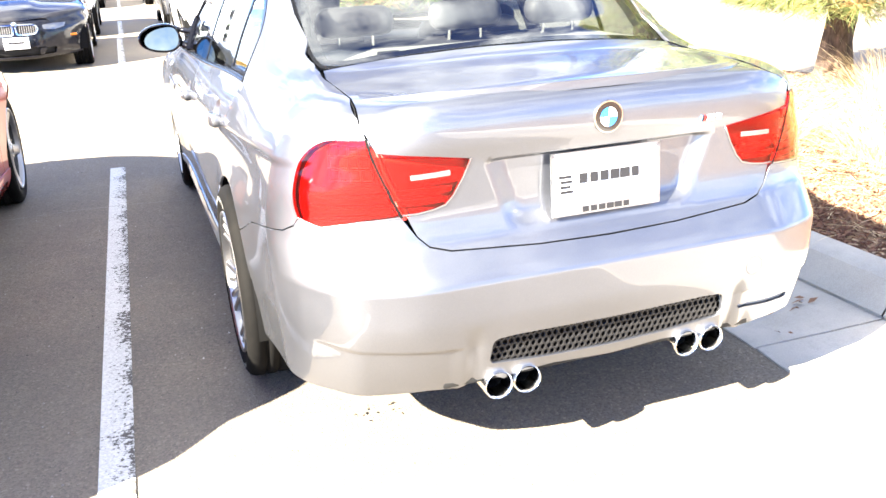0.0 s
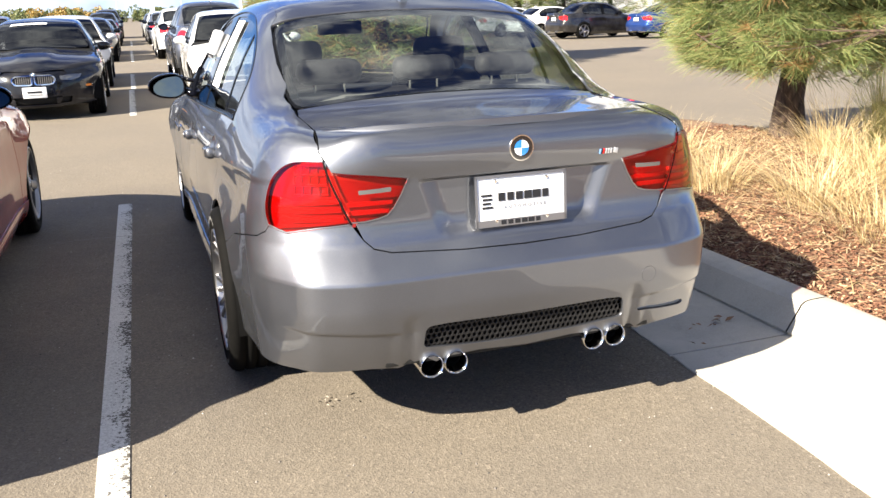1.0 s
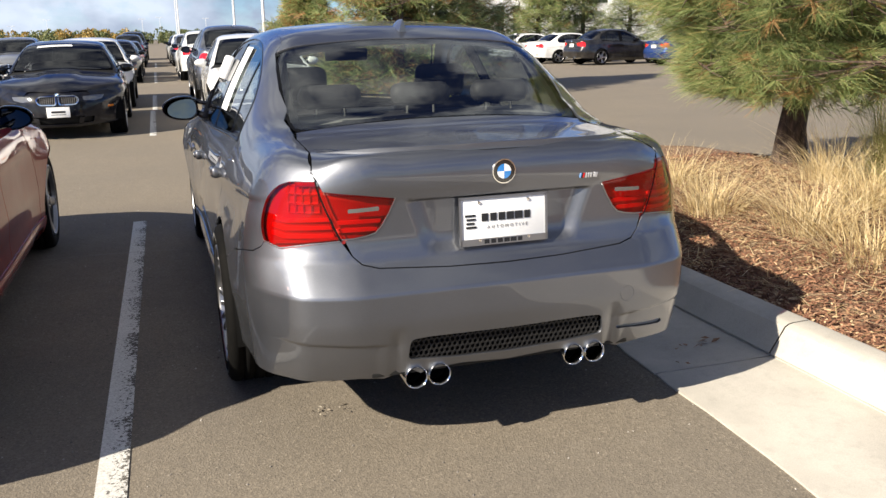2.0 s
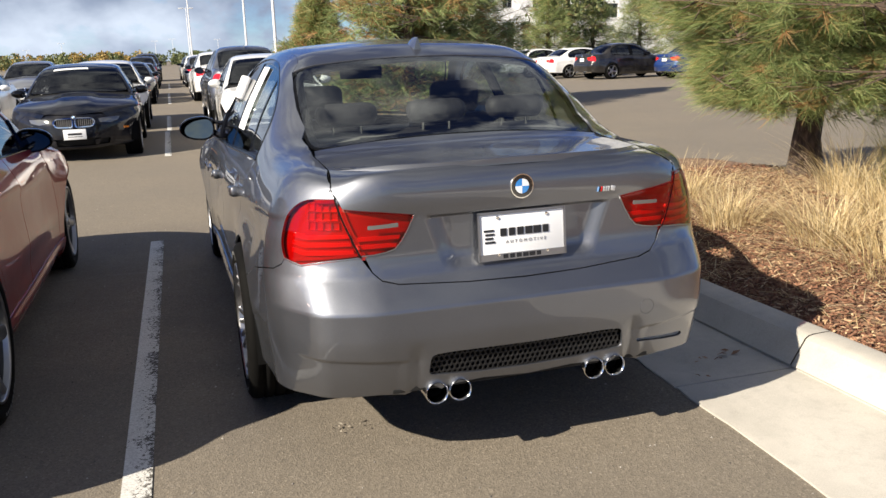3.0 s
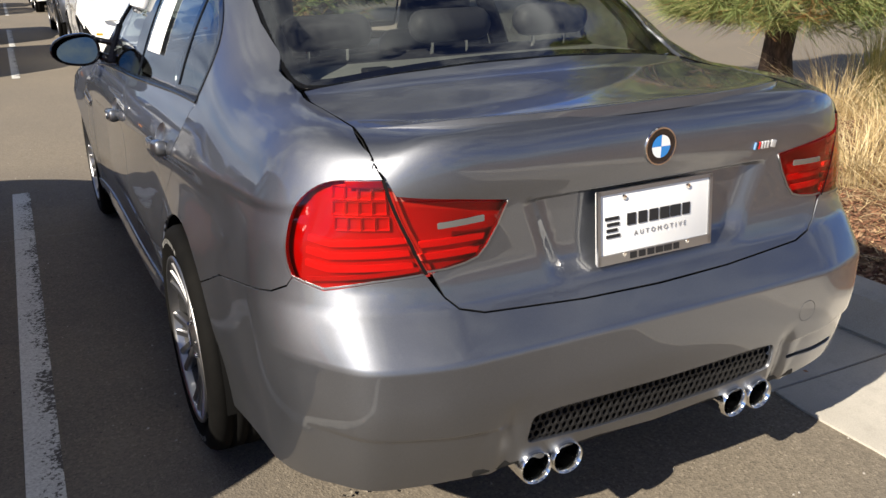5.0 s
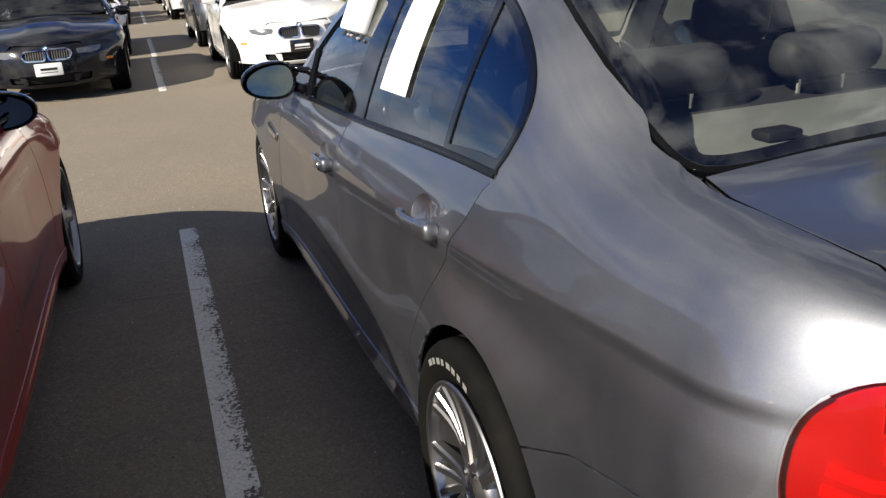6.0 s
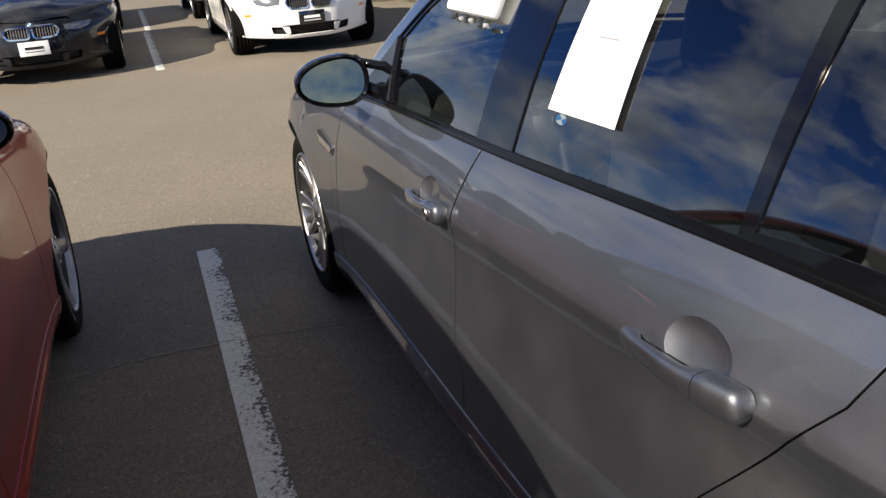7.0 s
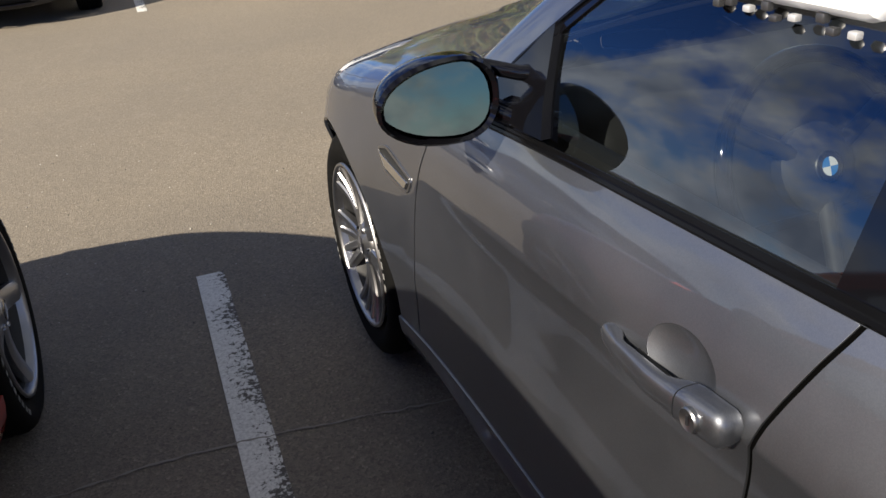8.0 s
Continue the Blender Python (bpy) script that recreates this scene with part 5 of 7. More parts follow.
def build_extras(car):
    """Wing vents, the papers behind the side glass and the writing on the tyres."""
    gill = rounded([(OFF + 3.245, 0.706), (OFF + 3.225, 0.736), (OFF + 3.37, 0.768), (OFF + 3.415, 0.755), (OFF + 3.37, 0.716)], 0.012)
    sheet("wing_vent", gill, lower, PLASTIC, car, step=0.03, thick=0.006, offset=0.0012, mirror=True)
    fin = rounded([(OFF + 3.25, 0.712), (OFF + 3.236, 0.729), (OFF + 3.36, 0.745), (OFF + 3.40, 0.750), (OFF + 3.36, 0.725)], 0.006)
    sheet("vent_fin", fin, lower, CHROME, car, step=0.03, thick=0.008, offset=0.007, mirror=True)
    frame_poly = shrink(gill, -0.006)
    sheet("vent_frame", frame_poly, lower, ALLOY, car, holes=(gill,), step=0.03, thick=0.004, offset=0.003, mirror=True)
    inset = lambda d: (lambda y, v: upper(y, v) + np.array((d, 0, 0)))
    page = [(1.690, v_of_z(1.69, 1.083)), (1.898, v_of_z(1.898, 1.081)), (1.888, v_of_z(1.888, 1.372)), (1.705, v_of_z(1.705, 1.372))]
    paper = sheet("window_paper", page, inset(-0.003), WHITE_SHEET, car, step=0.05, scale=(1, 0.4), thick=0.001, label="white paper sheet on the door glass")[0]
    for k, (z, a, b) in enumerate(((1.205, 1.76, 1.82),)):
        row = [(a, v_of_z(a, z)), (b, v_of_z(b, z)), (b, v_of_z(b, z + 0.003)), (a, v_of_z(a, z + 0.003))]
        sheet("print_bar", row, inset(-0.0045), GREY_INK, paper, step=0.05, scale=(1, 0.4), thick=0.0)
    # folded white paper box hung on the front door glass
    bm = bmesh.new()
    box_in(bm, (-0.688, 2.355, 1.262), (0.035, 0.25, 0.13), 0.012, Euler((0, radians(25), 0)).to_matrix())
    box_ob = part("paper_box", bm, WHITE_SHEET, car, "white folded paper box on the front door glass")
    r = random.Random(4)
    for k in range(9):
        bm = bmesh.new()
        box_in(bm, (-0.722 + r.uniform(-0.008, 0.008), 2.245 + 0.027 * k, 1.196 + r.uniform(-0.006, 0.004)), (0.010, 0.012, r.uniform(0.006, 0.012)), 0.002)
        part("print_bar", bm, ALLOY_GREY if k % 3 else SATIN, box_ob)


WAIST_MEMO = []


def waist_soft(p, n):
    """Turns the normals near the waist line to the mean of both sides, so that the shoulder runs smooth."""
    y = np.clip(p[:, 1], 0.145, 4.3)
    zb = belt_y(y)
    if not WAIST_MEMO:
        ys = np.linspace(0.10, 0.75, 60)
        WAIST_MEMO.append((ys, np.array([waist(q, q, 1)[0][0] for q in ys])))
    s = np.where(y < 0.75, np.interp(y, *WAIST_MEMO[0]), OFF + y)
    _, a = surface(lower, np.stack([s, zb], 1), -1)
    _, b = surface(upper, np.stack([y, 0.02 + 0.88 * np.clip((0.95 - y) / 0.6, 0, 1) ** 2], 1), -1)
    mean = a + b
    mean /= np.linalg.norm(mean, axis=1)[:, None]
    k = np.clip(1 - np.abs(p[:, 2] - zb) / 0.06, 0, 1)
    k = (k * k * (3 - 2 * k) * np.clip((p[:, 1] - 0.10) / 0.04, 0, 1))[:, None]
    m = n * (1 - k) + mean * k
    return m / np.linalg.norm(m, axis=1)[:, None]


CLOUD_MEMO = []


def skin_cloud():
    """Places and normals spread over the shoulder, rear pillar and lid of the sedan, near side."""
    if not CLOUD_MEMO:
        sets = []
        d = 0.016
        for lift_, us, vs, sign in (
            (lower, np.arange(0.60, OFF + 1.62, d), np.arange(0.80, 1.0, d), -1),
            (upper, np.arange(0.15, 1.62, d), np.concatenate([np.linspace(0, 1, 9), np.linspace(1.1, 2, 8)]), -1),
            (deck, np.arange(-0.60, 0.13, d), np.arange(0.11, 0.66, d), 1),
            (lid_face, np.arange(-0.13, 0.70, d), np.arange(0.94, 1.06, d), -1),
        ):
            g = np.stack([q.ravel() for q in np.meshgrid(us, vs)], 1)
            p, n = surface(lift_, g, sign)
            if lift_ is lower:
                keep = p[:, 2] < belt_y(p[:, 1])
            elif lift_ is upper:
                keep = (p[:, 1] > 0.70) | (p[:, 0] < -0.60)
            elif lift_ is deck:
                keep = p[:, 1] > 0.095 + 0.10 * p[:, 0] ** 2
            else:
                keep = p[:, 2] < top(p[:, 0], p[:, 1]) + 0.003
            sets.append((p[keep], n[keep]))
        CLOUD_MEMO.append(tuple(np.concatenate(q) for q in zip(*sets)))
    return CLOUD_MEMO[0]


def body_soft(p, n):
    """Lets shoulder, pillar and lid flow into one another as one pressed skin."""
    places, normals = skin_cloud()
    flip = np.where(p[:, 0] > 0.0, -1.0, 1.0)
    k3 = np.stack([flip, np.ones_like(flip), np.ones_like(flip)], 1)
    q = p * k3
    edge = np.clip((p[:, 2] - crease_y(p[:, 1]) - 0.025) / 0.05, 0, 1)
    k = np.where(p[:, 1] > 0.30, edge, np.clip((p[:, 2] - 0.93) / 0.04, 0, 1)) * np.clip((1.55 - p[:, 1]) / 0.35, 0, 1)
    # the lid keeps its edges firmer than the pillar
    wide = np.where((p[:, 1] < 0.7) & (q[:, 0] > -0.62), 0.032, 0.036 + 0.039 * np.clip((p[:, 1] - 0.25) / 0.3, 0, 1))
    out = n.copy()
    for a in range(0, len(p), 400):
        d2 = ((q[a : a + 400, None] - places[None]) ** 2).sum(2)
        m = np.exp(-d2 / (2 * wide[a : a + 400, None] ** 2)) @ normals
        m = m / (np.linalg.norm(m, axis=1)[:, None] + 1e-9) * k3[a : a + 400]
        w = k[a : a + 400, None]
        out[a : a + 400] = n[a : a + 400] * (1 - w) + m * w
    return out / np.linalg.norm(out, axis=1)[:, None]


def fold_z(q):
    """Height of the fold low on the bumper, beside the mesh."""
    return 0.450 + 0.026 * np.clip((q - 0.42) / 0.4, 0, 1)


def bumper_skin(s, z):
    """The rear bumper with the sharp ledge and the flutes beside the mesh."""
    p = both(s, z)
    x = np.abs(p[..., 0])
    # a fold runs from the corner to the flute, the skin below it set back
    q = np.abs(np.asarray(s, float))
    # the corner is pulled out to a tighter turn below the lamps
    pull = 0.014 * bump(q, 0.74, 0.078) * np.clip((0.765 - z) / 0.06, 0, 1)
    p[..., 0] = p[..., 0] + 0.58 * pull * np.sign(p[..., 0])
    p[..., 1] = p[..., 1] - 0.81 * pull
    aside = np.clip((q - 0.44) / 0.05, 0, 1) * np.clip((0.90 - q) / 0.2, 0, 1)
    below = np.clip((fold_z(q) - z) / 0.014, 0, 1)
    p[..., 1] = p[..., 1] + 0.011 * aside * below * below * (3 - 2 * below)
    p[..., 1] = p[..., 1] + 0.022 * bump(x, 0.395, 0.022) * np.clip((0.50 - z) / 0.06, 0, 1) * 0.6
    return p


def sill_skin(s, z):
    """The sill with a blade that stands out from the doors, its upper face turned to the sky."""
    p = lower(s, z)
    y = p[..., 1]
    run = np.clip((y - 1.42) / 0.25, 0, 1) * np.clip((3.40 - y) / 0.45, 0, 1)
    out = np.clip((0.296 - z) / 0.030, 0, 1) - 0.45 * np.clip((0.262 - z) / 0.09, 0, 1)
    p[..., 0] = p[..., 0] - 0.020 * run * out
    return p


def bonnet_skin(y, w):
    p = over(y, w)
    x = np.abs(p[..., 0])
    p[..., 2] = p[..., 2] + 0.025 * (1 / (1 + np.exp((x - 0.26) / 0.02))) * np.clip((4.35 - p[..., 1]) / 0.5, 0, 1)
    return p


EDGE_RUN = {True: [27, 28, 29] + list(range(17)), False: [3, 4, 5, 6, 7, 8, 9]}


def build_lip(lid, paint):
    """The thin spoiler on the lid's trailing edge: hollow in front, upright behind, dying out at its ends."""
    bm = bmesh.new()
    rings = []
    n = 64
    for k in range(n + 1):
        x = -0.575 + 1.15 * k / n
        u = min(1.0, (1 - abs(x) / 0.575) / 0.30)
        h = 0.0005 + 0.0125 * (u * u * (3 - 2 * u))
        y0 = LIP_Y + 0.30 * x * x + 0.95 * x ** 4
        z = lambda y: float(deck(np.array([x]), np.array([y]))[0, 2])
        profile = [(0.075, -0.002, 0), (0.060, 0, 0.06), (0.040, 0, 0.30), (0.022, 0, 0.66), (0.010, 0, 0.90), (0.004, 0, 1.0), (0.0008, 0, 0.96), (-0.001, 0, 0.86), (-0.001, 0, 0.30), (-0.002, -0.010, 0.0)]
        base = z(y0 + 0.004)
        rings.append([bm.verts.new((x, y0 + dy, (z(y0 + dy) if dy > 0.004 else base) + dz + h * f)) for dy, dz, f in profile])
    for a, b in zip(rings, rings[1:]):
        for k in range(len(a) - 1):
            bm.faces.new((a[k], a[k + 1], b[k + 1], b[k]))
    bm.faces.new(rings[0])
    bm.faces.new(rings[-1][::-1])
    return part("lip_spoiler", bm, paint, lid, "", 50)


LIP_Y = 0.090


def build_tail(car, paint, lid, bumper, step, fine):
    """Tail lamps, plate, badge, mesh and exhausts."""
    outer = LAMP_OUT + [(s + 0.003, z) for s, z in LAMP_CUT[1:]] + [(s, z + 0.002) for s, z in LAMP_LOW[1:-1]]
    inner = LAMP_IN
    far = lambda q: [(-s, z) for s, z in q[::-1]]
    for q, parent in ((outer, car), (far(outer), car), (inner, lid), (far(inner), lid)):
        up = 0.0025 if parent is car else 0.004
        lens = sheet("tail_lamp", shrink(q, 0.003), both, RED_LENS if fine else RED_SOLID, parent, step=0.02 if fine else step, offset=up, thick=0.005, label="clear red plastic tail lamp")[0]
        if not fine:
            continue
        wide, narrow = shrink(q, -0.0015), shrink(q, 0.0018)
        run = EDGE_RUN[parent is car]
        run = run if q[0][0] > 0 else [len(q) - 1 - k for k in run]
        sheet("lamp_edge", [wide[k] for k in run] + [narrow[k] for k in run[::-1]], both, ALLOY, lens, step=0.03, thick=0.004, offset=up - 0.001, label="pale lamp edge")
        sheet("lamp_back", shrink(q, -0.012), both, RED_BACK, lens, step=0.03, thick=0.0, offset=-0.019)
        sgn = 1 if q[0][0] > 0 else -1
        if parent is car:
            # round light chambers in rows above, light bars below
            for row in range(3):
                for col in range(4):
                    s, z = sgn * (0.724 + 0.032 * col - 0.016 * row), 0.950 - 0.030 * row
                    p, n = surface(both, np.array([[s, z]]), -1)
                    bm = bmesh.new()
                    m = Matrix.Translation(Vector(p[0]) - 0.012 * Vector(n[0])) @ Vector(n[0]).to_track_quat("Z", "Y").to_matrix().to_4x4()
                    lathe_in(bm, [(0.0115, -0.026), (0.0170, -0.001), (0.0185, 0.0), (0.0190, -0.012)], 4, "z", m @ Matrix.Rotation(math.pi / 4, 4, "Z"))
                    part("lamp_chamber", bm, RED_CUP, lens)
                    bm = bmesh.new()
                    lathe_in(bm, [(0.0, -0.020), (0.0125, -0.021)], 4, "z", m @ Matrix.Rotation(math.pi / 4, 4, "Z"))
                    part("chamber_back", bm, CUP_DARK, lens)
            for k in range(3):
                z = 0.862 - 0.026 * k
                bar = [(sgn * (0.635 - 0.010 * k), z), (sgn * 0.80, z - 0.006), (sgn * 0.86, z + 0.004), (sgn * 0.86, z - 0.008), (sgn * 0.80, z - 0.018), (sgn * (0.630 - 0.010 * k), z - 0.012)]
                sheet("light_bar", bar, both, RED_DARK, lens, step=0.03, thick=0.008, offset=-0.010)
            low = [(sgn * 0.60, 0.800), (sgn * 0.85, 0.780), (sgn * 0.85, 0.772), (sgn * 0.60, 0.792)]
            sheet("reflector_strip", low, both, RED_BACK, lens, step=0.02, thick=0.004, offset=-0.006)
        else:
            rev = rounded([(sgn * 0.468, 0.893), (sgn * 0.575, 0.889), (sgn * 0.572, 0.877), (sgn * 0.465, 0.880)], 0.003)
            sheet("reversing_lens", rev, both, REVERSE, lens, step=0.02, thick=0.003, offset=up + 0.001, label="clear reversing light strip")
            for k in range(2):
                z = 0.850 - 0.026 * k
                bar = [(sgn * (0.45 + 0.01 * k), z), (sgn * 0.605, z), (sgn * 0.600, z - 0.012), (sgn * (0.452 + 0.012 * k), z - 0.012)]
                sheet("light_bar", bar, both, RED_DARK, lens, step=0.03, thick=0.008, offset=-0.010)
    if fine:
        for sgn in (-1, 1):
            joint = [(s - 0.0055, z) for s, z in LAMP_CUT] + [(s + 0.0022, z) for s, z in LAMP_CUT[::-1]]
            sheet("lamp_joint", [(sgn * s, z) for s, z in joint], both, LINER, lid, step=0.012, thick=0.0, offset=0.0052)
    # plate in its holder
    turn = Euler((radians(-4), 0, 0)).to_matrix()
    at = Vector((0.0, 0.076, 0.818))
    bm = bmesh.new()
    box_in(bm, at, (0.312, 0.010, 0.160), 0.003, turn)
    plate = part("number_plate", bm, PLATE_WHITE, lid, "white dealer plate in a chrome frame")

    def stuck(x, z, w, h, mat, name, y=-0.0065, d=0.002):
        b = bmesh.new()
        box_in(b, at + turn @ Vector((x, y, z)), (w, d, h), 0.0, turn)
        return part(name, b, mat, plate)

    for x, z, w, h in ((0, 0.0775, 0.316, 0.009), (-0.1545, 0, 0.008, 0.160), (0.1545, 0, 0.008, 0.160)):
        stuck(x, z, w, h, ALLOY, "plate_frame", -0.006, 0.006)
    stuck(0, -0.070, 0.316, 0.022, ALLOY, "plate_frame", -0.006, 0.006)
    for k, w in enumerate((0.019, 0.019, 0.020, 0.022, 0.024, 0.017)):
        # the dealer's name as plain bold bars
        stuck(-0.068 + 0.0305 * k, 0.012, w + 0.004, 0.026, INK, "name_bar")
        stuck(-0.064 + 0.024 * k, -0.069, w * 0.8 + 0.002, 0.014, INK, "name_bar", -0.0095)
    for k in range(4):
        stuck(-0.120 + 0.003 * (k % 2), 0.020 - 0.013 * k, 0.036 - 0.004 * (k % 3), 0.007, INK, "emblem_bar")
    text = bpy.data.curves.new("plate_word", "FONT")
    text.body, text.size, text.extrude, text.align_x = "AUTOMOTIVE", 0.0150, 0.0004, "CENTER"
    text.space_character = 1.75
    word = new("plate_word", text)
    deps = bpy.context.evaluated_depsgraph_get()
    word_mesh = bpy.data.meshes.new_from_object(word.evaluated_get(deps))
    bpy.data.objects.remove(word)
    word_mesh.materials.append(GREY_INK)
    word_ob = new("plate_word", word_mesh)
    word_ob.parent = plate
    word_ob.matrix_local = Matrix.Translation(at + turn @ Vector((0.012, -0.0066, -0.026))) @ turn.to_4x4() @ Matrix.Rotation(math.pi / 2, 4, "X")
    for x in (-0.088, 0.088):
        for z in (0.062, -0.064):
            bm = bmesh.new()
            lathe_in(bm, [(0.0, 0.004), (0.005, 0.0035), (0.006, 0.0)], 12, "z", Matrix.Translation(at + turn @ Vector((x, -0.006, z))) @ Matrix.Rotation(math.pi / 2, 4, "X"))
            part("plate_screw", bm, CHROME, plate)
    p, n = surface(both, np.array([[0.0, 0.980]]), -1)
    roundel(lid, Vector(p[0]), Vector(n[0]), 0.041)
    # model badge: three slanted colour stripes and two chrome blocks
    for k, mat in enumerate((PALE_BLUE, NAVY_PAINT, RED_ENAMEL, SATIN, SATIN, SATIN, SATIN)):
        x0 = 0.284 + 0.0062 * k if k < 3 else (0.306, 0.315, 0.324, 0.341)[k - 3]
        w = 0.005 if k < 3 else (0.006, 0.005, 0.006, 0.015)[k - 3]
        y = float(lower(x0 / 0.9, 0.945)[1])
        bm = bmesh.new()
        box_in(bm, (x0, y - 0.002, 0.945), (w, 0.004, 0.017), 0.0008, Euler((0, radians(12), 0)).to_matrix())
        part("badge_stripe" if k < 3 else "badge_block", bm, mat, lid)
    # mesh behind the bumper opening
    bm = bmesh.new()
    box_in(bm, (0, 0.058, 0.415), (0.74, 0.01, 0.12))
    part("mesh_backing", bm, LINER, bumper)
    bm = bmesh.new()
    for row in range(5):
        for col in range(40):
            cx, cz = -0.355 + 0.0182 * col + (0.0091 if row % 2 else 0), 0.382 + 0.0175 * row
            if abs(cx) > 0.352:
                continue
            pts = [Vector((cx + 0.0098 * math.cos(math.pi / 3 * k + math.pi / 6), 0.032, cz + 0.0112 * math.sin(math.pi / 3 * k + math.pi / 6))) for k in range(6)]
            inn = [Vector((cx + 0.0078 * math.cos(math.pi / 3 * k + math.pi / 6), 0.032, cz + 0.0088 * math.sin(math.pi / 3 * k + math.pi / 6))) for k in range(6)]
            back = [q + Vector((0, 0.008, 0)) for q in inn]
            a, b, c = [[bm.verts.new(q) for q in r] for r in (pts, inn, back)]
            for k in range(6):
                j = (k + 1) % 6
                bm.faces.new((a[k], a[j], b[j], b[k]))
                bm.faces.new((b[k], b[j], c[j], c[k]))
    part("mesh_grille", bm, MESH_BLACK, bumper, "black honeycomb mesh", 20)
    bm = bmesh.new()
    box_in(bm, (0, 0.13, 0.335), (0.95, 0.16, 0.02), 0.005)
    part("diffuser", bm, PLASTIC, bumper)
    for x in (-0.318, -0.239, 0.239, 0.318):
        bm = bmesh.new()
        prof = [(0.031, 0.30), (0.0315, 0.02), (0.0345, 0.003), (0.0375, 0.0), (0.040, 0.004), (0.0405, 0.02), (0.0405, 0.30)]
        lathe_in(bm, prof, 36, "z", Matrix.Translation((x * 1.04, 0.022, 0.318)) @ Matrix.Rotation(-math.pi / 2, 4, "X"))
        tip = part("exhaust_tip", bm, CHROME, car, "round chrome exhaust tip", 40)
        bm = bmesh.new()
        lathe_in(bm, [(0.0, 0.12), (0.0308, 0.12), (0.0309, 0.05)], 28, "z", Matrix.Translation((x * 1.04, 0.022, 0.318)) @ Matrix.Rotation(-math.pi / 2, 4, "X"))
        part("exhaust_bore", bm, LINER, tip)
    # roof antenna
    bm = bmesh.new()
    rings = []
    for k in range(9):
        u = k / 8
        yy, h, w = 1.235 + 0.15 * u, 0.055 * (1 - u) ** 0.8 + 0.002, 0.020 * math.sin(math.pi * (0.25 + 0.72 * u)) + 0.003
        z = float(top(0.0, yy)) - 0.003
        rings.append([bm.verts.new((a * w, yy, z + b * h)) for a, b in ((-1, 0), (-0.7, 0.35), (-0.25, 0.85), (0, 1), (0.25, 0.85), (0.7, 0.35), (1, 0))])
    for a, b in zip(rings, rings[1:]):
        for k in range(6):
            bm.faces.new((a[k], a[k + 1], b[k + 1], b[k]))
    bm.faces.new(rings[0])
    part("roof_antenna", bm, paint, car, "", 50)

# ---------- ground, kerb and planting bed ----------
def flat(name, poly, z, mat, label, kind="structure", parent=None):
    bm = bmesh.new()
    bm.faces.new([bm.verts.new((x, y, z)) for x, y in poly])
    return tagged(part(name, bm, mat, parent), label, kind=kind)


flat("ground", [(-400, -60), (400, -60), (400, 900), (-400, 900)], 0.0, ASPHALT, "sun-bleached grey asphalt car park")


def extrude(name, section, path, mat, label, closed=False):
    """A section of (out, up) pairs swept along a plan path; out is to the path's right."""
    bm = bmesh.new()
    rings = []
    pts = [Vector((x, y, 0)) for x, y in path]
    for k, p in enumerate(pts):
        d = (pts[min(k + 1, len(pts) - 1)] - pts[max(k - 1, 0)]).normalized()
        r = Vector((d.y, -d.x, 0))
        rings.append([bm.verts.new(p + r * a + Vector((0, 0, b))) for a, b in section])
    for a, b in zip(rings, rings[1:]):
        for i in range(len(section) - 1):
            bm.faces.new((a[i], a[i + 1], b[i + 1], b[i]))
    return tagged(part(name, bm, mat, None, "", 25), label, kind="structure")


# gutter pans of about three metres with open joints, then the kerb in the same lengths
joint = [-14.6, -11.6, -8.6, -5.6, -2.6, 0.40, 3.40, 5.60]
for a, b in zip(joint, joint[1:]):
    n = 24
    bm = bmesh.new()
    rnd = random.Random(int(a * 10))
    rows = []
    for k in range(n + 1):
        y = a + 0.006 + (b - a - 0.012) * k / n
        edge = 0.815 + 0.055 * max(-1, min(1, y)) + rnd.uniform(-0.007, 0.007)
        rows.append([bm.verts.new(p) for p in ((edge, y, -0.03), (edge, y, 0.006 + rnd.uniform(0, 0.003)), (edge + 0.02, y, 0.010), (1.15, y, 0.002 + 0.004), (1.44, y, 0.006), (1.44, y, -0.03))])
    for p, q in zip(rows, rows[1:]):
        for i in range(5):
            bm.faces.new((p[i], p[i + 1], q[i + 1], q[i]))
    bm.faces.new(rows[0])
    bm.faces.new(rows[-1][::-1])
    tagged(part("gutter", bm, CONCRETE, None, "", 20), "pale concrete gutter slab beside the asphalt", kind="structure")
    sec = [(0.0, -0.03), (0.0, 0.012), (-0.006, 0.02), (0.055, 0.115), (0.065, 0.132), (0.085, 0.144), (0.11, 0.148), (0.19, 0.150), (0.205, 0.146), (0.215, 0.13), (0.215, -0.03)]
    extrude("kerb", sec, [(1.425, a + 0.004 + (b - a - 0.008) * k / 6) for k in range(7)], CONCRETE, "pale concrete kerb along the planting bed")
# far side of the bed
far_edge = [(1.64, 5.6), (1.9, 5.85), (2.5, 5.80), (3.3, 5.35), (4.03, 4.85), (4.55, 4.30), (4.95, 3.80), (5.30, 3.10), (5.50, 2.0), (5.50, -14.6)]
extrude("kerb", [(0.0, -0.03), (0.0, 0.13), (-0.02, 0.15), (-0.13, 0.15), (-0.15, 0.13), (-0.15, -0.03)], far_edge, CONCRETE, "pale concrete kerb round the bed's far side")


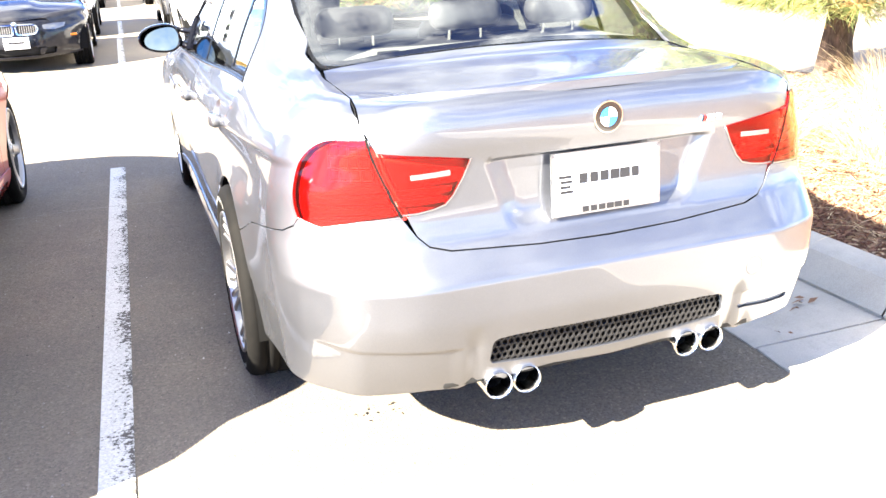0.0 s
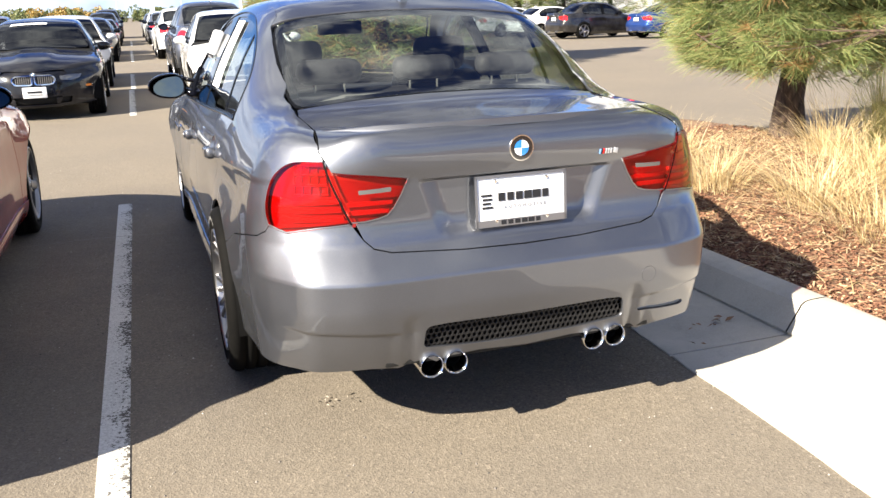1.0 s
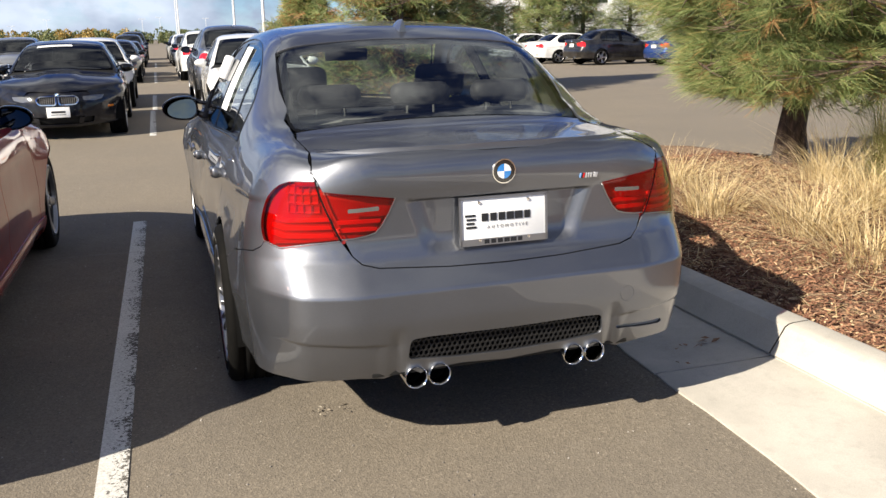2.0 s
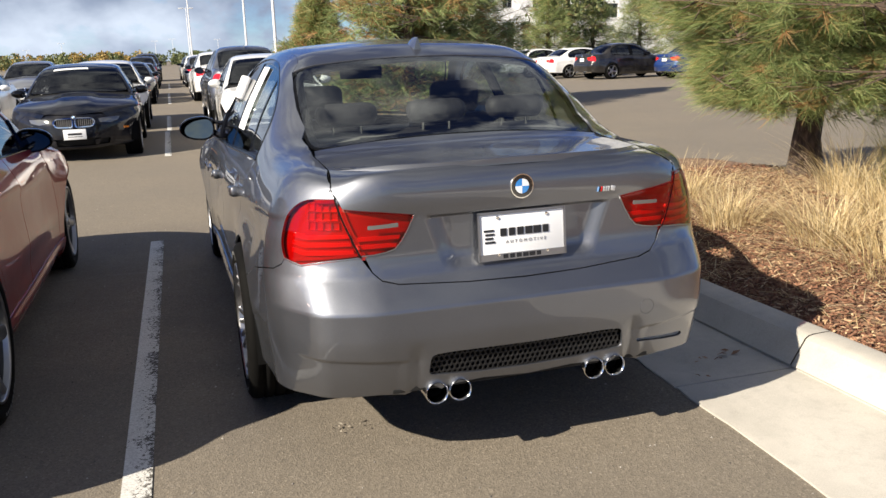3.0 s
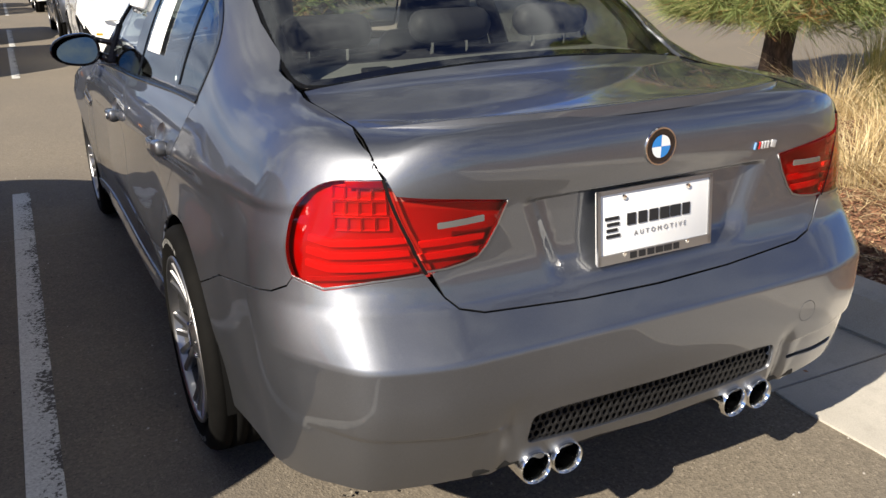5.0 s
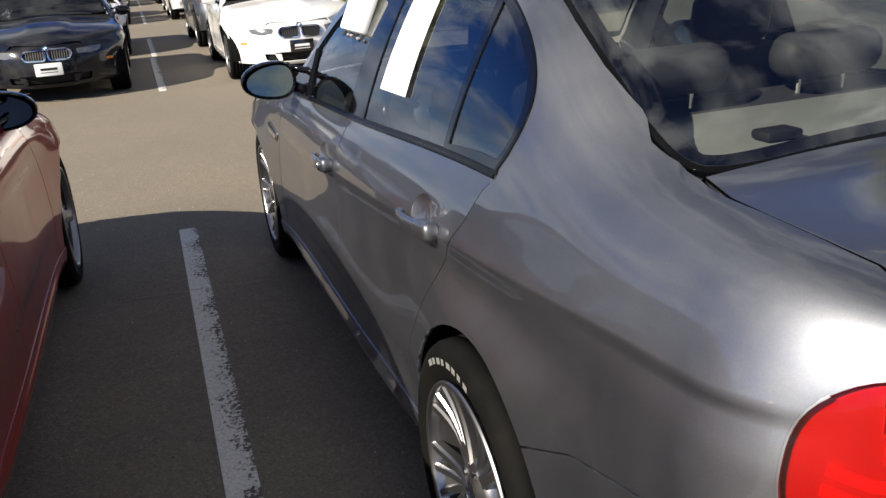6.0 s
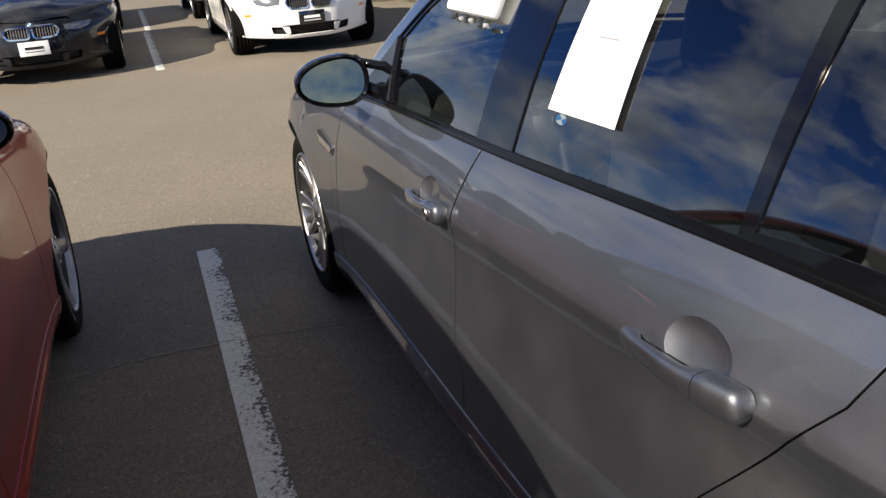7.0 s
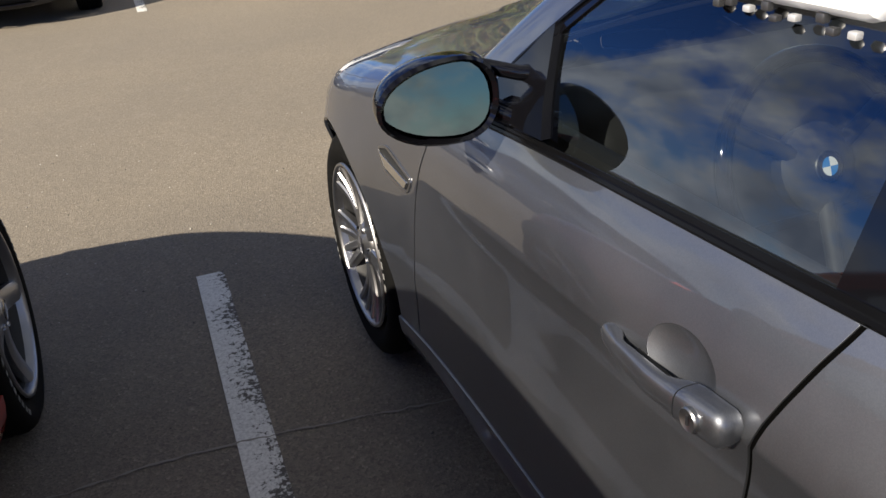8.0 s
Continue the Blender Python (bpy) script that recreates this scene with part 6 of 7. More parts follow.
def make_mulch():
    m = material("bark mulch", (0.12, 0.06, 0.035), 0.95)
    v = place(m)
    cell = node(m, "ShaderNodeTexVoronoi", Scale=38.0)
    link(m, v, cell.inputs["Vector"])
    c = ramp_of(m, cell.outputs["Color"], [(0.1, (0.055, 0.026, 0.014)), (0.5, (0.15, 0.075, 0.042)), (0.9, (0.30, 0.19, 0.115))])
    c = blend(m, ramp_of(m, noise_of(m, v, 2.2, 5, 0.6), [(0.4, (0, 0, 0)), (0.7, (0.6, 0.6, 0.6))]), c, (0.30, 0.21, 0.125))
    colour_in(m, c)
    relief(m, cell.outputs["Distance"], 0.8, 0.02)
    return m


def by_island(name, stops, rough=0.8, sheen=0.0, through_light=0.0):
    """A material whose tone changes from piece to piece of a joined mesh."""
    m = material(name, stops[0][1], rough)
    g = m.node_tree.nodes.new("ShaderNodeNewGeometry")
    colour_in(m, ramp_of(m, g.outputs["Random Per Island"], stops))
    if through_light:
        b = m.node_tree.nodes["Principled BSDF"]
        t = m.node_tree.nodes.new("ShaderNodeBsdfTranslucent")
        link(m, ramp_of(m, g.outputs["Random Per Island"], stops), t.inputs["Color"])
        mx = m.node_tree.nodes.new("ShaderNodeMixShader")
        mx.inputs[0].default_value = through_light
        link(m, b.outputs[0], mx.inputs[1])
        link(m, t.outputs[0], mx.inputs[2])
        link(m, mx.outputs[0], m.node_tree.nodes["Material Output"].inputs[0])
    return m


MULCH = make_mulch()
CHIPS = by_island("mulch chips", [(0.0, (0.07, 0.028, 0.015)), (0.45, (0.17, 0.075, 0.042)), (0.85, (0.27, 0.14, 0.08)), (1.0, (0.50, 0.36, 0.21))], 0.9)
STRAW = by_island("straw", [(0.0, (0.40, 0.29, 0.14)), (0.5, (0.64, 0.50, 0.27)), (1.0, (0.80, 0.68, 0.44))], 0.7, 0.0, 0.3)
GREEN_STRAW = by_island("green and yellow blades", [(0.0, (0.32, 0.33, 0.08)), (0.5, (0.56, 0.53, 0.17)), (1.0, (0.78, 0.70, 0.34))], 0.65, 0.0, 0.35)
NEEDLES = by_island("pine needles", [(0.0, (0.12, 0.17, 0.06)), (0.4, (0.23, 0.30, 0.11)), (0.75, (0.36, 0.41, 0.17)), (0.93, (0.50, 0.47, 0.22)), (1.0, (0.54, 0.34, 0.14))], 0.5, 0.0, 0.45)
DRY_NEEDLES = by_island("dry pine needles", [(0.0, (0.22, 0.10, 0.035)), (0.6, (0.36, 0.19, 0.075)), (1.0, (0.46, 0.29, 0.13))], 0.7, 0.0, 0.25)


def make_bark():
    m = material("pine bark", (0.10, 0.07, 0.05), 0.95)
    v = place(m, (1, 1, 0.35))
    cell = node(m, "ShaderNodeTexVoronoi", Scale=26.0)
    link(m, v, cell.inputs["Vector"])
    c = ramp_of(m, cell.outputs["Distance"], [(0.0, (0.17, 0.11, 0.075)), (0.4, (0.07, 0.044, 0.032)), (0.8, (0.014, 0.010, 0.008))])
    c = blend(m, 0.4, c, ramp_of(m, noise_of(m, v, 60, 4), [(0.3, (0.05, 0.034, 0.025)), (0.7, (0.21, 0.15, 0.11))]))
    colour_in(m, c)
    relief(m, cell.outputs["Distance"], -1.0, 0.05)
    return m


BARK = make_bark()


def bed_height(x, y):
    inward = min(max((x - 1.66) / 1.4, 0), 1) * min(max((5.2 - x) / 1.2, 0), 1)
    return 0.125 + 0.15 * inward + 0.022 * noise.noise(Vector((x * 2.1, y * 2.1, 0))) + 0.012 * noise.noise(Vector((x * 7, y * 7, 3)))


bm = bmesh.new()
cols = 56
rows_y = [-14.6 + (20.4 * k / 150) for k in range(151)]
grid = []
for y in rows_y:
    right = float(np.interp(y, [q for _, q in far_edge[::-1][:8]], [q for q, _ in far_edge[::-1][:8]])) + 0.03
    grid.append([bm.verts.new((1.63 + (right - 1.63) * k / cols, y, bed_height(1.63 + (right - 1.63) * k / cols, y))) for k in range(cols + 1)])
for a, b in zip(grid, grid[1:]):
    for k in range(cols):
        bm.faces.new((a[k], a[k + 1], b[k + 1], b[k]))
tagged(part("bed_soil", bm, MULCH, None, "", 80), "raised planting bed covered with brown bark mulch", kind="structure")

# loose chips and straw on the bed
rnd = random.Random(5)
verts, faces = [], []
for k in range(26000):
    x, y = 1.66 + rnd.random() ** 1.5 * 2.9, rnd.uniform(-1.6, 4.2)
    z = bed_height(x, y) + rnd.uniform(0.002, 0.02)
    l, w = rnd.uniform(0.006, 0.024), rnd.uniform(0.0025, 0.007)
    e = Euler((rnd.uniform(-0.6, 0.6), rnd.uniform(-0.6, 0.6), rnd.uniform(0, 6.3)))
    n = len(verts)
    for a, b, c in ((-l, -w, 0), (l, -w * 0.5, 0), (l * 0.8, w, 0), (-l * 0.9, w * 0.8, 0), (0, 0, 0.006)):
        verts.append(Vector((x, y, z)) + e.to_matrix() @ Vector((a, b, c)))
    faces += [(n, n + 1, n + 4), (n + 1, n + 2, n + 4), (n + 2, n + 3, n + 4), (n + 3, n, n + 4)]
tagged(mesh_part("mulch_chips", verts, faces, CHIPS, None, "", None, False), "loose brown bark chips on the bed", "mulch", kind="stuff")
verts, faces = [], []
for k in range(11000):
    x, y = 1.68 + rnd.random() ** 1.1 * 2.8, rnd.uniform(-1.5, 3.8)
    if rnd.random() > 0.25 + 0.75 * min(1, max(0, (x - 1.9) / 0.9)):
        continue
    z = bed_height(x, y) + rnd.uniform(0.012, 0.04)
    a, l = rnd.uniform(0, 6.3), rnd.uniform(0.05, 0.22)
    d, s = Vector((math.cos(a), math.sin(a), rnd.uniform(-0.1, 0.16))), Vector((-math.sin(a), math.cos(a), 0)) * 0.0018
    n = len(verts)
    p = Vector((x, y, z))
    verts += [p - s, p + s, p + d * l * 0.5 + s + Vector((0, 0, 0.008)), p + d * l * 0.5 - s + Vector((0, 0, 0.008)), p + d * l]
    faces += [(n, n + 1, n + 2, n + 3), (n + 3, n + 2, n + 4)]
tagged(mesh_part("fallen_straw", verts, faces, STRAW, None, "", None, False), "fallen straw-coloured grass on the mulch", "straw", kind="stuff")


def grass_clump(at, height, spread, blades, mat, label, seed):
    r = random.Random(seed)
    verts, faces = [], []
    for k in range(blades):
        a, q = r.uniform(0, 6.283), r.random() ** 0.6
        base = Vector((math.cos(a) * 0.16 * q * spread / 0.4, math.sin(a) * 0.16 * q * spread / 0.4, -0.03))
        h = height * r.uniform(0.45, 1.08)
        a2 = a + r.uniform(-0.9, 0.9)
        out = Vector((math.cos(a2), math.sin(a2), 0)) * spread * (0.25 + q) * r.uniform(0.3, 1.25)
        side = Vector((-math.sin(a2), math.cos(a2), 0)) * r.uniform(0.0016, 0.0034)
        droop = r.uniform(0.0, 0.42) * h
        n = len(verts)
        for i in range(5):
            u = i / 4
            p = base + out * u ** 1.7 + Vector((0, 0, h * u - droop * u ** 3))
            verts += [p - side * (1 - 0.85 * u), p + side * (1 - 0.85 * u)]
        for i in range(4):
            faces.append((n + 2 * i, n + 2 * i + 1, n + 2 * i + 3, n + 2 * i + 2))
    ob = tagged(mesh_part("ornamental_grass", verts, faces, mat, None, "", None, False), label, "grass clump", "grass clumps in the bed")
    ob.location = (at[0], at[1], bed_height(at[0], at[1]))
    return ob


clumps = [(3.42, 1.42, 0.74, 1), (3.05, 0.62, 0.50, 1), (2.55, 0.95, 0.50, 0), (2.95, 0.45, 0.55, 0), (2.65, 1.55, 0.55, 0), (3.35, 1.05, 0.62, 0), (3.75, 0.45, 0.66, 1), (3.30, 1.75, 0.58, 0), (3.85, 1.45, 0.75, 1), (2.45, 2.25, 0.48, 0), (4.30, 1.0, 0.95, 1), (4.35, 1.9, 1.0, 1), (3.5, -0.25, 0.62, 0), (4.1, -0.1, 0.8, 1), (3.05, -0.5, 0.5, 0), (3.75, 2.6, 0.7, 0), (2.7, 3.1, 0.5, 0), (3.6, -1.2, 0.6, 0), (4.6, 2.9, 0.9, 1)]
for k, (x, y, h, green) in enumerate(clumps):
    grass_clump((x, y), h if green else 0.78 * h, (0.36 if green else 0.46) + 0.12 * (k % 3), 620 if green else 420, GREEN_STRAW if green else STRAW, "tall green and yellow ornamental grass in the bed" if green else "dry straw-coloured ornamental grass in the mulch bed", k)


# ---------- trees ----------
def pine(at, height, radius, low, seed, tufts=900, needle=0.13, per_tuft=34, trunk=0.10, label="", dry=0.06, fork=None, group="", blade=0.020, brush=1.35):
    r = random.Random(seed)
    tree = tagged(new("pine_tree", None), label, "tree", group)
    tree.location = at
    bm = bmesh.new()
    top_z = height
    n = 14
    lean = [Vector((0.03 * math.sin(2.1 * k / n * height + seed), 0.03 * math.cos(1.7 * k / n * height), height * k / n)) for k in range(n + 1)]
    rad = [trunk * (1.25 if k == 0 else 1.0) * (1 - 0.9 * (k / n) ** 0.9) + 0.008 for k in range(n + 1)]
    tube_in(bm, lean, rad, 14)
    bmesh.ops.subdivide_edges(bm, edges=bm.edges[:], cuts=1, use_grid_fill=True)
    for v in bm.verts:
        v.co += Vector((noise.noise(v.co * 9 + Vector((seed, 0, 0))), noise.noise(v.co * 9 + Vector((0, seed, 5))), 0)) * trunk * 0.16
    part("trunk", bm, BARK, tree, "rough brown bark trunk", 60)
    spots = []
    whorls = max(6, int((height - low) / 0.30 * (1.4 / max(radius, 0.9)) ** 0.2))
    limb_bm = bmesh.new()
    for w in range(whorls):
        u = w / (whorls - 1)
        z0 = low + (height * 0.97 - low) * u
        reach = radius * (1 - u ** 1.35 * 0.92) * (0.86 if w == 0 else 1.0)
        k = r.randint(5, 7)
        for i in range(k):
            a = 2 * math.pi * (i + r.uniform(-0.25, 0.25)) / k + w * 1.1
            l = reach * r.uniform(0.62, 1.12)
            rise = l * (r.uniform(-0.10, 0.22) + 0.35 * u)
            pts = [Vector((math.cos(a) * l * t, math.sin(a) * l * t, z0 + rise * t ** 1.4 + 0.10 * l * math.sin(3 * t + i))) for t in (0, 0.3, 0.6, 1.0)]
            tube_in(limb_bm, pts, [0.024 * (1 - u * 0.6) * trunk / 0.1, 0.015 * (1 - u * 0.6) * trunk / 0.1, 0.008 * trunk / 0.1, 0.004], 6)
            m = max(3, int(tufts / (whorls * 6)))
            for q in range(m):
                t = 0.22 + 0.80 * ((q + r.random()) / m) ** 0.8
                base = pts[0].lerp(pts[3], min(t, 1.0))
                base.z = z0 + rise * min(t, 1) ** 1.4 + 0.10 * l * math.sin(3 * min(t, 1) + i)
                wide = (0.55 + 0.25 * (1 - t)) * l
                side = Vector((-math.sin(a), math.cos(a), 0)) * r.uniform(-1, 1) * wide * min(1.0, 1.5 * t)
                off = side + Vector((0, 0, r.uniform(-0.20, 0.22) * (0.35 + 0.45 * l)))
                tip = base + off
                dirn = (Vector((math.cos(a), math.sin(a), 0.35)) + side * 1.2 / max(l, 0.3) + Vector((r.uniform(-0.4, 0.4), r.uniform(-0.4, 0.4), r.uniform(-0.4, 0.5)))).normalized()
                spots.append((tip, dirn, base))
    for tip, d, base in spots:
        if r.random() < 0.25:
            tube_in(limb_bm, [base, base.lerp(tip, 0.6) + Vector((0, 0, -0.01)), tip], [0.008 * trunk / 0.1, 0.006, 0.004], 4, False)
    part("branchwork", limb_bm, BARK, tree, "", 60)
    for mat, chosen, nm in ((NEEDLES, False, "crown"), (DRY_NEEDLES, True, "dry_needles")):
        verts, faces = [], []
        rr = random.Random(seed + 1)
        for tip, d, base in spots:
            if (rr.random() < dry) != chosen:
                continue
            u = d.orthogonal().normalized()
            w = d.cross(u)
            for k in range(per_tuft):
                a, q = rr.uniform(0, 6.283), rr.uniform(0.12, brush)
                nd = (d * math.cos(q) + (u * math.cos(a) + w * math.sin(a)) * math.sin(q)).normalized()
                nd.z -= 0.10
                start = tip - d * rr.uniform(0, 0.9) * needle
                l = needle * rr.uniform(0.7, 1.25)
                s = nd.orthogonal().normalized() * needle * blade
                n0 = len(verts)
                end = start + nd * l + Vector((0, 0, -0.07 * l))
                verts += [start - s, start + s, end + s * 0.3, end - s * 0.3]
                faces.append((n0, n0 + 1, n0 + 2, n0 + 3))
        if verts:
            mesh_part(nm, verts, faces, mat, tree, "long green pine needles in tufts" if not chosen else "orange-brown dry needles", None, False)
    return tree


pine((4.10, 3.40, bed_height(4.10, 3.40) - 0.05), 5.3, 1.50, 0.92, 11, tufts=14500, needle=0.185, per_tuft=44, blade=0.0095, trunk=0.118, brush=1.0, label="young pine with long green needles in the mulch bed", dry=0.07)
big = [((4.45, 17.2, 0.0), 6.6, 2.6, 0.6, 21), ((2.55, 18.9, 0.0), 2.9, 1.35, 0.3, 22), ((5.9, 18.6, 0.0), 6.4, 2.2, 0.6, 23)]
for at, h, rad_, low_, sd in big:
    pine(at, h, rad_, low_, sd, tufts=3900, needle=0.30, per_tuft=15, blade=0.024, trunk=0.16, label="broad green pine with brown inner needles beyond the parked cars", dry=0.22, group="pines beyond the car park")
for at, h, rad_, low_, sd in [((20.5, 44.0, 0.0), 5.0, 2.4, 0.5, 31), ((24.5, 46.0, 0.0), 5.2, 2.3, 0.5, 32), ((17.0, 46.0, 0.0), 3.4, 1.8, 0.4, 33), ((29, 48, 0), 6, 2.6, 0.5, 34)]:
    pine(at, h, rad_, low_, sd, tufts=1800, needle=0.40, per_tuft=12, trunk=0.18, label="dark green pine in front of the white building", dry=0.03, group="pines by the building")


def leafy(at, height, radius, seed, mat, label, leaves=2600, size=0.16, group=""):
    r = random.Random(seed)
    tree = tagged(new("leafy_tree", None), label, "tree", group)
    tree.location = at
    bm = bmesh.new()
    tube_in(bm, [(0, 0, 0), (0.04, 0, height * 0.3), (0.0, 0.05, height * 0.6), (0.05, 0, height * 0.85)], [height * 0.022, height * 0.018, height * 0.012, height * 0.004], 8)
    ends = []
    for k in range(22):
        a, z0 = r.uniform(0, 6.283), height * r.uniform(0.25, 0.75)
        l = radius * r.uniform(0.6, 1.05) * (1.15 - 0.6 * z0 / height)
        e = Vector((math.cos(a) * l, math.sin(a) * l, z0 + l * r.uniform(0.35, 0.9)))
        tube_in(bm, [(0, 0, z0), (e.x * 0.5, e.y * 0.5, z0 + (e.z - z0) * 0.4), e], [height * 0.008, height * 0.005, height * 0.002], 5, False)
        ends.append(e)
    part("trunk", bm, BARK, tree)
    verts, faces = [], []
    for k in range(leaves):
        e = r.choice(ends)
        p = e.lerp(Vector((0, 0, e.z - 0.2)), r.random() ** 2 * 0.7) + Vector((r.gauss(0, 1), r.gauss(0, 1), r.gauss(0, 0.8))) * radius * 0.20
        m = Euler((r.uniform(0, 6.3), r.uniform(0, 6.3), r.uniform(0, 6.3))).to_matrix()
        s = size * r.uniform(0.6, 1.3)
        n = len(verts)
        verts += [p + m @ Vector(q) * s for q in ((-0.5, 0, 0), (0, -0.35, 0.06), (0.6, 0, 0), (0, 0.35, 0.06))]
        faces.append((n, n + 1, n + 2, n + 3))
    mesh_part("crown", verts, faces, mat, tree, "", None, False)
    return tree


LEAF_GREEN = by_island("olive leaves", [(0.0, (0.07, 0.10, 0.035)), (0.6, (0.14, 0.165, 0.06)), (1.0, (0.25, 0.24, 0.10))], 0.6, 0, 0.3)
LEAF_GOLD = by_island("golden autumn leaves", [(0.0, (0.22, 0.14, 0.04)), (0.5, (0.36, 0.24, 0.06)), (1.0, (0.46, 0.33, 0.10))], 0.6, 0, 0.3)
leafy((22.6, 45.5, 0), 6.6, 2.3, 3, LEAF_GREEN, "slim leafy tree with yellowing crown by the building", 2400, 0.24)

# woods on the skyline, each tree a loose mass of leaf cards
rnd = random.Random(9)
for mat, share, nm in ((LEAF_GREEN, 0.80, "distant_trees"), (LEAF_GOLD, 0.20, "distant_golden_trees")):
    verts, faces = [], []
    for k in range(int(760 * share)):
        x = rnd.uniform(-170, 150)
        y = 235 + rnd.uniform(-25, 60)
        if nm != "distant_trees":
            x = rnd.choice((rnd.gauss(-48, 5), rnd.gauss(-16, 5), rnd.gauss(-90, 14)))
        h = rnd.uniform(2.0, 4.0)
        for q in range(110):
            a, u = rnd.uniform(0, 6.283), rnd.random()
            rr = h * 0.48 * math.sqrt(max(0.0, 1 - (2 * u - 0.9) ** 2 * 0.8)) * rnd.uniform(0.4, 1.0)
            p = Vector((x + rr * math.cos(a), y + rr * math.sin(a), 0.3 + h * u))
            m = Euler((rnd.uniform(0, 6.3), rnd.uniform(0, 6.3), rnd.uniform(0, 6.3))).to_matrix()
            s = rnd.uniform(0.28, 0.62)
            n = len(verts)
            verts += [p + m @ Vector(c) * s for c in ((-0.6, 0, 0), (0, -0.5, 0.1), (0.6, 0.1, 0), (0, 0.5, 0.1))]
            faces.append((n, n + 1, n + 2, n + 3))
    tagged(mesh_part(nm, verts, faces, mat, None, "", None, False), "line of distant trees along the horizon" if nm == "distant_trees" else "distant trees in golden autumn leaf", "trees", kind="stuff")

# ---------- white building ----------
STUCCO = make_concrete("white stucco", (0.88, 0.88, 0.87))
ROOF_GREY = material("grey metal coping", (0.35, 0.35, 0.36), 0.5, 0.4)
house = tagged(new("office_building", None), "long white stucco building with small square windows", "building")
X0, X1, Y0, HT = 31.0, 110.0, 82.0, 13.5
bays = [(33.0, 5.6, 1.1, 1.1), (36.4, 5.6, 1.1, 1.1), (33.4, 1.2, 0.9, 3.0), (35.2, 1.2, 0.9, 3.0)] + [(40.5 + 4.4 * k, 8.6, 1.7, 1.5) for k in range(15)] + [(40.5 + 4.4 * k, 4.4, 1.7, 1.5) for k in range(15)]
xs = sorted({X0, X1, *[b[0] for b in bays], *[b[0] + b[2] for b in bays]})
zs = sorted({0.0, HT, *[b[1] for b in bays], *[b[1] + b[3] for b in bays]})
bm = bmesh.new()
for xa, xb in zip(xs, xs[1:]):
    for za, zb in zip(zs, zs[1:]):
        cx, cz = (xa + xb) / 2, (za + zb) / 2
        hole = any(b[0] < cx < b[0] + b[2] and b[1] < cz < b[1] + b[3] for b in bays)
        if not hole:
            bm.faces.new([bm.verts.new((x, Y0, z)) for x, z in ((xa, za), (xb, za), (xb, zb), (xa, zb))])
for x, z, w, h in bays:
    ring = [(x, z), (x + w, z), (x + w, z + h), (x, z + h)]
    for k in range(4):
        a, b = ring[k], ring[(k + 1) % 4]
        bm.faces.new([bm.verts.new(p) for p in ((a[0], Y0, a[1]), (a[0], Y0 + 0.25, a[1]), (b[0], Y0 + 0.25, b[1]), (b[0], Y0, b[1]))])
for q in (((X0, Y0, 0), (X0, Y0, HT), (X0, Y0 + 30, HT), (X0, Y0 + 30, 0)), ((X1, Y0, 0), (X1, Y0 + 30, 0), (X1, Y0 + 30, HT), (X1, Y0, HT)), ((X0, Y0 + 30, 0), (X0, Y0 + 30, HT), (X1, Y0 + 30, HT), (X1, Y0 + 30, 0))):
    bm.faces.new([bm.verts.new(p) for p in q])
bmesh.ops.remove_doubles(bm, verts=bm.verts, dist=1e-4)
part("wall", bm, STUCCO, house)
bm = bmesh.new()
box_in(bm, ((X0 + X1) / 2, Y0 + 15, HT + 0.1), (X1 - X0 + 0.5, 30.5, 0.3), 0.03)
part("roof", bm, ROOF_GREY, house)
for x, z, w, h in bays:
    bm = bmesh.new()
    for cx, cz, sx, sz in ((x + w / 2, z + 0.03, w, 0.06), (x + w / 2, z + h - 0.03, w, 0.06), (x + 0.03, z + h / 2, 0.06, h), (x + w - 0.03, z + h / 2, 0.06, h), (x + w / 2, z + h / 2, 0.05, h)):
        box_in(bm, (cx, Y0 + 0.20, cz), (sx, 0.06, sz))
    win = part("window", bm, ROOF_GREY, house)
    bm = bmesh.new()
    box_in(bm, (x + w / 2, Y0 + 0.235, z + h / 2), (w, 0.02, h))
    part("pane", bm, PIANO, win)

# ---------- light poles ----------
POLE_WHITE = material("white painted steel", (0.74, 0.74, 0.73), 0.4)


def light_pole(at, height, turn=0.0):
    ob = tagged(new("street_lamp", None), "tall white car-park light pole with twin heads", "street lamp", "light poles in the car park")
    ob.matrix_world = pose(*at, 0, 0, turn)
    bm = bmesh.new()
    lathe_in(bm, [(0.30, 0.0), (0.30, 0.70), (0.27, 0.75), (0.0, 0.75)], 20, "z")
    part("footing", bm, CONCRETE, ob)
    bm = bmesh.new()
    tube_in(bm, [(0, 0, 0.7), (0, 0, height * 0.5), (0, 0, height)], [0.085, 0.072, 0.058], 12)
    part("pole", bm, POLE_WHITE, ob)
    for s in (-1, 1):
        bm = bmesh.new()
        tube_in(bm, [(0, 0, height - 0.15), (s * 0.5, 0, height - 0.12)], 0.03, 8)
        arm = part("arm", bm, POLE_WHITE, ob)
        bm = bmesh.new()
        box_in(bm, (s * 0.85, 0, height - 0.10), (0.75, 0.42, 0.14), 0.04)
        part("lamp_head", bm, POLE_WHITE, arm)
    return ob


for x, y, h, t in ((4.46, 43.0, 10.0, 20), (4.75, 63.0, 10.5, 0), (1.95, 104.0, 10.0, 10), (2.95, 151.0, 10.0, 0), (-47.5, 330.0, 6.5, 0), (-36.0, 330.0, 8.5, 0), (-4.3, 330.0, 8.5, 0), (1.7, 320.0, 8.8, 0), (18.0, 330.0, 8.5, 0)):
    light_pole((x, y, 0), h, t)

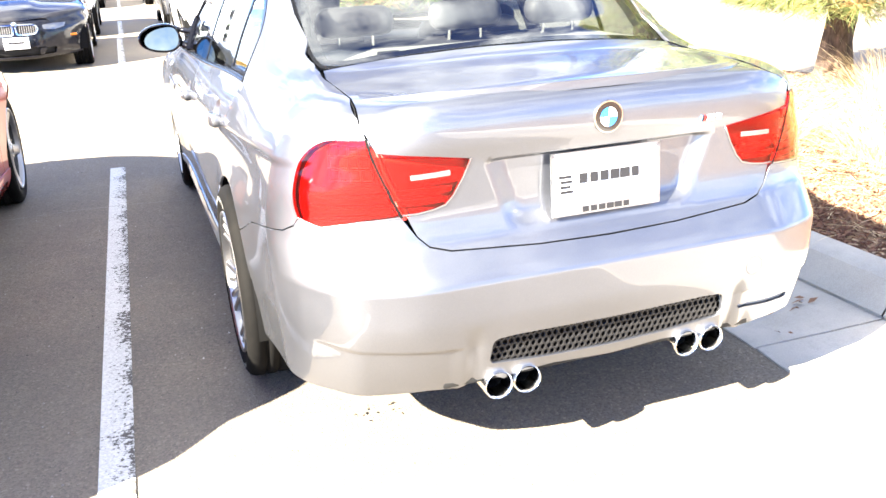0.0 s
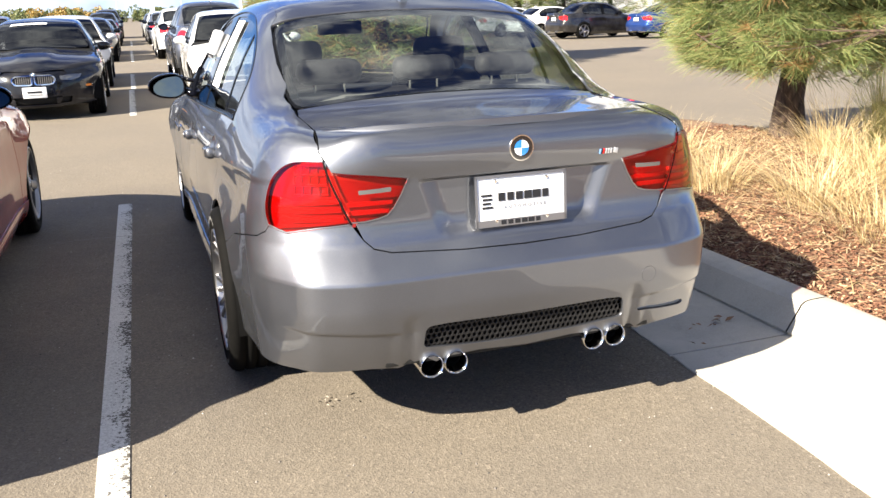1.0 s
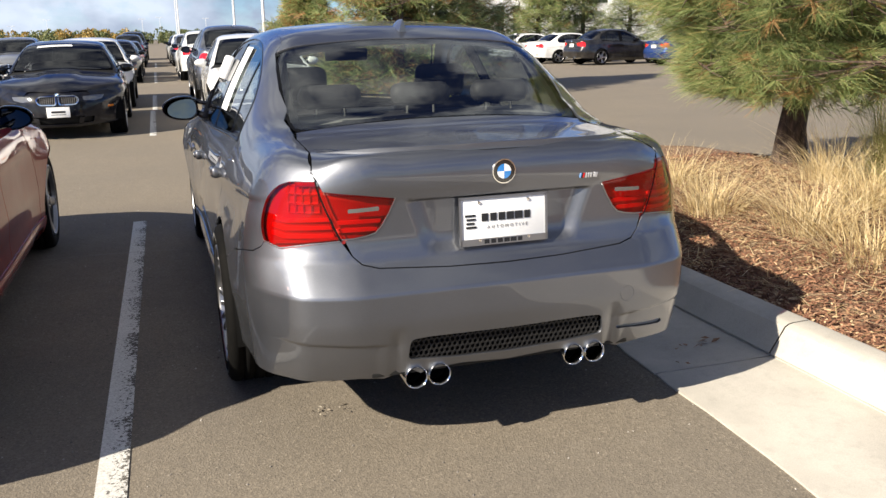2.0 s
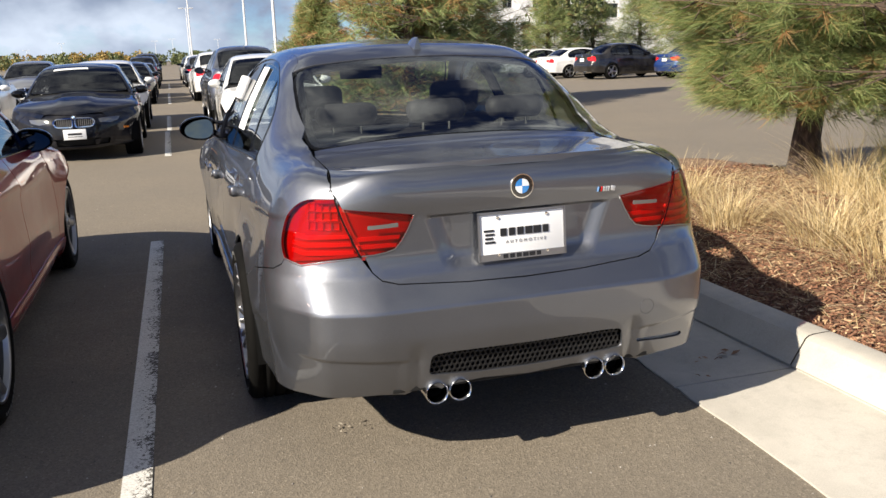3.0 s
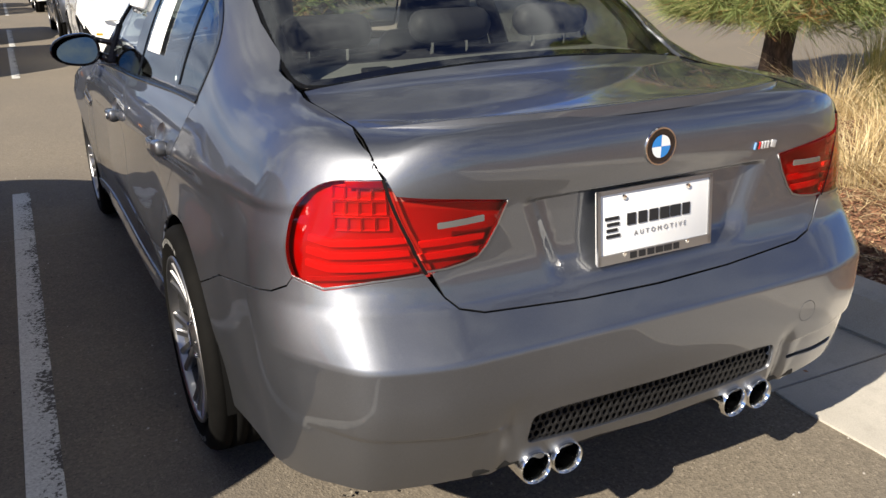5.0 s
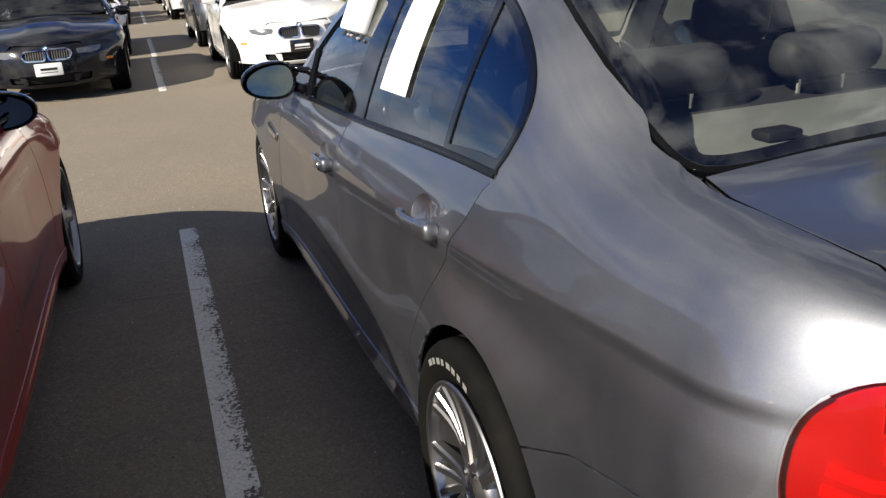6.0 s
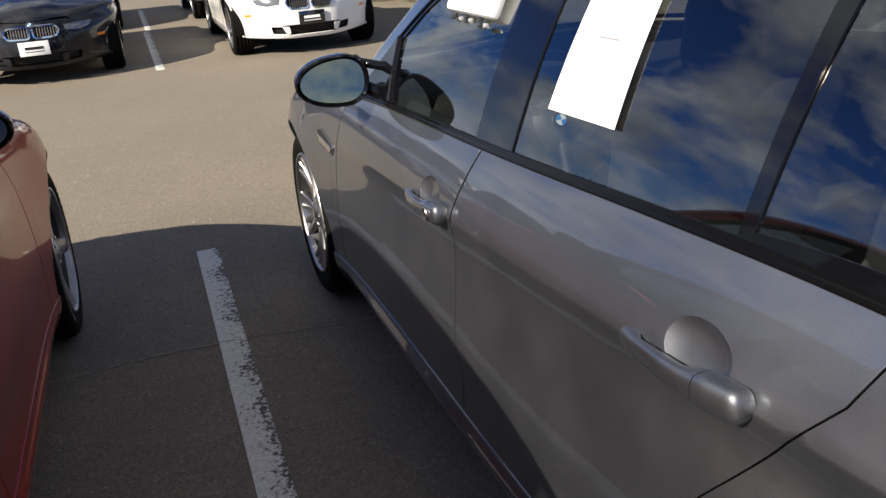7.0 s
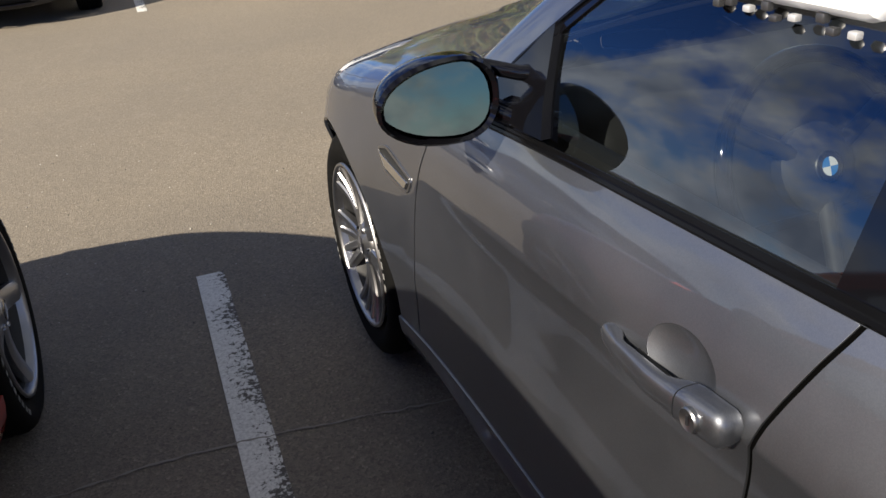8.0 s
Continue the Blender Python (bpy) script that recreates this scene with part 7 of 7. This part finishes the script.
# ---------- parking lines ----------
def make_line_paint():
    m = material("worn white road paint", (0.6, 0.6, 0.57), 0.8)
    v = place(m)
    c = node(m, "ShaderNodeSeparateXYZ")
    link(m, v, c.inputs[0])
    wear, chip = noise_of(m, v, 3.2, 5, 0.6), noise_of(m, v, 55, 5, 0.75)
    a = node(m, "ShaderNodeMath")
    a.operation = "MULTIPLY_ADD"
    link(m, c.outputs[0], a.inputs[0])
    a.inputs[1].default_value, a.inputs[2].default_value = 3.2, 0.0
    s = node(m, "ShaderNodeMath")
    s.operation = "ADD"
    link(m, a.outputs[0], s.inputs[0])
    link(m, wear, s.inputs[1])
    t = node(m, "ShaderNodeMath")
    t.operation = "MULTIPLY_ADD"
    link(m, s.outputs[0], t.inputs[0])
    t.inputs[1].default_value = 0.55
    link(m, chip, t.inputs[2])
    gone = ramp_of(m, t.outputs[0], [(0.83, (0, 0, 0)), (0.87, (1, 1, 1))])
    fine = noise_of(m, v, 130, 3)
    white = ramp_of(m, fine, [(0.25, (0.36, 0.355, 0.34)), (0.6, (0.60, 0.595, 0.57))])
    colour_in(m, blend(m, gone, white, (0.075, 0.068, 0.06)))
    relief(m, fine, 0.3, 0.003)
    return m


LINE_PAINT = make_line_paint()


def stripe(x, y0, y1, width=0.100):
    bm = bmesh.new()
    box_in(bm, (0, 0, 0), (width, y1 - y0, 0.006))
    ob = tagged(part("parking_line", bm, LINE_PAINT), "worn white painted parking line on the asphalt", "parking line", "painted parking lines", "structure")
    ob.location = (x, (y0 + y1) / 2, 0.0012)
    return ob


near_line = stripe(-1.308, -1.0, 4.53)
near_line.rotation_euler = (0, 0, radians(-0.4))
for k in range(0, 7):
    stripe(-1.19 - 2.95 * k, 10.95, 15.7)
    stripe(-1.15 - 2.95 * k, 15.9, 20.7)
    stripe(-1.10 - 2.95 * k, 27.2, 36.6)
    stripe(-1.05 - 2.95 * k, 43.2, 52.6)
    if k:
        stripe(-1.305 - 2.85 * k, -1.0, 4.53)

# fine crack across the bay, leaf litter and grit
def make_crack():
    bm = bmesh.new()
    r = random.Random(2)
    prev = None
    for k in range(60):
        x = -2.0 + 1.4 * k / 59
        y = 3.45 + 0.05 * math.sin(3 * x) + r.uniform(-0.006, 0.006)
        w = r.uniform(0.001, 0.005)
        cur = [bm.verts.new((x, y - w, 0.0045)), bm.verts.new((x, y + w, 0.0045))]
        if prev:
            bm.faces.new((prev[0], cur[0], cur[1], prev[1]))
        prev = cur
    return tagged(part("crack_seal", bm, material("pale crack filler", (0.20, 0.183, 0.16), 0.9)), "thin pale crack line across the asphalt", kind="structure")


make_crack()
LEAF_DRY = by_island("dry leaf", [(0.0, (0.09, 0.04, 0.02)), (1.0, (0.28, 0.15, 0.08))], 0.8)


def litter(at, count, spread, seed, mat=LEAF_DRY, size=0.022):
    r = random.Random(seed)
    verts, faces = [], []
    for k in range(count):
        p = Vector((r.gauss(0, spread), r.gauss(0, spread * 0.6), r.uniform(0.002, 0.012)))
        m = Euler((r.uniform(-0.5, 0.5), r.uniform(-0.5, 0.5), r.uniform(0, 6.3))).to_matrix()
        s = size * r.uniform(0.5, 1.3)
        n = len(verts)
        verts += [p + m @ Vector(c) * s for c in ((-1, 0, 0), (-0.2, -0.45, 0.12), (1, 0, 0.05), (-0.1, 0.5, 0.15))]
        faces += [(n, n + 1, n + 2), (n, n + 2, n + 3)]
    ob = tagged(mesh_part("leaf_litter", verts, faces, mat, None, "", None, False), "small dry brown leaf scraps on the concrete", "leaf litter")
    ob.location = at
    return ob


litter((1.20, 0.62, 0.009), 9, 0.055, 1)
litter((1.33, -0.62, 0.009), 3, 0.02, 2)
litter((1.05, 0.45, 0.009), 2, 0.03, 5)
litter((-0.56, 0.56, 0.004), 14, 0.05, 3, by_island("grit", [(0.0, (0.16, 0.13, 0.1)), (1.0, (0.3, 0.27, 0.22))], 0.9), 0.010)
rnd = random.Random(12)
verts, faces = [], []
for k in range(900):
    x, y, s = rnd.uniform(-2.2, 1.35), rnd.uniform(-1.4, 6.5), rnd.uniform(0.0015, 0.0055)
    n = len(verts)
    verts += [(x - s, y, 0.001), (x, y - s, 0.001), (x + s, y, 0.001), (x, y + s, 0.001), (x, y, 0.001 + s)]
    faces += [(n, n + 1, n + 4), (n + 1, n + 2, n + 4), (n + 2, n + 3, n + 4), (n + 3, n, n + 4)]
tagged(mesh_part("grit", verts, faces, by_island("loose grit", [(0.0, (0.05, 0.045, 0.04)), (0.5, (0.2, 0.18, 0.16)), (1.0, (0.45, 0.42, 0.38))], 0.9), None, "", None, False), "loose grit scattered on the asphalt", "grit", kind="stuff")

# ---------- cars ----------
sedan = build_car("sedan", "grey metallic sports sedan with red tail lamps", GREY_PAINT, 0.028)
red_car = build_car("coupe", "dark red metallic car in the next parking bay", RED_PAINT, 0.04, "five", tail=True)
red_car.matrix_world = pose(-2.72, 0.105, 0)
navy = build_car("sports_sedan", "black-blue sports sedan with white front plate", NAVY_PAINT, 0.045, "double", tail=False, window=DARK_GLASS)
navy.matrix_world = pose(-2.45, 15.45, 0, 0, 0, 180) @ Matrix.Diagonal((1, 1, 0.955, 1))
white = build_car("white_sedan", "glossy white sedan with black grille and plate", WHITE_PAINT, 0.045, "five", tail=False, window=DARK_GLASS, plate=BLACK_ENAMEL)
bm = bmesh.new()
g = [[bm.verts.new(tuple(over(np.array([y]), np.array([w]))[0] + np.array((0, 0.004, 0.006)))) for w in np.linspace(-0.75, 0.25, 8)] for y in (2.60, 2.66)]
for k in range(7):
    bm.faces.new((g[0][k], g[0][k + 1], g[1][k + 1], g[1][k]))
part("screen_banner", bm, WHITE_SHEET, navy, "white printed strip across the windscreen's top")
white.matrix_world = pose(0.60, 15.25, 0, 0, 0, 180)
GROUP = "cars parked in the rows beyond"
lot = {}
for nm, paint, words in (("white", WHITE_PAINT, "white car parked in a far row"), ("black", BLACK_PAINT, "black car parked in a far row"), ("silver", SILVER_PAINT, "silver-grey car parked in a far row"), ("blue", BLUE_PAINT, "bright blue car parked in a far row"), ("maroon", MAROON_PAINT, "maroon car parked in a far row"), ("grey", GREY_PAINT, "dark grey car parked in a far row")):
    lot[nm] = build_car("parked_car", words, paint, 0.11, "five", cabin=False, window=DARK_GLASS, group=GROUP, lite=True)
used = set()


def park(kind, x, y, turn, tall=1.0):
    m = pose(x, y, 0, 0, 0, turn) @ Matrix.Diagonal((1.0 if tall == 1.0 else 1.03, 1.0, tall * 0.95, 1))
    if kind in used:
        return copy_thing(lot[kind], m)
    used.add(kind)
    lot[kind].matrix_world = m
    return lot[kind]


# turn 180: nose to the camera's side; 0: tail to it. y is the tail end
park("white", -2.45, 20.75, 180, 1.04)
park("grey", 0.62, 16.1, 0, 1.2)
park("silver", -5.45, 15.5, 180)
park("grey", -8.4, 15.4, 180)
park("maroon", -11.4, 15.4, 180, 1.2)
park("white", -5.4, 20.7, 180)
park("white", -8.4, 20.7, 180, 1.35)
park("silver", -11.4, 20.8, 180)
park("maroon", -14.4, 20.6, 180, 1.2)
park("black", -2.4, 31.7, 180)
park("white", 0.65, 27.3, 0, 1.2)
park("silver", -5.4, 31.6, 180, 1.15)
park("white", -8.4, 31.6, 180)
park("black", -2.4, 32.2, 0)
park("silver", 0.65, 32.3, 0)
park("white", -5.4, 36.8, 180)
park("grey", 0.7, 43.3, 0)
park("silver", -2.4, 47.8, 180)
park("black", -2.4, 48.3, 0, 1.25)
park("white", 0.7, 48.4, 0, 1.2)
park("white", -5.4, 47.9, 180)
park("black", 0.7, 59.5, 0, 1.2)
park("grey", -2.4, 64.0, 180, 1.2)
park("white", -5.4, 64.0, 180)
park("silver", 3.6, 48.3, 0)
# the other half of the car park, parked across
park("black", 16.1, 31.2, -84, 1.14)
park("blue", 18.5, 28.5, -84)
park("white", 15.5, 34.1, -84)
park("white", 14.8, 37.0, -84)
park("silver", 14.2, 39.9, -84)
